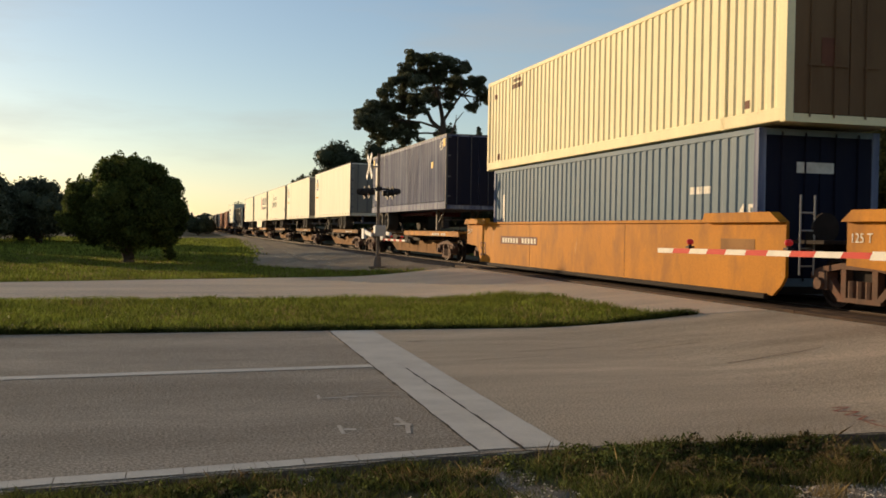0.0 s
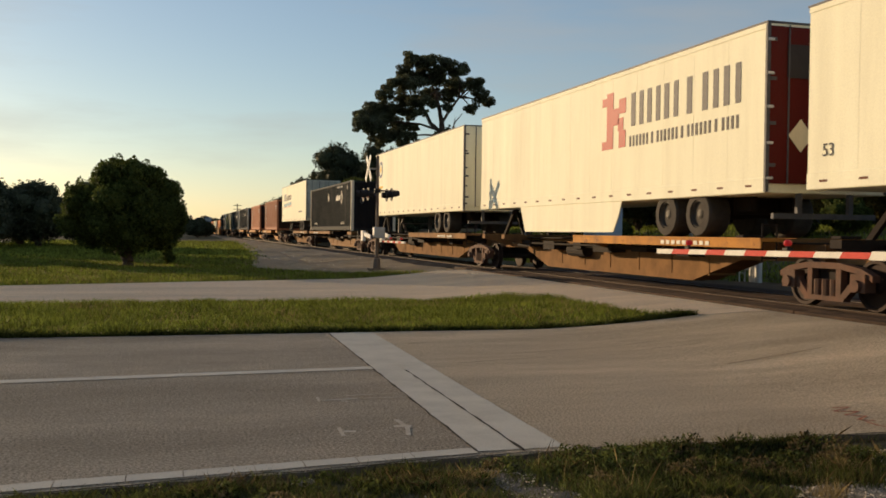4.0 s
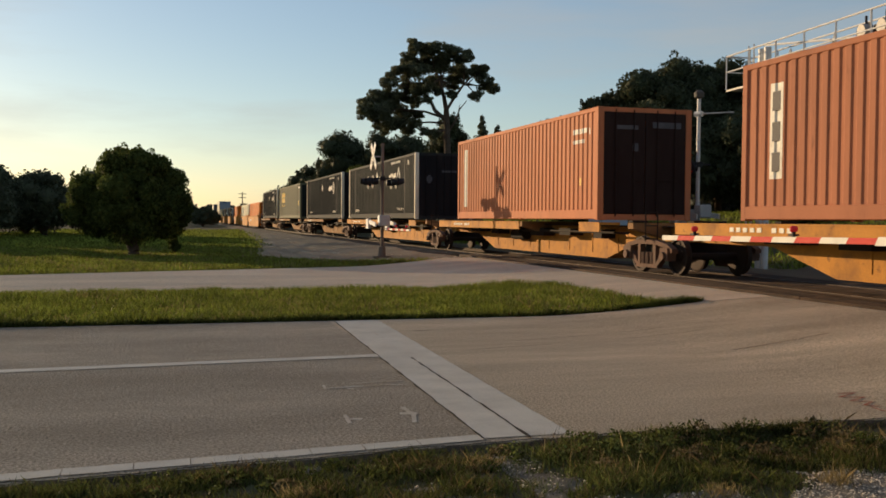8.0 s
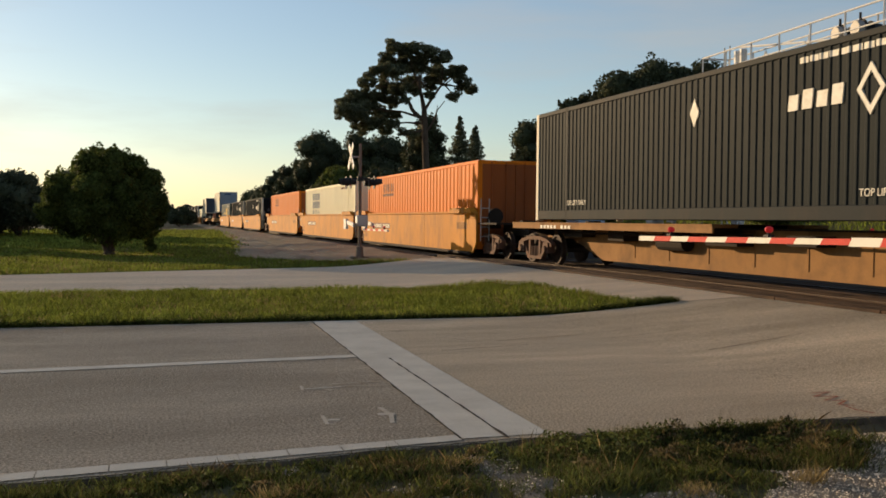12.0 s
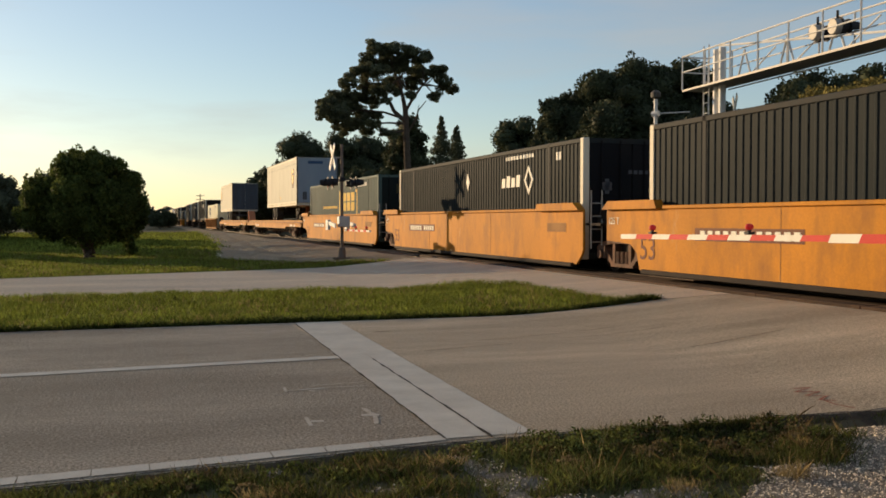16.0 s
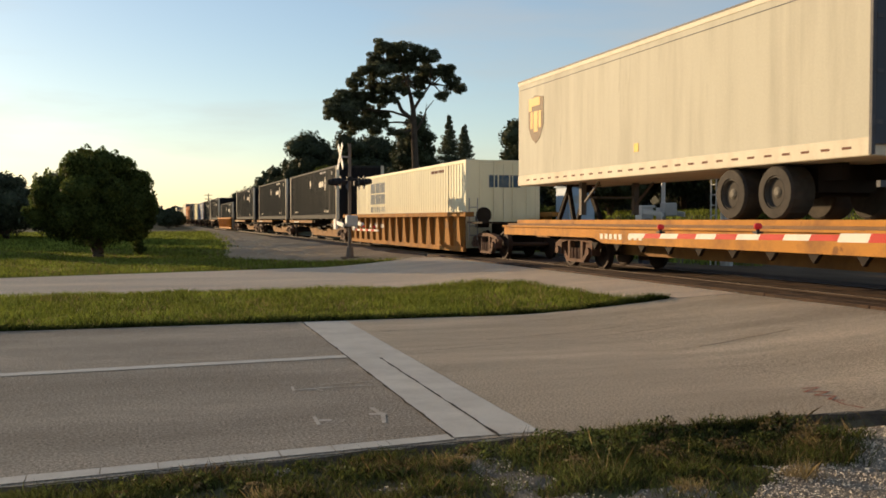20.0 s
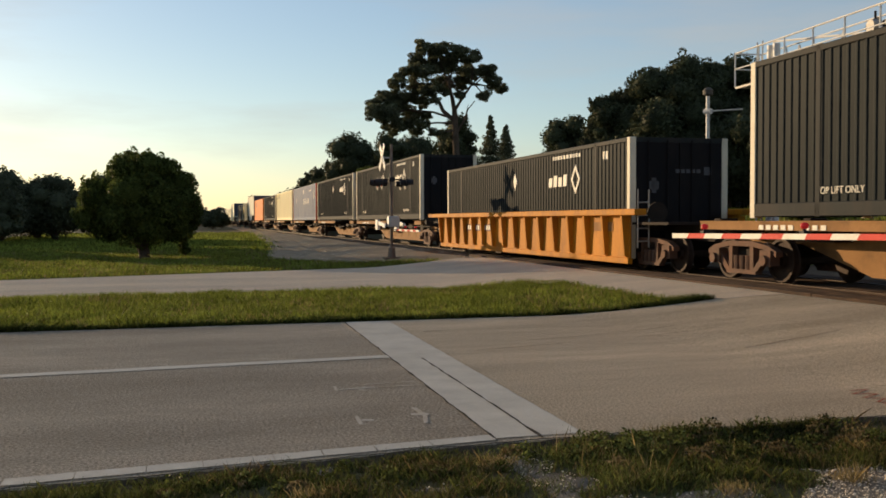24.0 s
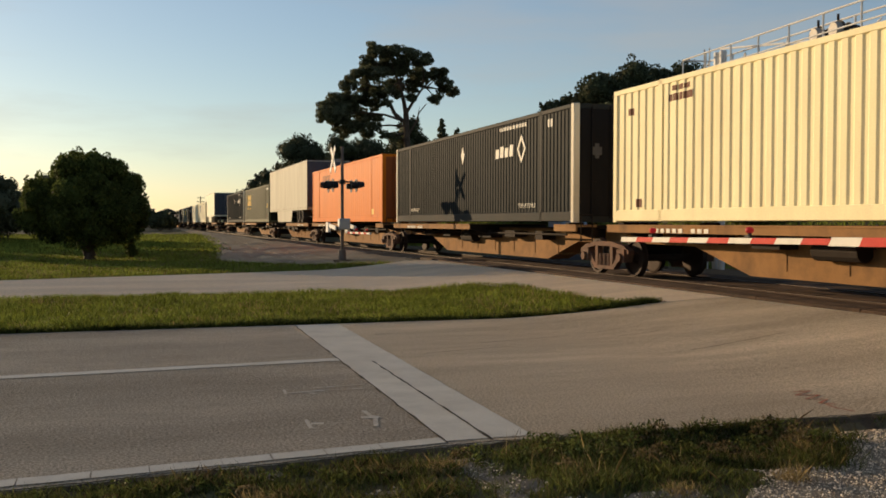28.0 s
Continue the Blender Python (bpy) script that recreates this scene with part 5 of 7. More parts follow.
def old_blue_box():
    return container(L48, 2.9, "c_blue_grey", "weathered blue-grey corrugated container", "c_navy", door="d_navy_shaded", marks=[("white_bar", "mark_white", [(13.6, 13.85, 0.3, 2.1)]), ("number_bars", "mark_white", blocks(1.6, 2.4, 1.75, 1.9, 4))], texts=[("45", 0.75, 1.0, 0.75, "mark_white")], end_marks=[("number_bars", "mark_white", [(-0.5, 0.3, 2.1, 2.3)])])


def navy_trailer():
    t = trailer(L45, "c_navy", "dark navy corrugated container on a road chassis", top=2.75, floor=2.15, dashes=None, wheels_far=True, ribs=True, door="d_navy_shaded", rail_mat="c_navy", axle=2.5,
                texts=[("45", 1.0, 2.2, 0.5, "mark_white")], marks=[("yellow_label", "mark_yellow", [(1.9, 2.2, 1.55, 1.8), (0.2, 0.5, 2.3, 2.6), (13.2, 13.5, 2.2, 2.6)]), ("white_bar", "mark_white", [(12.5, 12.9, 0.5, 2.4)]), ("pale_scuffs", "mark_white", blocks(8.3, 10.6, 0.62, 0.72, 11, 0.5))])
    part("chassis_rail", boxes((-0.62, -0.46, -2.5, 3.4, 1.86, 1.98), (0.46, 0.62, -2.5, 3.4, 1.86, 1.98), (-0.6, 0.6, -2.6, -2.45, 1.80, 1.98)), "t_dark_red", t, "red chassis frame under the box")
    return t


def ring_trailer(L, label):
    return trailer(L, "t_white", label, door="t_stained_shaded" if L < 14.5 else "t_white", hinges="mark_grey", shapes=[("ring_emblem", "mark_blue", ring(L - 1.1, 2.15, 0.42, 0.66)), ("dot_emblem", "mark_yellow", [[(L - 1.1 + 0.16 * math.cos(a * 0.7854), 2.15 + 0.16 * math.sin(a * 0.7854)) for a in range(8)]])],
                   marks=[("number_bars", "mark_yellow", blocks(L - 1.6, L - 0.5, 1.22, 1.34, 6))])


def green_name_trailer():
    sl = 0.12
    lean = lambda y0, y1, z0, z1: [(y0 + sl, z0), (y1 + sl, z0), (y1 - sl, z1), (y0 - sl, z1)]
    return trailer(L53, "t_white", "white box trailer with slanting dark green name shapes", door="t_stained_shaded", placard="mark_grey", hinges="mark_grey", axle=3.8,
                   shapes=[("name_shapes", "mark_green", [lean(7.5 + 0.52 * k, 7.85 + 0.52 * k, 1.12, 1.62) for k in range(6)] + [lean(10.45, 10.7, 1.15, 2.5), lean(11.15, 11.4, 1.05, 1.75), lean(10.7, 11.2, 1.5, 1.62)]),
                           ("stripe", "mark_green", [[(7.4, 1.84), (10.5, 1.80), (10.5, 1.88), (7.4, 1.94)], [(7.4, 2.02), (10.5, 1.98), (10.5, 2.06), (7.4, 2.12)]])], marks=[("end_marks", "mark_green", [(0.3, 0.6, 0.6, 0.9)])], texts=[("53", 15.75, 0.42, 0.30, "mark_dark")])


def red_name_trailer():
    return trailer(L53, "t_white", "white box trailer with red emblem and dark name bars", door="t_dark_red", skirt=True, placard="post_white", hinges="white_box",
                   marks=[("name_bar", "mark_grey", stems(0.75, 5.35, 1.60, 2.36, 6)), ("line_bars", "mark_dark", stems(0.85, 5.35, 1.13, 1.38, 14)), ("emblem", "mark_red", [(5.5, 5.85, 1.15, 1.55), (5.62, 5.9, 1.55, 1.85), (5.85, 6.15, 1.7, 2.1), (5.5, 5.85, 1.95, 2.3), (6.15, 6.5, 1.15, 2.5), (6.5, 6.75, 1.15, 1.35), (6.5, 6.75, 2.2, 2.4)])])


def teal_name_trailer():
    return trailer(L53, "t_white", "white box trailer with dark name bars over a teal swoosh", door="t_grey",
                   marks=[("name_bar", "mark_dark", stems(9.4, 12.6, 1.70, 2.14, 8)), ("name_bar", "mark_blue", stems(12.9, 14.7, 1.68, 2.3, 3)), ("number_bars", "mark_dark", blocks(15.2, 15.8, 0.36, 0.46, 4)), ("small_bars", "mark_dark", blocks(2.5, 4.4, 0.55, 0.66, 12, 0.3))],
                   shapes=[("swoosh", "mark_teal", [[(14.8, 1.16), (9.3, 1.26), (9.2, 1.55), (14.5, 1.42)]]), ("swoosh_line", "mark_red", [[(14.8, 1.06), (9.1, 1.16), (9.0, 1.22), (14.8, 1.12)]])])


def shield_trailer(nose=False):
    """The pale grey trailer; nose: it rides with its front wall to the near end."""
    s = [(L45 - 1.75, 2.20), (L45 - 1.75, 1.45), (L45 - 1.55, 1.15), (L45 - 1.25, 0.98), (L45 - 0.95, 1.15), (L45 - 0.75, 1.45), (L45 - 0.75, 2.20), (L45 - 1.25, 2.28)]
    gold = [(L45 - 1.6, L45 - 1.45, 1.4, 1.85), (L45 - 1.38, L45 - 1.12, 1.3, 1.85), (L45 - 1.05, L45 - 0.9, 1.4, 1.85), (L45 - 1.52, L45 - 0.78, 2.0, 2.22), (L45 - 0.98, L45 - 0.78, 1.88, 2.0)]
    if nose:
        s = [(y - L45 + 2.9, z) for y, z in s]
        gold = [(y0 - L45 + 2.9, y1 - L45 + 2.9, z0, z1) for y0, y1, z0, z1 in gold]
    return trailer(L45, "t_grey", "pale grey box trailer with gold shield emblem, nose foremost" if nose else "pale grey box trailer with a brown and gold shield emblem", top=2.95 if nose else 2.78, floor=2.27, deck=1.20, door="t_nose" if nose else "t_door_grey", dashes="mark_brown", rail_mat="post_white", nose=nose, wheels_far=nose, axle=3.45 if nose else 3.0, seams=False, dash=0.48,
                   shapes=[("shield", "shield_brown", [s]), ], marks=[("shield_bar", "shield_gold", gold), ("belt_line", "t_door_grey", [(0.15, L45 - 0.15, 2.52, 2.535)]), ("label", "mark_yellow", [(6.9, 7.1, 0.40, 0.58)])])


def plain_trailer(L=L53, wall="t_grey"):
    return trailer(L, wall, "plain pale grey box trailer", top=2.85, floor=2.1, door="t_door_grey", skirt=True)


# The train, from its head: kind of car, near end of the load along the train at t = 0, length of the load, loads.
BUILD = {"black": black_box, "cream": cream_box, "white": white_name_box, "olive": olive_box, "green": green_box, "orange": orange_box, "orange_s": lambda: orange_box(0.008), "brown": lambda: brown_box(True), "rust": brown_box, "slate": slate_box, "oldblue": old_blue_box,
         "navy_t": navy_trailer, "ring_t1": lambda: ring_trailer(13.95, "white box trailer with a blue ring emblem, doors stained and shade-darkened"), "ring_t2": lambda: ring_trailer(14.35, "long white box trailer with a blue ring emblem"), "ring_t3": lambda: ring_trailer(15.0, "white box trailer with a blue ring emblem and pale doors"),
         "green_t": green_name_trailer, "red_t": red_name_trailer, "teal_t": teal_name_trailer, "shield_t": shield_trailer, "shield_t2": lambda: shield_trailer(True), "plain_t": plain_trailer, "short_t": lambda: plain_trailer(L45, "t_white")}
CONSIST = [
    ("well", -5.0, L53, "black"), ("stack", 14.55, L53, "cream"), ("trailer", 35.6, L45, "navy_t"), ("trailer", 55.5, 13.95, "ring_t1"), ("trailer", 72.2, 14.35, "ring_t2"),
    ("trailer", 87.9, L53, "green_t"), ("trailer", 105.2, L53, "red_t"), ("trailer", 123.3, 15.0, "ring_t3"), ("spine", 145.0, L53, "black"), ("trailer", 163.6, L53, "teal_t"),
    ("yspine", 184.05, L40, "brown"), ("yspine", 202.55, L40, "rust"), ("yspine", 221.2, L53, "black"), ("spine", 240.0, L53, "black"), ("spine", 260.35, L53, "olive"), ("spine", 279.05, L53, "black"),
    ("well", 300.1, L53, "orange"), ("well", 319.3, L53, "white"), ("well", 338.55, L53, "orange"), ("well", 362.1, L53, "black"), ("well", 381.3, L53, "black"), ("well", 400.85, L53, "green"),
    ("flat", 421.75, L45, "shield_t2"), ("flat", 462.3, L45, "shield_t"), ("ribwell", 480.5, L53, "white"), ("spine", 501.75, L53, "black"), ("spine", 520.1, L53, "black"), ("spine", 540.6, L53, "black"),
    ("ribwell", 561.75, L53, "black"), ("spine", 582.4, L53, "black"), ("spine", 599.75, L53, "black"), ("spine", 616.85, L53, "slate"), ("spine", 634.05, L53, "cream"), ("spine", 652.2, L53, "black"), ("spine", 670.6, L53, "orange_s"),
    ("trailer", 688.5, L53, "plain_t"), ("spine", 705.3, L53, "olive"), ("spine", 722.6, L53, "black"), ("trailer", 756.0, L45, "short_t"), ("spine", 772.5, L53, "white"), ("spine", 790.0, L53, "white"),
    ("spine", 808.0, L53, "black"), ("spine", 826.0, L53, "green"), ("spine", 844.0, L53, "black"), ("well", 864.0, L53, "black"), ("well", 883.5, L53, "slate"), ("well", 903.0, L53, "black"), ("spine", 924.0, L53, "olive"), ("spine", 942.0, L53, "black"), ("spine", 960.0, L53, "black"),
]
PROTO = {}
USED = set()


def load(kind, wanted_label=""):
    """The first of a kind is built, the others are copies."""
    if kind not in PROTO:
        PROTO[kind] = BUILD[kind]()
        return PROTO[kind]
    return copy_thing(PROTO[kind], pose(0, 0, 0))


MOVERS = []     # (object, centre along the train at t = 0, height over the rail head)


def make_train():
    n = len(CONSIST)
    for i, (kind, y0, length, what) in enumerate(CONSIST):
        y1 = y0 + length
        gap0 = y0 - (CONSIST[i - 1][1] + CONSIST[i - 1][2]) if i else 4
        gap1 = CONSIST[i + 1][1] - y1 if i < n - 1 else 4
        c = (y0 + y1) / 2
        joined0 = gap0 < 4.0 or y0 in (202.55, 221.2)
        joined1 = gap1 < 4.0 or y0 in (184.05, 202.55)
        a, b = y0 - c - min(gap0, 7) / 2 + 0.15, y1 - c + min(gap1, 7) / 2 - 0.15
        trucks = []
        near_truck, far_truck = {35.6: 36.1, 184.05: 183.1, 480.5: 479.2}.get(y0), {72.2: 87.0, 87.9: 103.8, 163.6: 178.8, 184.05: 200.3, 582.4: 599.4, 634.05: 651.0}.get(y0)
        # a shared truck hangs on the car ahead of the joint, in train order
        if not joined0:
            trucks.append(near_truck - c if near_truck else a + 1.75)
        trucks.append(far_truck - c if far_truck else b + (0.85 if kind == "yspine" or (kind == "spine" and gap1 > 2) else 0.15 if gap1 > 2 else -0.15) if joined1 else b - 1.75)
        if kind == "flat":
            a, b = (419.9 - c, 448.2 - c) if y0 < 440 else (449.1 - c, 476.9 - c)
            car = flat_car(a, b, [a + 4.5, b - 4.2], [length / 2 - 1.2, -13.3] if y0 > 440 else [-5.9, -5.2])
            base = 0.0
        elif kind in ("well", "ribwell", "stack"):
            car = well_car(a, b, y0 - c, y1 - c, trucks, kind == "ribwell", "well_rust" if y0 == 480.5 else "well_yellow")
            base = 0.27
        elif kind == "trailer":
            car = spine_car(a, b, trucks, what in ("navy_t", "red_t"), "trailer")
            base = 0.0
        else:
            car = spine_car(a, b, trucks, kind == "yspine", load_near=y0 - c, load_len=length)
            base = 1.22
        MOVERS.append((car, c, 0.0))
        if kind == "stack":
            MOVERS.append((load("oldblue"), c - 0.0, 0.27))
            MOVERS.append((load("cream"), c, 3.20))
        else:
            MOVERS.append((load(what), c, base))


make_train()


def on_track(y, z):
    """The pose of a car whose middle is at y."""
    slope = (bend(y + 5) - bend(y - 5)) / 10
    return pose(TRACK_X + bend(y), y, RAIL_Z + z, 0, 0, -math.degrees(math.atan(slope)))


for ob, c, z in MOVERS:
    ob.matrix_basis = on_track(c, z)


# ---- crossing equipment ----
def flasher(parent, x, y, z, face, lens="red_lens_off", disc=0.24):
    """A crossing light facing face = -1 (towards -x) or +1."""
    bm = bmesh.new()
    rod(bm, (x, y, z), (x + face * 0.02, y, z), disc, n=20)
    rod(bm, (x - face * 0.18, y, z), (x, y, z), 0.10, 0.12, n=10)
    d = part("light_head", bm, "black", parent, "black round light backing")
    bm = bmesh.new()
    n = 12
    prev = None
    for i in range(n + 1):
        a = math.pi * (-0.15 + 1.3 * i / n)
        row = [bm.verts.new((x + face * 0.02, y + 0.16 * math.cos(a), z + 0.16 * math.sin(a))), bm.verts.new((x + face * (0.28 if 0 < i < n else 0.12), y + 0.16 * math.cos(a), z + 0.16 * math.sin(a) - 0.02))]
        if prev:
            bm.faces.new((prev[0], prev[1], row[1], row[0]))
        prev = row
    part("hood", bm, "black", d)
    bm = bmesh.new()
    rod(bm, (x + face * 0.022, y, z), (x + face * 0.045, y, z), 0.145, 0.11, n=16)
    part("lens", bm, lens, d, "dark red glass lens")


def crossbuck(parent, x, y, z, face, turn=0.0, size=0.42):
    """Two crossed boards; turn: degrees by which they swing from the y-z plane."""
    u, v = math.sin(radians(turn)), math.cos(radians(turn))
    for s in (-1, 1):
        bm = bmesh.new()
        bar(bm, (x + 0.012 * s - size * u, y - size * v, z - s * size), (x + 0.012 * s + size * u, y + size * v, z + s * size), 0.02, 0.20)
        part("crossbuck_board", bm, "sign_white" if face < 0 else "sign_back", parent, "white diagonal board")
        if face < 0:
            bm = bmesh.new()
            for k in range(-3, 4):
                c = k * 0.085
                bar(bm, (x + 0.012 * s - 0.013, y + c - 0.02, z + s * (c - 0.02)), (x + 0.012 * s - 0.013, y + c + 0.02, z + s * (c + 0.02)), 0.004, 0.07)
            tagged(part("sign_bars", bm, "mark_dark", parent), kind="stuff")


def gate_arm(parent, x, y0, y1, z, lights, pitch=0.81, tilt=0.0):
    """A striped gate arm from its pivot y0 to its tip y1; tilt: its rise from the tip towards the pivot."""
    s = 1 if y1 > y0 else -1
    L = abs(y1 - y0)
    n = int(L / (pitch / 2))
    sl = -0.022
    up = lambda y: z + tilt * abs(y1 - y)
    for k in range(n):
        a = y1 - s * k * pitch / 2
        b = a - s * pitch / 2
        h = 0.031 if k < 10 else 0.042
        bm = bmesh.new()
        za, zb = up(a), up(b)
        e = sl if k else 0.0
        prism(bm, [(a - s * e, za - h), (b - s * sl, zb - h), (b + s * sl, zb + h), (a + s * e, za + h)], "x", x - 0.03, x + 0.03)
        part("stripe_section", bm, "arm_red" if k % 2 else "arm_white", parent)
    for y in lights:
        q = up(y)
        bm = bmesh.new()
        rod(bm, (x, y, q + 0.030), (x, y, q + 0.085), 0.020)
        box(bm, x - 0.04, x + 0.04, y - 0.04, y + 0.04, q + 0.038, q + 0.062)
        l = part("lamp_bracket", bm, "black", parent)
        bm = bmesh.new()
        lathe(bm, [(-0.045, 0.010), (-0.035, 0.028), (-0.015, 0.037), (0.015, 0.037), (0.035, 0.028), (0.045, 0.010)], "x", (x, y, q + 0.115), 14)
        part("arm_lamp", bm, "red_lens", l, "small red lamp on the arm")


def gate_mechanism(parent, x, y, g, arm_side):
    part("gate_machine", rbox(x - 0.20, x + 0.20, y - 0.17 + arm_side * 0.3, y + 0.17 + arm_side * 0.3, g + 1.05, g + 1.45, 0.03), "grey_box", parent, "grey gate machine housing")
    for k, dx in enumerate((-0.36, 0.36)):
        bm = bmesh.new()
        bar(bm, (x + dx, y + arm_side * 0.6, g + 1.10), (x + dx, y - arm_side * 0.75, g + 1.22), 0.05, 0.14)
        box(bm, x + dx - 0.05, x + dx + 0.05, y - arm_side * 0.75 - 0.2, y - arm_side * 0.75 + 0.2, g + 0.95, g + 1.32)
        part("counterweight", bm, "white_box", parent, "white painted counterweight plates")


def crossing_signal(x, y, height, label, arm_side, arm_to, lights, lit_face=0, buck=0, lamp_z=2.78, steel="galv", lift=0.0):
    g = gz(x, y)
    s = root("crossing_signal", label, "crossing signal", "crossing signals")
    s["stands"] = "ground"
    part("foundation", rbox(x - 0.3, x + 0.3, y - 0.3, y + 0.3, g - 0.3, g + 0.05, 0.03), "shaded_pavement", s, "dark concrete footing")
    bm = bmesh.new()
    lathe(bm, [(g + 0.05, 0.15), (g + 0.40, 0.13), (g + 0.42, 0.062), (g + height, 0.055)], "z", (x, y, 0), 14)
    part("mast", bm, steel, s, "galvanised steel mast")
    bm = bmesh.new()
    lathe(bm, [(g + height, 0.06), (g + height + 0.05, 0.14), (g + height + 0.18, 0.15), (g + height + 0.26, 0.07)], "z", (x, y, 0), 12)
    if lit_face:
        part("bell", bm, "rim", s, "dark round warning bell")
    else:
        bm.free()
    z = g + lamp_z
    bm = bmesh.new()
    rod(bm, (x - 0.40, y, z + 0.10), (x + 0.40, y, z + 0.10), 0.03)
    sides = ((-0.40, -1),) if lit_face else ((-0.40, -1), (0.40, 1))
    reach = 0.30 if lit_face else 0.40
    for dx, face in sides:
        rod(bm, (x + dx, y - reach, z + 0.10), (x + dx, y + reach, z + 0.10), 0.03)
        for dy in (-reach, reach):
            rod(bm, (x + dx, y + dy, z + 0.10), (x + dx, y + dy, z - 0.02), 0.025)
    box(bm, x - 0.10, x + 0.10, y - 0.10, y + 0.10, z + 0.02, z + 0.18)
    part("lamp_arm", bm, "black", s)
    for dx, face in sides:
        for dy in (-reach, reach):
            flasher(s, x + dx * 1.05, y + dy, z - 0.04, face, "red_lens" if face == lit_face else "red_lens_off", 0.25 if lit_face else 0.24)
    if buck:
        crossbuck(s, x + buck * 0.32, y + 0.1, g + height - 0.46, buck)
        part("sign_bracket", boxes((x - 0.34, x + 0.04, y + 0.06, y + 0.12, g + height - 0.5, g + height - 0.44)), "galv", s)
    gate_mechanism(s, x, y, g + lift, arm_side)
    gate_arm(s, x, y + arm_side * 0.5, arm_to, g + 1.05 if lamp_z < 2.9 else g + 1.1, lights)
    return s


far_signal = crossing_signal(7.6, 34.6, 4.15, "grey crossing signal mast with crossbuck, hooded lights and lowered gate", -1, 30.4, [30.9, 32.4], 0, -1, steel="mast_brown", lift=0.1)
back_signal = crossing_signal(15.3, 25.8, 5.0, "tall grey crossing signal mast with red lights beyond the track", -1, 15.6, [19.3, 17.5, 15.8], -1, 0, 2.95, "galv_pale", 0.4)
g0 = gz(15.3, 25.8)
bm = bmesh.new()
rod(bm, (15.3, 25.8, g0 + 4.56), (16.1, 25.2, g0 + 4.58), 0.02)
rod(bm, (15.25, 25.9, g0 + 4.55), (15.35, 25.7, g0 + 4.55), 0.09)
part("side_arm", bm, "galv_pale", back_signal)

near_gate = root("crossing_gate", "lowered red and white striped crossing gate with small red lamps", "crossing gate", "crossing signals")
gate_arm(near_gate, 6.4, 3.4, 11.62, 1.285, [10.85, 8.85, 6.6], tilt=0.011)
gm = gz(6.4, 3.0) - 0.1
bm = bmesh.new()
lathe(bm, [(gm, 0.15), (gm + 0.4, 0.13), (gm + 0.42, 0.075), (gm + 4.2, 0.065)], "z", (6.4, 2.7, 0), 14)
part("mast", bm, "galv", near_gate, "galvanised steel mast")
part("foundation", rbox(6.05, 6.75, 2.35, 3.05, gm - 0.3, gm + 0.09, 0.03), "stone", near_gate)
gate_mechanism(near_gate, 6.4, 2.7, gm + 0.1, 1)


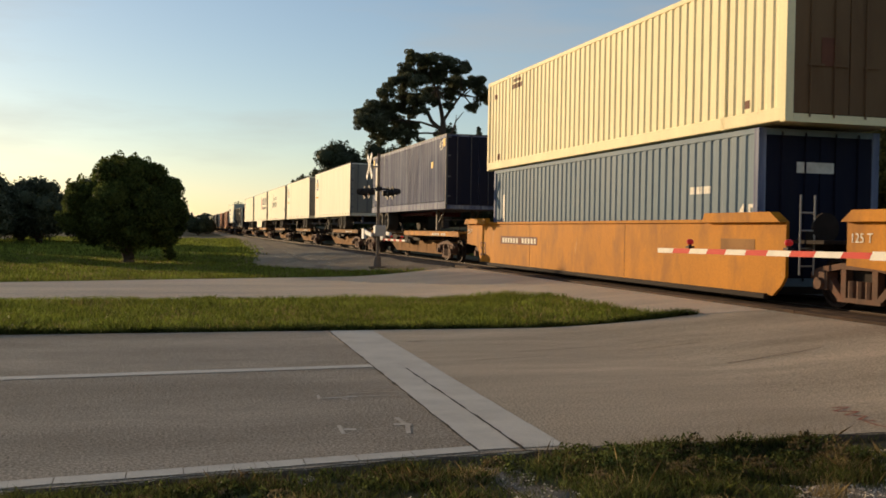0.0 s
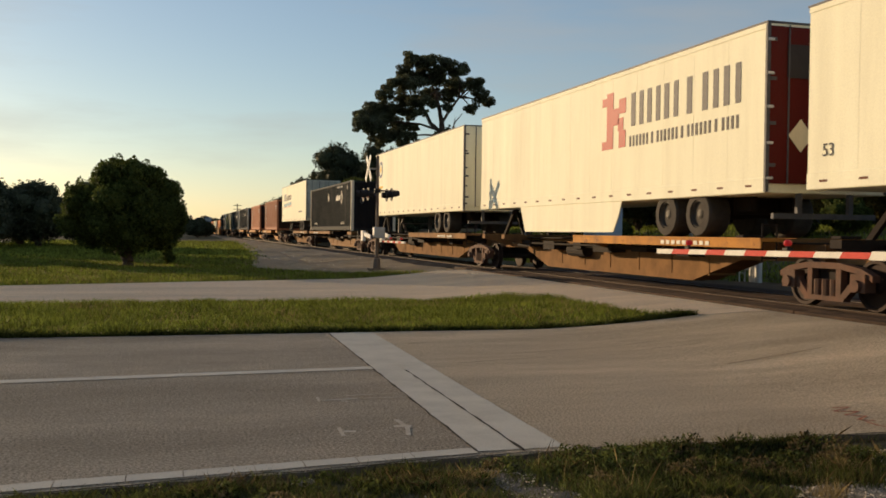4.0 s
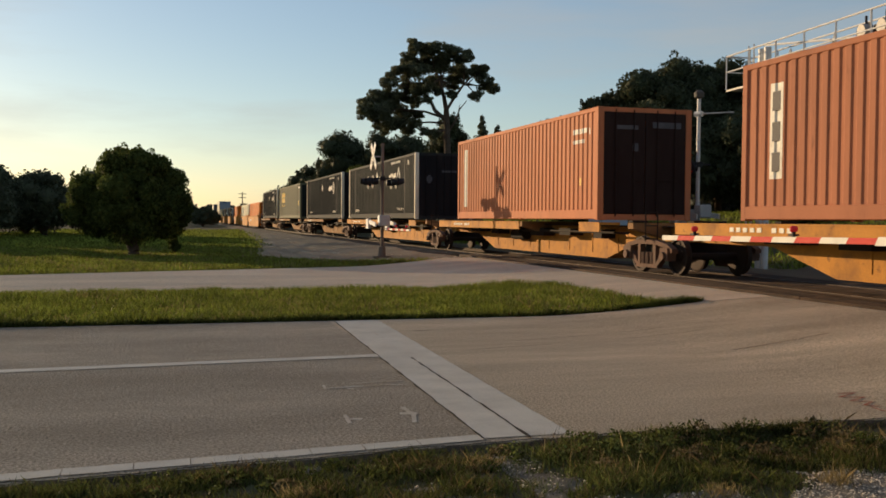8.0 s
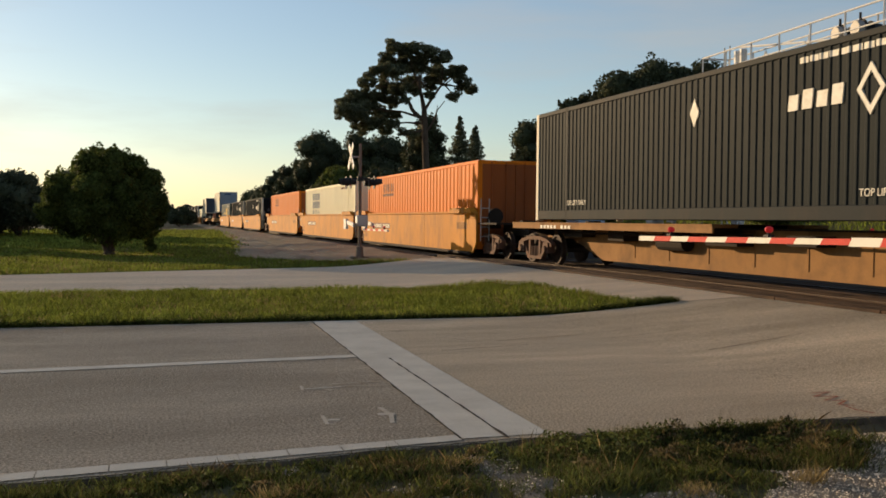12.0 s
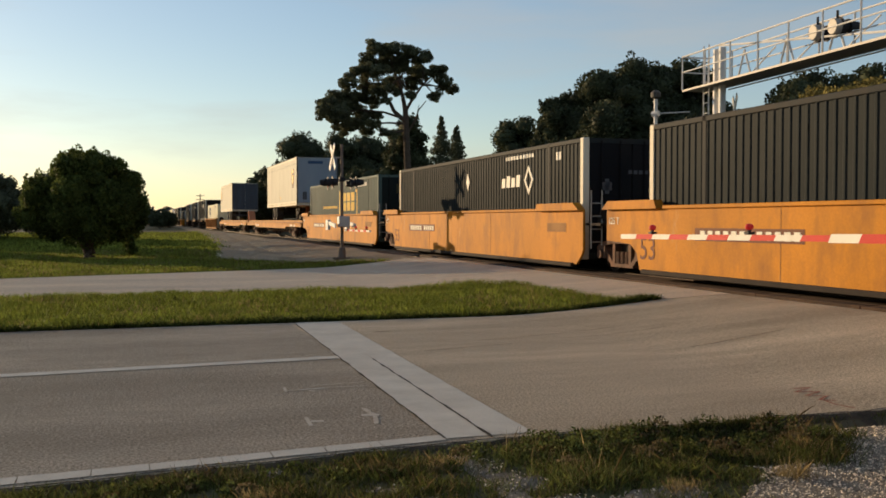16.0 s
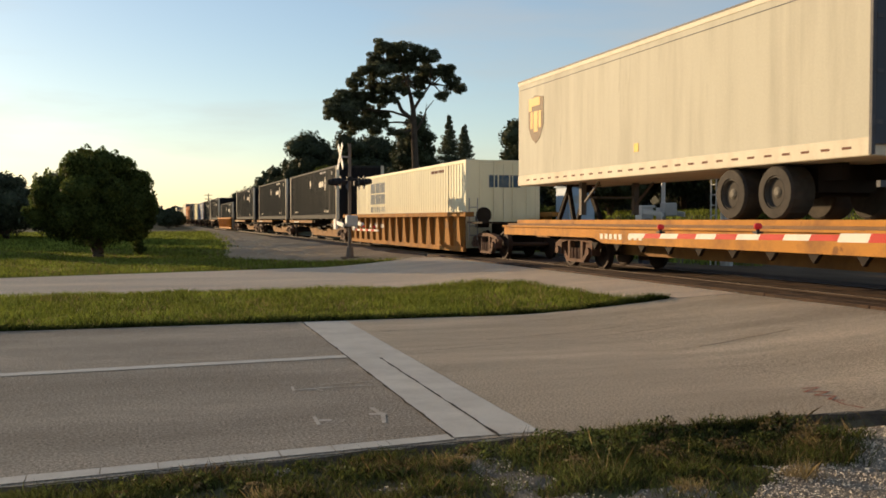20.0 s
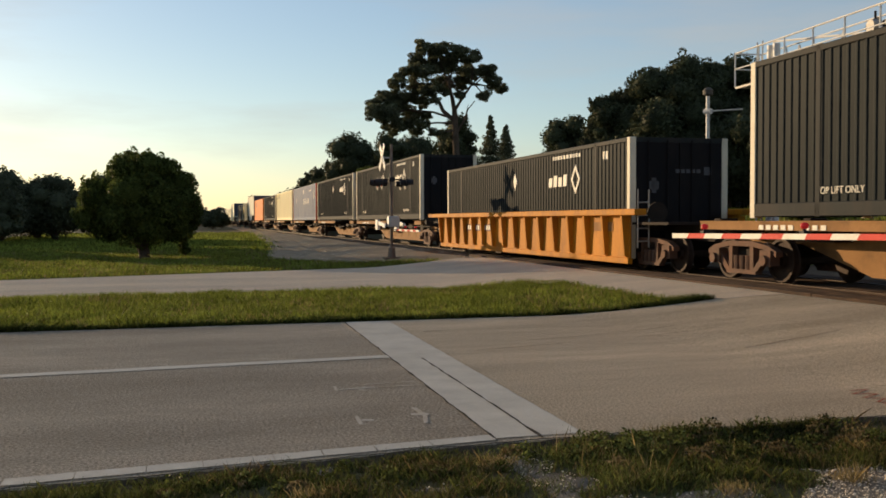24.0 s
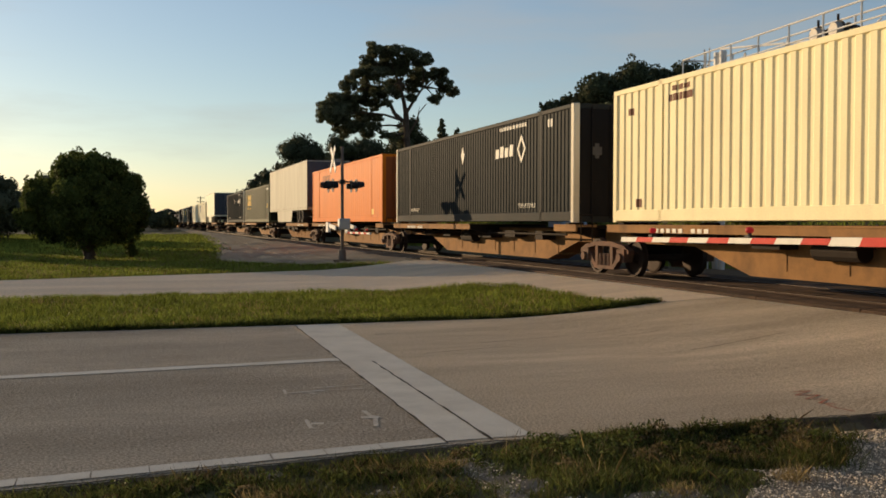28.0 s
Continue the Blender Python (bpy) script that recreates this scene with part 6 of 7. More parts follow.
def cantilever():
    x, y = 16.3, 24.0
    g = gz(x, y)
    c = root("signal_gantry", "galvanised cantilever gantry with railed walkway and round crossing lights", "gantry")
    part("foundation", rbox(x - 0.5, x + 0.5, y - 0.5, y + 0.5, g - 0.4, g + 0.05, 0.04), "shaded_pavement", c, "dark concrete footing")
    for dy in (-0.16, 0.16):
        bm = bmesh.new()
        rod(bm, (x, y + dy, g), (x, y + dy, 6.42), 0.10, n=14)
        part("mast", bm, "galv_pale", c, "galvanised steel mast")
    bm = bmesh.new()
    for dy in (0.42, 0.72):
        rod(bm, (x - 0.1, y + dy, g), (x - 0.1, y + dy, 6.6), 0.025, n=6)
    for k in range(20):
        rod(bm, (x - 0.1, y + 0.42, g + 0.3 + 0.3 * k), (x - 0.1, y + 0.72, g + 0.3 + 0.3 * k), 0.014, n=5)
    part("ladder", bm, "galv_pale", c)
    part("walkway", boxes((x - 0.40, x + 0.40, 9.0, 25.4, 5.36, 5.38), (x - 0.43, x - 0.40, 9.0, 25.4, 5.345, 5.40), (x + 0.40, x + 0.43, 9.0, 25.4, 5.345, 5.40)), "galv", c, "grey grated steel walkway")
    for dx in (-0.43, 0.43):
        bm = bmesh.new()
        rod(bm, (x + dx, 9.0, 6.38), (x + dx, 25.4, 6.38), 0.024, n=6)
        rod(bm, (x + dx, 9.0, 5.92), (x + dx, 25.4, 5.92), 0.020, n=6)
        part("hand_rail", bm, "galv_pale", c)
        for k in range(13):
            yy = 25.4 - 1.35 * k
            bm = bmesh.new()
            rod(bm, (x + dx, yy, 5.40), (x + dx, yy, 6.38), 0.026, n=6)
            part("rail_post", bm, "galv_pale", c)
    part("end_rail", rod(rod(bmesh.new(), (x - 0.43, 25.4, 6.38), (x + 0.43, 25.4, 6.38), 0.024), (x - 0.43, 25.4, 5.92), (x + 0.43, 25.4, 5.92), 0.02), "galv_pale", c)
    bm = bmesh.new()
    for k in range(7):
        yy = 23.2 - 2.0 * k
        rod(bm, (x + 0.1, yy, 5.4), (x + 0.1, yy - 0.35, 6.2), 0.03, n=6)
        rod(bm, (x + 0.1, yy - 0.7, 5.4), (x + 0.1, yy - 0.35, 6.2), 0.03, n=6)
        rod(bm, (x, yy - 0.7, 5.4), (x, yy - 2.0, 6.0), 0.02, n=6)
    rod(bm, (x + 0.30, 24.0, 5.26), (x + 0.30, 9.0, 5.30), 0.02, n=8)
    rod(bm, (x, 24.0, 6.5), (x, 17.0, 5.6), 0.03, n=6)
    part("truss", bm, "galv_pale", c)
    for yy in (19.45, 18.7, 14.2, 13.4):
        flasher(c, x + 0.25, yy, 6.02, 1, "red_lens_off", 0.2)
        bm = bmesh.new()
        lathe(bm, [(0.12, 0.19), (-0.02, 0.19), (-0.045, 0.17), (-0.05, 0.06)], "x", (x - 0.1, yy, 6.02), 20)
        part("light_housing", bm, "galv", c, "grey round light housing seen from behind")
        bm = bmesh.new()
        lathe(bm, [(-0.01, 0.235), (0.02, 0.235)], "x", (x + 0.02, yy, 6.02), 18)
        rod(bm, (x, yy, 6.25), (x, yy, 6.4), 0.03)
        part("light_rim", bm, "black", c)
    crossbuck(c, x + 0.35, y - 0.25, 4.65, 1, 20, 0.38)
    bm = bmesh.new()
    box(bm, x - 0.16, x + 0.16, y + 0.28, y + 0.40, 2.9, 3.5)
    box(bm, x - 0.16, x + 0.16, y + 0.26, y + 0.40, g + 0.4, g + 1.0)
    part("junction_box", bm, "white_box", c)
    bm = bmesh.new()
    rod(bm, (x + 0.3, y - 0.3, 3.0), (x + 0.32, y - 0.3, 3.0), 0.17, n=14)
    part("round_plate", bm, "white_box", c)
    c.matrix_basis = Matrix.Translation((x, y, 0)) @ pose(0, 0, 0, 0, 0, -4.3) @ Matrix.Translation((-x, -y, 0))
    return c


cantilever()


def cabinet(x, y, w, d, top, label, paint_name="white_box"):
    g = gz(x, y) - 0.15
    c = root("signal_cabinet", label, "cabinet")
    part("body", rbox(x - w / 2, x + w / 2, y - d / 2, y + d / 2, g + 0.9, top, 0.02), paint_name, c)
    part("roof", rbox(x - w / 2 - 0.05, x + w / 2 + 0.05, y - d / 2 - 0.05, y + d / 2 + 0.05, top, top + 0.07, 0.02), paint_name, c)
    # Added dark foot: the shade below the cars is put into its colour.
    part("plinth", rbox(x - w / 2 + 0.06, x + w / 2 - 0.06, y - d / 2 + 0.06, y + d / 2 - 0.06, g - 0.3, g + 0.9, 0.02), "mark_grey", c, "added cabinet foot, shade put into its dark colour")
    dd = part("door", rbox(x - w / 2 - 0.025, x - w / 2 - 0.001, y - d / 2 + 0.12, y + d / 2 - 0.12, g + 1.0, top - 0.1, 0.006), paint_name, c)
    part("handle", boxes((x - w / 2 - 0.06, x - w / 2 - 0.025, y - d / 2 + 0.2, y - d / 2 + 0.24, g + 1.3, g + 1.42)), "black", dd)
    bm = bmesh.new()
    for k in range(5):
        box(bm, x - w * 0.3, x + w * 0.3, y - d / 2 - 0.02, y - d / 2 - 0.001, top - 0.6 + 0.06 * k, top - 0.565 + 0.06 * k)
    part("vent_slats", bm, "grey_box", c)
    return c


cabinet(16.6, 34.6, 1.1, 1.2, 2.75, "pale blue-grey steel signal cabinet beyond the track", "cabinet_blue")
cabinet(15.4, 27.1, 0.40, 0.42, 1.88, "small white equipment box by the signal mast")

pole = root("utility_pole", "distant wooden utility pole with a crossarm", "utility pole")
bm = bmesh.new()
rod(bm, (17.4, 232, -0.2), (17.4, 232, 7.6), 0.16, 0.11)
part("post", bm, "bark", pole)
for z in (6.3, 7.2):
    bm = bmesh.new()
    bar(bm, (16.5, 232, z), (18.3, 232, z), 0.12, 0.14)
    part("crossarm", bm, "bark", pole)


# ---- trees ----
def leaves(rng, centres, sizes, per, leaf, flat=0.0):
    """Loose quads scattered through ellipsoids: centres n x 3, sizes n x 3."""
    out_v = []
    for c, r, n in zip(centres, sizes, per):
        d = rng.normal(size=(n, 3))
        d /= np.linalg.norm(d, axis=1)[:, None]
        k = rng.uniform(0.30, 1.0, (n, 1)) ** 0.4
        p = np.asarray(c) + d * k * np.asarray(r)
        a = rng.normal(size=(n, 3))
        a /= np.linalg.norm(a, axis=1)[:, None]
        b = np.cross(a, rng.normal(size=(n, 3)))
        b /= np.linalg.norm(b, axis=1)[:, None] + 1e-9
        if flat:
            a[:, 2] *= 1 - flat
            b[:, 2] *= 1 - flat
        s = leaf * rng.uniform(0.5, 1.25, (n, 1))
        out_v.append(np.stack([p - a * s * 0.5, p + b * s * 0.28, p + a * s * 0.5, p - b * s * 0.28], 1))
    v = np.concatenate(out_v).reshape(-1, 3)
    return v, np.arange(len(v)).reshape(-1, 4)


def limb(bm, pts, r0, r1, n=7):
    for i, (p, q) in enumerate(zip(pts, pts[1:])):
        m = len(pts) - 1
        rod(bm, p, q, r0 + (r1 - r0) * i / m, r0 + (r1 - r0) * (i + 1) / m, n, caps=i in (0, m - 1))


def blobs(rng, centres, sizes, rough=0.16):
    """Closed uneven lumps: the shaded inside of a crown, behind its leaves."""
    rings, turns = 5, 8
    v, f = [], []
    for c, r in zip(centres, sizes):
        base = len(v)
        for i in range(rings + 1):
            lat = math.pi * i / rings
            for j in range(turns):
                lon = 2 * math.pi * j / turns
                d = (math.sin(lat) * math.cos(lon), math.sin(lat) * math.sin(lon), math.cos(lat))
                k = 1 + rng.uniform(-rough, rough) if 0 < i < rings else 1.0
                v.append([c[a] + r[a] * d[a] * k for a in range(3)])
        for i in range(rings):
            for j in range(turns):
                f.append((base + i * turns + j, base + (i + 1) * turns + j, base + (i + 1) * turns + (j + 1) % turns, base + i * turns + (j + 1) % turns))
    return np.array(v), np.array(f)


def shell(rng, centres, sizes, leaf, cover):
    """Leaves standing on the skins of the lumps."""
    out = []
    for c, r in zip(centres, sizes):
        n = max(24, int(cover * 40 * (r[0] / leaf) ** 2))
        d = rng.normal(size=(n, 3))
        d /= np.linalg.norm(d, axis=1)[:, None]
        p = np.asarray(c) + d * rng.uniform(0.78, 1.06, (n, 1)) * np.asarray(r)
        a = rng.normal(size=(n, 3)) + d * 0.5
        a /= np.linalg.norm(a, axis=1)[:, None]
        b = np.cross(a, rng.normal(size=(n, 3)))
        b /= np.linalg.norm(b, axis=1)[:, None] + 1e-9
        s = leaf * rng.uniform(0.55, 1.3, (n, 1))
        out.append(np.stack([p - a * s * 0.5, p + b * s * 0.28, p + a * s * 0.5, p - b * s * 0.28], 1))
    v = np.concatenate(out).reshape(-1, 3)
    return v, np.arange(len(v)).reshape(-1, 4)


def foliage(rng, centres, sizes, leaf, cover, material, core=0.78):
    """A crown mesh: leafy skins over shaded lumps."""
    v, f = shell(rng, centres, sizes, leaf, cover)
    if core:
        v2, f2 = blobs(rng, centres, [tuple(core * q for q in r) for r in sizes])
        f = np.concatenate([f, f2 + len(v)])
        v = np.concatenate([v, v2])
    return soup("crown", v, f, material)


def tree(x, y, height, width, leaf_size, material, label, seed, lumps=34, low=0.12, trunk=0.18, name="tree", cover=1.0, sprigs=30, lump=(0.10, 0.20), group=""):
    """A broad tree: trunk and limbs reaching into many lumps of leaves that fill a rounded, uneven dome."""
    rng = np.random.default_rng(seed)
    g = gz(x, y) - 0.08
    t = root(name, label, "tree", group, at=pose(x, y, g))
    mid = height * (low + (1 - low) * 0.42)
    up, down, half = height - mid, mid - height * low, width / 2
    centres, sizes = [], []
    for k in range(lumps):
        a = 2.399963 * k + rng.uniform(-0.4, 0.4)
        u = 1 - 1.75 * (k + 0.5) / lumps
        w = math.sqrt(max(0.0, 1 - u * u))
        r = width * rng.uniform(*lump)
        reach = rng.uniform(0.76, 1.08)
        hx = max(0.05, half * reach - r)
        hz = max(0.05, (up if u > 0 else down) * reach - r * 0.8)
        centres.append((hx * w * math.cos(a), hx * w * math.sin(a), mid + hz * u))
        sizes.append((r, r, r * rng.uniform(0.7, 0.95)))
    centres.append((0, 0, mid))
    sizes.append((half * 0.66, half * 0.66, up * 0.66))
    cores = len(centres)
    for k in range(sprigs):
        c, r = centres[k % lumps], sizes[k % lumps]
        q = rng.normal(size=3)
        q[2] = abs(q[2]) + 0.3
        q = q / np.linalg.norm(q)
        s = width * rng.uniform(0.018, 0.036)
        centres.append((c[0] + q[0] * r[0] * 1.08, c[1] + q[1] * r[1] * 1.08, c[2] + q[2] * r[2] * 1.08))
        sizes.append((s, s, s * 1.7))
    bm = bmesh.new()
    limb(bm, [(0, 0, -0.3), (0.02 * width, 0, height * low * 0.6), (0, 0.02 * width, height * (low + 0.1))], trunk, trunk * 0.7, 9)
    for c in centres[4:13]:
        limb(bm, [(0, 0, height * low * 0.7), (c[0] * 0.5, c[1] * 0.5, (height * low * 0.7 + c[2]) * 0.5), c], trunk * 0.5, trunk * 0.15, 6)
    part("trunk", bm, "bark", t)
    v, f = shell(rng, centres, sizes, leaf_size, cover)
    v2, f2 = blobs(rng, centres[:cores], [tuple(0.78 * q for q in r) for r in sizes[:cores]])
    part("crown", soup("crown", np.concatenate([v, v2]), np.concatenate([f, f2 + len(v)]), material), None, t)
    return t


def pine(x, y):
    """A tall pine with bare forking limbs and rounded clumps of needles that lean to one side."""
    rng = np.random.default_rng(11)
    t = root("pine_tree", "tall old pine with forked bare limbs and a ragged leaning crown", "tree", at=pose(x, y, gz(x, y) - 0.9, 0, 0, -16))
    # rows of the crown from its top: height, and (offset, radius) of the clumps
    tiers = ((15.85, ((-2.4, 0.8), (-1.2, 1.0), (0.2, 1.0), (1.4, 0.8))), (15.0, ((-3.0, 0.8), (-1.8, 1.0), (-0.3, 1.1), (1.1, 1.0), (2.4, 0.9))),
             (13.95, ((-3.6, 1.0), (-2.2, 1.0), (-0.8, 0.9), (0.7, 0.9), (2.9, 0.8), (3.6, 0.6))), (12.9, ((-4.5, 0.9), (-3.2, 1.0), (-1.9, 0.9), (-0.7, 0.55), (0.5, 0.5), (2.3, 0.6))),
             (12.0, ((-5.4, 1.0), (-4.1, 1.0), (-2.8, 0.8), (-1.6, 0.5))), (11.0, ((-6.2, 1.0), (-4.9, 1.1), (-3.5, 0.9), (-2.3, 0.6))), (10.1, ((-6.4, 0.9), (-5.2, 1.0), (-3.9, 0.9), (-2.7, 0.7))), (9.3, ((-5.8, 0.6), (-4.6, 0.7), (-3.2, 0.6), (-1.6, 0.5))), (8.7, ((-5.0, 0.45), (-1.0, 0.6), (-0.2, 0.5))))
    bm = bmesh.new()
    fork = (0.1, 0, 10.3)
    limb(bm, [(0.5, 0, 0.0), (0.35, 0, 4.0), (0.2, 0, 7.5), (0.15, 0, 9.0), fork], 0.36, 0.25, 10)
    left, mid, right = (-2.0, 0.3, 12.0), (-0.5, -0.2, 13.0), (1.6, 0.2, 12.6)
    side_tip, low_tip, stub = (-3.6, 0.2, 10.4), (-4.4, 0.4, 9.6), (0.15, 0, 8.6)
    limb(bm, [(0.15, 0, 9.4), (-0.9, 0.2, 10.3), (-1.3, 0.2, 11.2), left], 0.20, 0.12)
    limb(bm, [fork, (-0.1, 0, 11.4), mid], 0.22, 0.13)
    limb(bm, [fork, (0.7, 0.1, 11.3), right, (2.4, 0.3, 13.4)], 0.15, 0.06)
    limb(bm, [(0.3, 0, 8.4), (1.0, 0.2, 9.6), (1.25, 0.2, 10.4), (1.9, 0.2, 11.2)], 0.11, 0.03)
    limb(bm, [(1.15, 0.2, 10.1), (1.3, 0.2, 10.9)], 0.05, 0.02)
    limb(bm, [(0.1, 0, 9.6), (-1.8, 0, 10.2), side_tip], 0.13, 0.05)
    limb(bm, [(0.1, 0, 9.2), (-1.4, 0.3, 9.3), (-3.0, 0.4, 9.2), low_tip], 0.10, 0.04)
    centres, sizes = [], []
    for z, row in tiers:
        for u, r in row:
            u, z = u * (1.05 if u < 0 else 1.18), z - 0.25
            d = rng.uniform(-2.4, 2.4)
            base = (low_tip if z < 9.4 else side_tip) if z < 11.2 and u < -2.0 else left if u < -1.7 else right if u > 0.9 else mid if z > 10 else stub
            p, q = base[0], base[2]
            limb(bm, [base, (p + (u - p) * 0.3, d * 0.2, q + (z - q) * 0.12 + rng.uniform(-0.15, 0.15)), (p + (u - p) * 0.65, d * 0.6, q + (z - q) * 0.45 + rng.uniform(-0.25, 0.1)), (u, d, z - 0.2)], 0.09, 0.025, 5)
            for k in range(26):
                q = rng.normal(size=3)
                q *= rng.uniform(0.30, 1.08) / np.linalg.norm(q)
                s = r * rng.uniform(0.22, 0.48)
                centres.append((u + q[0] * r, d + q[1] * r * 1.3, z + q[2] * r * 0.75))
                sizes.append((s, s, s * rng.uniform(0.55, 0.85)))
    part("trunk", bm, "bark", t)
    part("crown", foliage(rng, centres, sizes, 0.15, 0.85, "leaf_pine", 0.5), None, t)


def norfolk(x, y, height, seed):
    """A slim conical pine with whorled branches."""
    rng = np.random.default_rng(seed)
    g = gz(x, y)
    t = root("conifer", "slim dark conical conifer with tiered branches", "tree", "conifers", at=pose(x, y, g))
    bm = bmesh.new()
    rod(bm, (0, 0, -0.2), (0, 0, height), 0.15, 0.03)
    centres, sizes, per_n = [], [], []
    z = height * 0.3
    while z < height:
        for k in range(7):
            r = ((height - z) * 0.31 + 0.10) * rng.uniform(0.72, 1.15)
            a = 2 * math.pi * (k + rng.uniform(-0.3, 0.3)) / 7
            tip = z + rng.uniform(-0.10, 0.28)
            rod(bm, (0, 0, z), (r * math.cos(a), r * math.sin(a), tip), 0.03, 0.01, 5)
            for w, n in ((0.35, 70), (0.72, 80)):
                centres.append((w * r * math.cos(a), w * r * math.sin(a), z + (tip - z) * w + rng.uniform(-0.08, 0.08)))
                sizes.append((0.27 * r + 0.06, 0.27 * r + 0.06, 0.17 + 0.08 * r))
                per_n.append(n)
        z += rng.uniform(0.36, 0.52)
    v, f = leaves(rng, centres, sizes, per_n, 0.18)
    part("trunk", bm, "bark", t)
    part("crown", soup("crown", v, f, "leaf_pine"), None, t)


# the small round tree on the lawn, with a sapling at its foot
tree(-1.3, 41.0, 4.45, 5.1, 0.13, "leaf_bush", "small dense round-headed tree on the lawn", 24, 54, 0.08, 0.26, cover=1.25, sprigs=110, lump=(0.08, 0.15))
tree(0.35, 42.0, 0.85, 0.6, 0.09, "leaf_bush", "small shrub beside the lawn tree", 22, 12, 0.1, 0.03, name="shrub")
pine(23.6, 82.0)
norfolk(31.3, 95.0, 10.2, 1)
norfolk(34.4, 99.2, 9.9, 2)
# wood beyond the track
for k, (x, y, h, w, leaf, m) in enumerate((
        (26.6, 48.0, 8.6, 8.4, 0.20, "leaf_dark"), (30.3, 49.0, 9.2, 7.8, 0.20, "leaf_dark"), (23.6, 50.0, 7.0, 4.8, 0.20, "leaf_dark"), (25.2, 60.0, 6.8, 4.4, 0.22, "leaf_dark"), (28.0, 42.5, 5.6, 6.5, 0.20, "leaf_dark"), (23.8, 45.5, 4.2, 5.0, 0.20, "leaf_dark"),
        (27.8, 32.0, 5.3, 8.0, 0.17, "leaf_olive"), (24.6, 34.0, 3.9, 4.6, 0.17, "leaf_olive"), (31.0, 28.5, 5.6, 7.0, 0.17, "leaf_olive"), (32.6, 38.0, 7.0, 9.5, 0.20, "leaf_dark"),
        (25.7, 89.0, 10.0, 5.6, 0.26, "leaf_dark"), (19.6, 80.0, 5.6, 5.0, 0.26, "leaf_dark"), (27.0, 70.0, 3.8, 7.0, 0.24, "leaf_dark"), (31.0, 84.0, 4.4, 9.0, 0.26, "leaf_dark"), (33.0, 66.0, 4.2, 8.0, 0.24, "leaf_dark"),
        (19.8, 108.0, 11.4, 8.4, 0.28, "leaf_dark"), (16.6, 112.0, 8.0, 5.4, 0.28, "leaf_dark"), (17.0, 124.0, 8.2, 5.6, 0.30, "leaf_dark"), (17.6, 138.0, 7.0, 5.5, 0.30, "leaf_dark"), (19.0, 97.0, 7.4, 5.6, 0.28, "leaf_bush"), (22.8, 101.0, 9.4, 7.0, 0.28, "leaf_dark"), (26.0, 104.0, 9.0, 7.0, 0.28, "leaf_dark"), (28.0, 112.0, 7.0, 8.0, 0.30, "leaf_dark"),
        (18.6, 150.0, 6.4, 5.5, 0.32, "leaf_dark"), (20.5, 168.0, 6.4, 8.0, 0.34, "leaf_dark"), (22.0, 190.0, 6.8, 9.0, 0.36, "leaf_dark"))):
    tree(x, y, h, w, leaf, m, "broad sunlit olive-green tree beyond the track" if m == "leaf_olive" else "dense dark broadleaf tree beyond the track", 40 + k, 46 if y < 60 else 26, 0.06, 0.22, cover=0.75 if y < 60 else 0.5, lump=(0.08, 0.17) if y < 60 else (0.13, 0.24))
for k, (x, y, h, w) in enumerate(((18.9, 44.5, 1.3, 2.2), (20.4, 46.0, 1.7, 2.6), (21.6, 43.5, 1.2, 2.2), (22.2, 30.4, 1.2, 1.8), (23.4, 29.0, 1.5, 2.2))):
    tree(x, y, h, w, 0.13, "leaf_bush", "low leafy green shrub on the bank", 140 + k, 12, 0.03, 0.03, name="shrub", group="shrubs on the bank")
# wood on the far side of the lawn
# Those left of x = -15 are unseen, added to shade lawn and lane.
for k, (x, y, h, w) in enumerate(((-8.6, 77.0, 5.2, 5.6), (-12.5, 78.0, 5.3, 6.5), (-18.6, 76.0, 9.4, 6.5), (-6.2, 84.0, 4.6, 4.6), (-11.2, 67.0, 4.8, 4.5), (-16.2, 76.0, 8.6, 6.0), (-15.2, 69.0, 7.2, 4.6), (-20.0, 66.0, 8.0, 5.0), (-11.0, 86.0, 5.4, 8.0), (-24.0, 82.0, 11.6, 4.6), (-24.5, 91.5, 12.1, 4.4), (-25.0, 101.0, 12.6, 5.0), (-26.0, 113.0, 13.6, 5.6), (-33.0, 76.0, 9.9, 7.0), (-41.0, 88.0, 12.1, 9.0), (-22.0, 72.0, 7.2, 5.0))):
    tree(x, y, h, w, 0.26, "leaf_hedge", "dark rounded tree at the edge of the lawn", 80 + k, 26, 0.03, 0.18, cover=0.5, lump=(0.13, 0.24))

# unseen trees behind the lawn tree, added to shade the far cars, and the low scrub beside the track
for k, (x, y, h, w) in enumerate(((-3.5, 184.0, 10.2, 9.0), (-12.0, 190.0, 11.0, 9.0), (-4.0, 204.0, 10.8, 9.5), (-4.0, 226.0, 11.2, 10.0), (-12.0, 212.0, 11.0, 9.0), (-4.5, 250.0, 11.5, 10.0))):
    tree(x, y, h, w, 0.32, "leaf_hedge", "unseen tree added to shade the far cars of the train", 180 + k, 20, 0.03, 0.2, cover=0.5, lump=(0.13, 0.24))
for k, (x, y, h, w) in enumerate(((6.2, 172.0, 3.5, 5.2), (8.4, 190.0, 3.4, 4.6), (9.2, 214.0, 3.6, 5.0))):
    tree(x, y, h, w, 0.28, "leaf_dark", "low dark scrub beside the railway", 190 + k, 14, 0.03, 0.06, name="shrub", group="scrub beside the railway", cover=0.5)


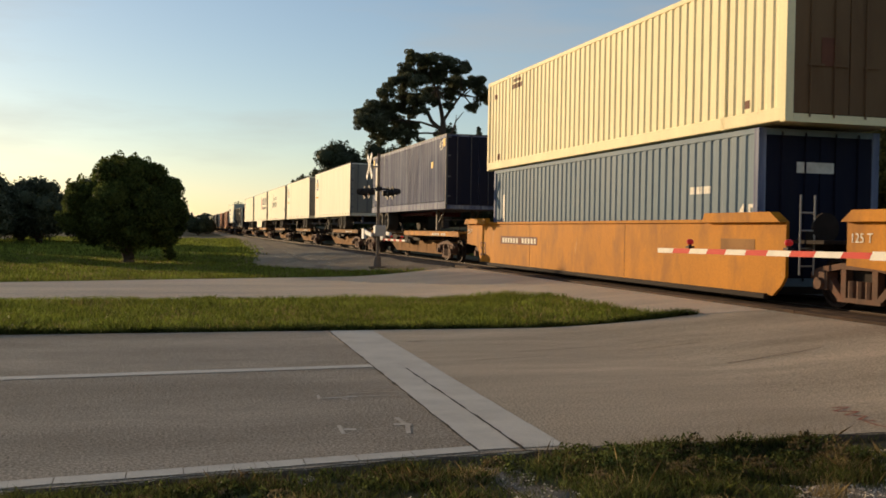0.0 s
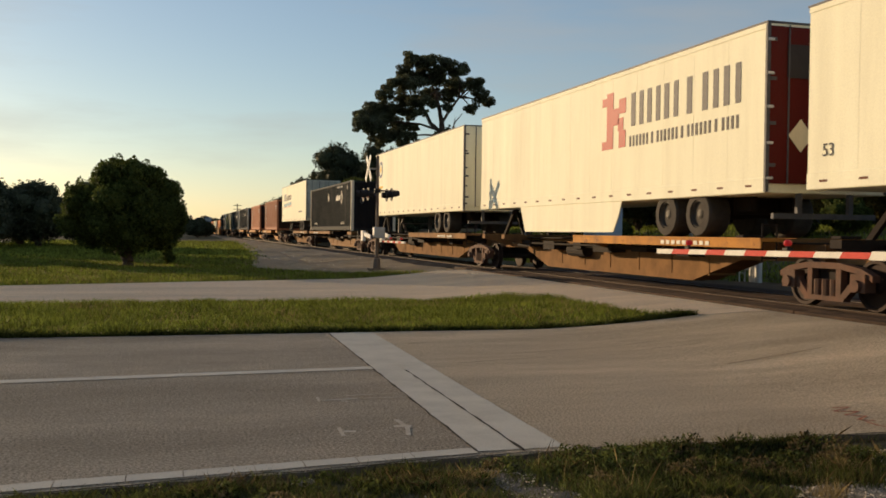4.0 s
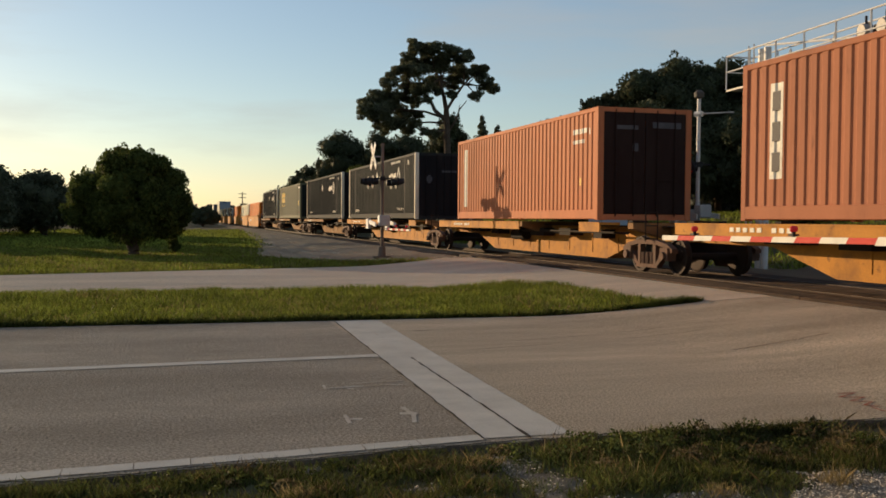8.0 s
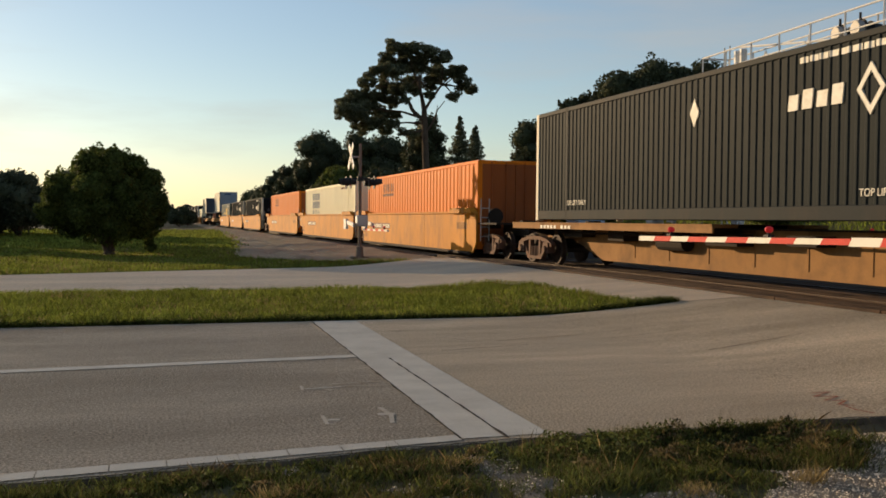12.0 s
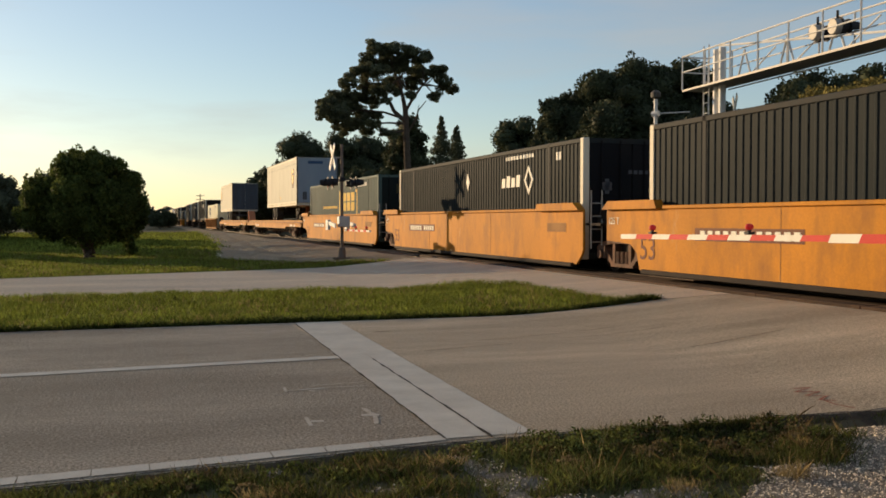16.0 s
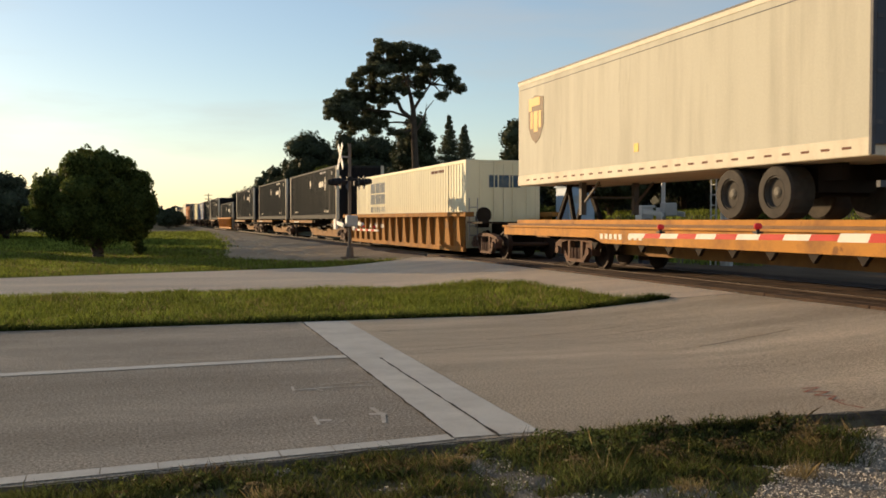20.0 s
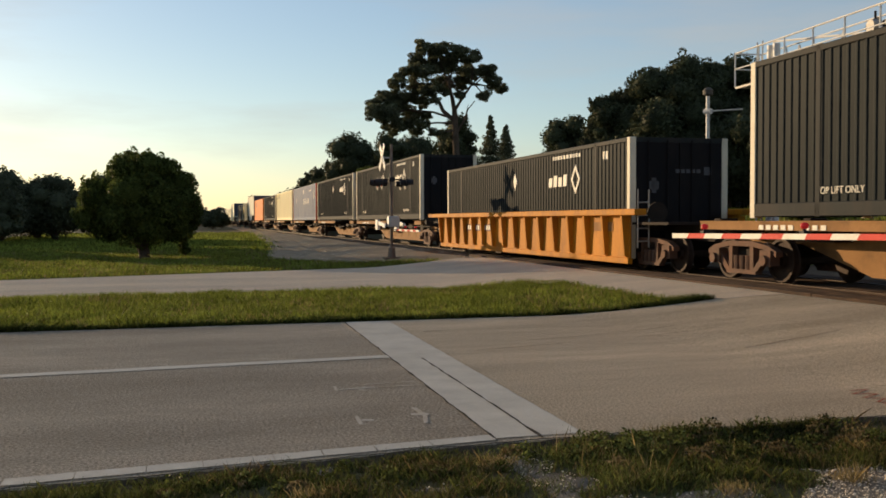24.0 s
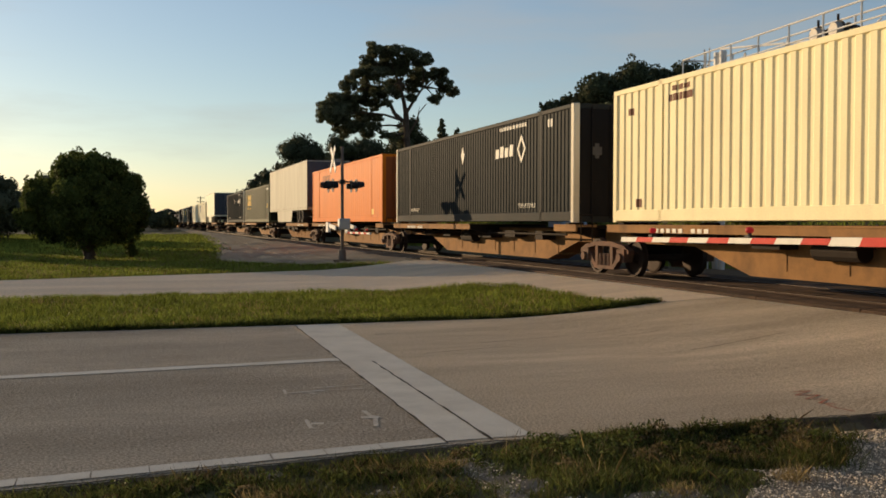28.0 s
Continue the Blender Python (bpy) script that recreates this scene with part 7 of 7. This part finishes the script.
def far_wood(name, rows, seed, label):
    """A belt of distant trees."""
    rng = np.random.default_rng(seed)
    centres, sizes, per_n = [], [], []
    for x, y, h in rows:
        for k in range(4):
            centres.append((x + rng.uniform(-5, 5), y + rng.uniform(-4, 4), h * rng.uniform(0.3, 0.75)))
            s = rng.uniform(2.2, 4.2)
            sizes.append((s, s, h * 0.4))
            per_n.append(420 if abs(y) > 250 else 260)
    v, f = leaves(rng, centres, sizes, per_n, 1.5 if rows[0][1] > 250 else 1.2)
    tagged(new(name, soup(name, v, f, "leaf_far")), label, "woodland", kind="stuff")


rng = np.random.default_rng(5)
far_wood("far_wood", [(x, 300 + rng.uniform(-15, 25), rng.uniform(8, 10.5) if x < -12 else rng.uniform(4.5, 6)) for x in np.arange(-100, 10, 5.0)], 6, "distant dark belt of trees on the horizon")
far_wood("far_wood_beyond", [(32 + rng.uniform(0, 14) + y * 0.05, y, rng.uniform(5, 7.5)) for y in np.arange(90, 420, 7.0)], 7, "distant dark wood beside the railway")
far_wood("far_wood_bank", [(40 + rng.uniform(0, 8), y, rng.uniform(5, 6.5)) for y in np.arange(14, 96, 4.0)], 12, "dark scrub closing the view behind the bank")
far_wood("far_wood_end", [(x, 520 + rng.uniform(-15, 25), rng.uniform(7, 8.5)) for x in np.arange(-60, 70, 5.0)], 10, "distant dark wood closing the view along the railway")
far_wood("far_wood_lawn", [(-58 + rng.uniform(-8, 8), y, rng.uniform(6, 9)) for y in np.arange(100, 330, 8.0)], 8, "distant dark wood beyond the lawn")
# Out of view behind the eye; added only to close the surroundings.
far_wood("far_wood_behind", [(x, -90 + rng.uniform(-10, 10), rng.uniform(8, 12)) for x in np.arange(-80, 90, 7.0)], 9, "added wood behind the eye, out of view, closing the surroundings")


# ---- grass, stones ----
def blades(rng, x, y, z, h, w, lean=0.45):
    n = len(x)
    a = rng.uniform(0, 2 * math.pi, n)
    d = np.stack([np.cos(a), np.sin(a), np.zeros(n)], 1) * (w / 2)[:, None]
    b = np.stack([x, y, z], 1)
    tip = b + np.stack([rng.normal(0, lean, n) * h, rng.normal(0, lean, n) * h, h], 1)
    mid = b + (tip - b) * 0.5 + np.stack([np.zeros(n), np.zeros(n), 0.12 * h], 1)
    v = np.stack([b - d, b + d, mid + d * 0.7, tip, mid - d * 0.7], 1).reshape(-1, 3)
    return v, np.arange(n * 5).reshape(-1, 5)


def lawn(name, n, spot, height, width, material, label, seed, lean=0.45):
    rng = np.random.default_rng(seed)
    x, y = spot(rng, n)
    z = np.array([gz(p, q) for p, q in zip(x, y)]) - np.where(y < 6.2, 0.03, 0.06)
    patch = np.array([noise.noise((p * 0.7, q * 0.7, seed)) + 0.6 * noise.noise((p * 2.6, q * 2.6, seed)) for p, q in zip(x, y)])
    h = rng.uniform(*height, len(x)) * (1 + 0.55 * patch)
    v, f = blades(rng, x, y, z, np.maximum(h, 0.03), rng.uniform(*width, len(x)), lean)
    return tagged(new(name, soup(name, v, f, material)), label, "grass", kind="stuff")


def in_median(rng, n):
    x, y = rng.uniform(-6.5, 8.9, n), rng.uniform(14.28, 20.7, n)
    keep = (x < np.array([median_end(q) for q in y]) + rng.normal(0, 0.05, n)) & (y > np.array([median_edge(p) for p in x]) + 0.14)
    return x[keep], y[keep]


def in_verge(rng, n):
    x, y = rng.uniform(-8.5, 8.8, n), 26 + 26 * rng.uniform(0, 1, n) ** 1.5
    edge = np.array([verge_edge(p) for p in x])
    lane_x = np.array([gravel_edge(max(31.0, q)) for q in y])
    keep = (y > edge + 0.17 + rng.normal(0, 0.03, n)) & (x < lane_x + rng.normal(0, 0.25, n))
    return x[keep], y[keep]


def in_far_lawn(rng, n):
    y = rng.uniform(50, 120, n)
    x = rng.uniform(-14, 9, n)
    keep = x < np.array([gravel_edge(q) for q in y]) + rng.normal(0, 0.4, n)
    return x[keep], y[keep]


def front_mask(x, y):
    """Where the near verge is bare: above 0.2 gravel or stony dirt, below it grass."""
    def spot(cx, cy, rx, ry):
        return max(0.0, 1.0 - ((x - cx) / rx) ** 2 - ((y - cy) / ry) ** 2)
    n = 0.8 * noise.noise((x * 1.6 + 4, y * 1.8, 2)) + 0.6 * noise.noise((x * 4.5, y * 5, 9))
    bare = 0.80 * spot(2.12, 5.40, 0.30, 0.70) + 0.62 * spot(2.65, 4.72, 0.75, 0.20) + 0.6 * spot(1.55, 5.15, 0.34, 0.26)
    heap = 2.4 * step(4.40, 4.95, x + 0.84 * (6.0 - y) + 0.30 * n) * step(0.06, 0.2, near_edge(x) - y)
    return 0.75 * n - 0.30 + bare + heap - 2.6 * (1 - step(2.2, 3.4, y)) - 2.2 * step(6.9, 7.9, x)


def in_front(rng, n):
    x, y = rng.uniform(-2.6, 7.0, n), 2.6 + 3.6 * rng.uniform(0, 1, n)
    edge = np.array([near_edge(p) for p in x])
    bare = np.array([front_mask(p, q) for p, q in zip(x, y)])
    clump = np.array([noise.noise((p * 3.0, q * 3.4, 12)) + 0.8 * noise.noise((p * 9, q * 9, 3)) for p, q in zip(x, y)])
    keep = (y < edge - 0.04 + rng.normal(0, 0.02, n)) & (bare + rng.normal(0, 0.30, n) < 0.2) & (clump + rng.normal(0, 0.25, n) > -0.05)
    return x[keep], y[keep]


def in_weeds(rng, n):
    """Clumps standing in the dip beside the road."""
    c = rng.integers(0, 64, n)
    r = np.random.default_rng(77)
    cx = r.uniform(2.4, 4.85, 64)
    cd = r.uniform(0.04, 1.15, 64) * np.clip(5.3 - cx, 0.15, 1)
    x = cx[c] + rng.normal(0, 0.10, n)
    y = np.array([near_edge(p) for p in x]) - np.maximum(0.03, cd[c] + rng.normal(0, 0.08, n))
    return x, y


def in_tufts(rng, n):
    """Grass tufts on the verge beside the edge line and below it."""
    c = rng.integers(0, 60, n)
    r = np.random.default_rng(78)
    cx, cd = r.uniform(-2.2, 2.0, 60), r.uniform(0.10, 1.3, 60)
    x = cx[c] + rng.normal(0, 0.08, n)
    y = np.array([near_edge(p) for p in x]) - np.maximum(0.05, cd[c] + rng.normal(0, 0.06, n))
    return x, y


def in_brown(rng, n):
    """The dead brown clumps."""
    spots = ((1.90, 5.72), (1.84, 5.62), (2.75, 5.55), (3.9, 5.35), (4.35, 5.55), (0.7, 5.3), (3.0, 4.75), (4.5, 6.0), (3.8, 4.8), (4.3, 5.35))
    c = rng.integers(0, len(spots), n)
    x = np.array([spots[k][0] for k in c]) + rng.normal(0, 0.06, n)
    return x, np.array([spots[k][1] for k in c]) + rng.normal(0, 0.05, n)


lawn("median_grass", 95000, in_median, (0.06, 0.16), (0.009, 0.018), "grass", "mown bright green grass on the strip between the roads", 31)
lawn("median_dry_grass", 12000, in_median, (0.06, 0.14), (0.010, 0.018), "grass_dry", "dry straw blades in the grass strip", 32)
lawn("verge_grass", 80000, in_verge, (0.07, 0.16), (0.018, 0.035), "grass", "mown green grass of the lawn beyond the side road", 33)
lawn("verge_dry_grass", 16000, in_verge, (0.06, 0.14), (0.018, 0.03), "grass_dry", "dry straw patches in the lawn", 34)
lawn("far_lawn_grass", 60000, in_far_lawn, (0.10, 0.24), (0.05, 0.10), "grass", "sunlit grass of the far lawn", 35)
lawn("front_grass", 190000, in_front, (0.015, 0.065), (0.003, 0.007), "weed", "short patchy green grass at the road edge", 36, 0.6)
lawn("front_dry_grass", 42000, in_front, (0.010, 0.05), (0.003, 0.007), "weed_dry", "dry brown grass at the road edge", 37, 0.6)
lawn("roadside_weeds", 21000, in_weeds, (0.02, 0.095), (0.003, 0.006), "weed", "taller green weeds in the dip beside the asphalt", 38, 0.5)
lawn("roadside_dry_weeds", 4500, in_weeds, (0.03, 0.12), (0.002, 0.004), "weed_dry", "dry brown weeds in the dip beside the asphalt", 40, 0.55)
lawn("front_tufts", 15000, in_tufts, (0.02, 0.08), (0.003, 0.007), "weed", "tufts of coarse green grass on the verge", 44, 0.5)
lawn("front_dry_tufts", 4000, in_tufts, (0.03, 0.10), (0.002, 0.006), "weed_dry", "withered blades among the green tufts", 45, 0.6)
lawn("brown_clumps", 1900, in_brown, (0.03, 0.10), (0.002, 0.005), "grass_dry", "dead straw-brown grass clumps on the verge", 46, 0.45)
lawn("roadside_stalks", 90, in_weeds, (0.12, 0.22), (0.002, 0.004), "grass_dry", "dry grass stalks standing over the weeds", 39, 0.25)


def in_median_edge(rng, n):
    x = rng.uniform(-6.5, 8.6, n)
    return x, np.array([median_edge(p) for p in x]) + 0.08 + np.abs(rng.normal(0, 0.09, n))


lawn("median_fringe", 26000, in_median_edge, (0.04, 0.15), (0.008, 0.016), "fringe", "grass blades along the strip's edge, darkened as its shaded side", 43, 0.6)


def leafy_weeds():
    """Low broad-leaved weeds crowding the dip beside the asphalt."""
    rng = np.random.default_rng(61)
    centres, sizes, per_n = [], [], []
    for k in range(150):
        x, d = (rng.uniform(2.6, 4.7), rng.uniform(0.06, 0.75)) if k < 105 else (rng.uniform(-1.6, 2.9), rng.uniform(0.12, 0.6))
        y = near_edge(x) - d
        s = rng.uniform(0.05, 0.13) if k < 105 else rng.uniform(0.03, 0.08)
        centres.append((x, y, gz(x, y) - 0.03 + s * 0.45))
        sizes.append((s, s * 0.8, s * rng.uniform(0.5, 0.95)))
        per_n.append(int(1300 * s))
    for name, pick, material, label in (("leafy_weeds", [k for k in range(150) if k % 4], "weed", "low broad-leaved green weeds along the road edge"), ("dry_weeds", [k for k in range(150) if k % 4 == 0], "weed_dry", "dead brown weeds along the road edge")):
        v, f = leaves(rng, [centres[k] for k in pick], [sizes[k] for k in pick], [per_n[k] for k in pick], 0.030)
        tagged(new(name, soup(name, v, f, material)), label, "weeds", kind="stuff")


leafy_weeds()


def in_back_lawn(rng, n):
    x, y = rng.uniform(17, 27, n), rng.uniform(24, 70, n)
    return x, y


lawn("bank_grass", 26000, in_back_lawn, (0.10, 0.22), (0.03, 0.06), "grass", "green grass bank beyond the track", 41)

gravel = new("gravel", sheet("gravel", spread(-3.0, (7.5, 0.12)), spread(1.0, (6.02, 0.12)), lambda x, y: gz(x, y) - (0.018 if front_mask(x, y) > 0.02 and y < near_edge(x) - 0.06 else 0.16), "gravel"))
tagged(gravel, "pale crushed-stone gravel at the roadside", "gravel", kind="structure")


def stones(name, n, spot, size, label, seed, material="stone"):
    """Loose angular stones."""
    rng = np.random.default_rng(seed)
    x, y = spot(rng, n)
    n = len(x)
    base = np.array([(1, 0, 0), (-1, 0, 0), (0, 1, 0), (0, -1, 0), (0, 0, 1), (0, 0, -1)], float)
    tri = np.array([(0, 2, 4), (2, 1, 4), (1, 3, 4), (3, 0, 4), (2, 0, 5), (1, 2, 5), (3, 1, 5), (0, 3, 5)])
    s = rng.uniform(*size, n)
    z = np.array([gz(p, q) for p, q in zip(x, y)]) - 0.02
    v = base[None] * rng.uniform(0.6, 1.2, (n, 6, 1)) * s[:, None, None]
    a = rng.uniform(0, 6.28, n)
    c, d = np.cos(a)[:, None], np.sin(a)[:, None]
    v = np.stack([v[..., 0] * c - v[..., 1] * d, v[..., 0] * d + v[..., 1] * c, v[..., 2] * 0.7], -1) + np.stack([x, y, z + s * 0.3], 1)[:, None]
    f = (tri[None] + 6 * np.arange(n)[:, None, None]).reshape(-1, 3)
    return tagged(new(name, soup(name, v.reshape(-1, 3), f, material)), label, "stones", kind="stuff")


def in_gravel(rng, n):
    x, y = rng.uniform(-2.5, 7.2, n), rng.uniform(3.2, 6.0, n)
    keep = np.array([front_mask(p, q) > 0.05 and q < near_edge(p) - 0.08 for p, q in zip(x, y)])
    sparse = x + 0.84 * (6.0 - y) < 4.45
    keep &= ~sparse | (rng.uniform(0, 1, n) < 0.30)
    return x[keep], y[keep]


def in_lane(rng, n):
    y = 31 + 40 * rng.uniform(0, 1, n) ** 1.4
    lo = np.array([gravel_edge(q) for q in y])
    return lo + (9.8 - lo) * rng.uniform(0, 1, n), y


stones("gravel_stones", 95000, in_gravel, (0.003, 0.009), "loose pale crushed stones", 51, "gravel_stone")
stones("gravel_lumps", 5000, in_gravel, (0.008, 0.016), "larger crushed stones among the gravel", 54, "gravel_stone")
stones("lane_stones", 5000, in_lane, (0.010, 0.030), "loose stones on the sandy lane", 52, "gravel_stone")
stones("ballast_stones", 16000, lambda rng, n: (TRACK_X + rng.uniform(-2.1, -0.4, n), rng.uniform(33.5, 75, n)), (0.02, 0.05), "rusty ballast stones along the rails", 53, "ballast")


# ---- pieces of the track ----
tie_mesh = mesh_of("tie", rbox(-1.3, 1.3, -0.115, 0.115, -0.06, 0.025, 0.01), "timber")
for k in range(150):
    y = 33.6 + 0.55 * k
    part("tie", tie_mesh, None, track, at=pose(TRACK_X + bend(y), y, 0.155))
for k, (u0, u1) in enumerate(((-1.74, -1.46), (-1.44, -1.16), (-1.14, -0.86), (-0.64, -0.40), (-0.38, -0.14), (-0.12, 0.12), (0.14, 0.38), (0.40, 0.64), (0.86, 1.14), (1.16, 1.44), (1.46, 1.74))):
    plank_mesh = mesh_of("crossing_plank", rbox(u0, u1, -1.195, 1.195, -0.12, 0.0, 0.012), "timber")
    for j in range(12):
        y = 5.2 + 2.4 * j
        part("crossing_plank", plank_mesh, None, track, at=pose(TRACK_X + bend(y), y, 0.292 - 0.004 * ((k * 7 + j * 3) % 4)))


# ---- the train runs ----
def motions():
    times = [2.0 * k for k in range(15)]
    for ob, c, z in MOVERS:
        walk(ob, [(t, on_track(c - SPEED * t, z)) for t in times])


motions()
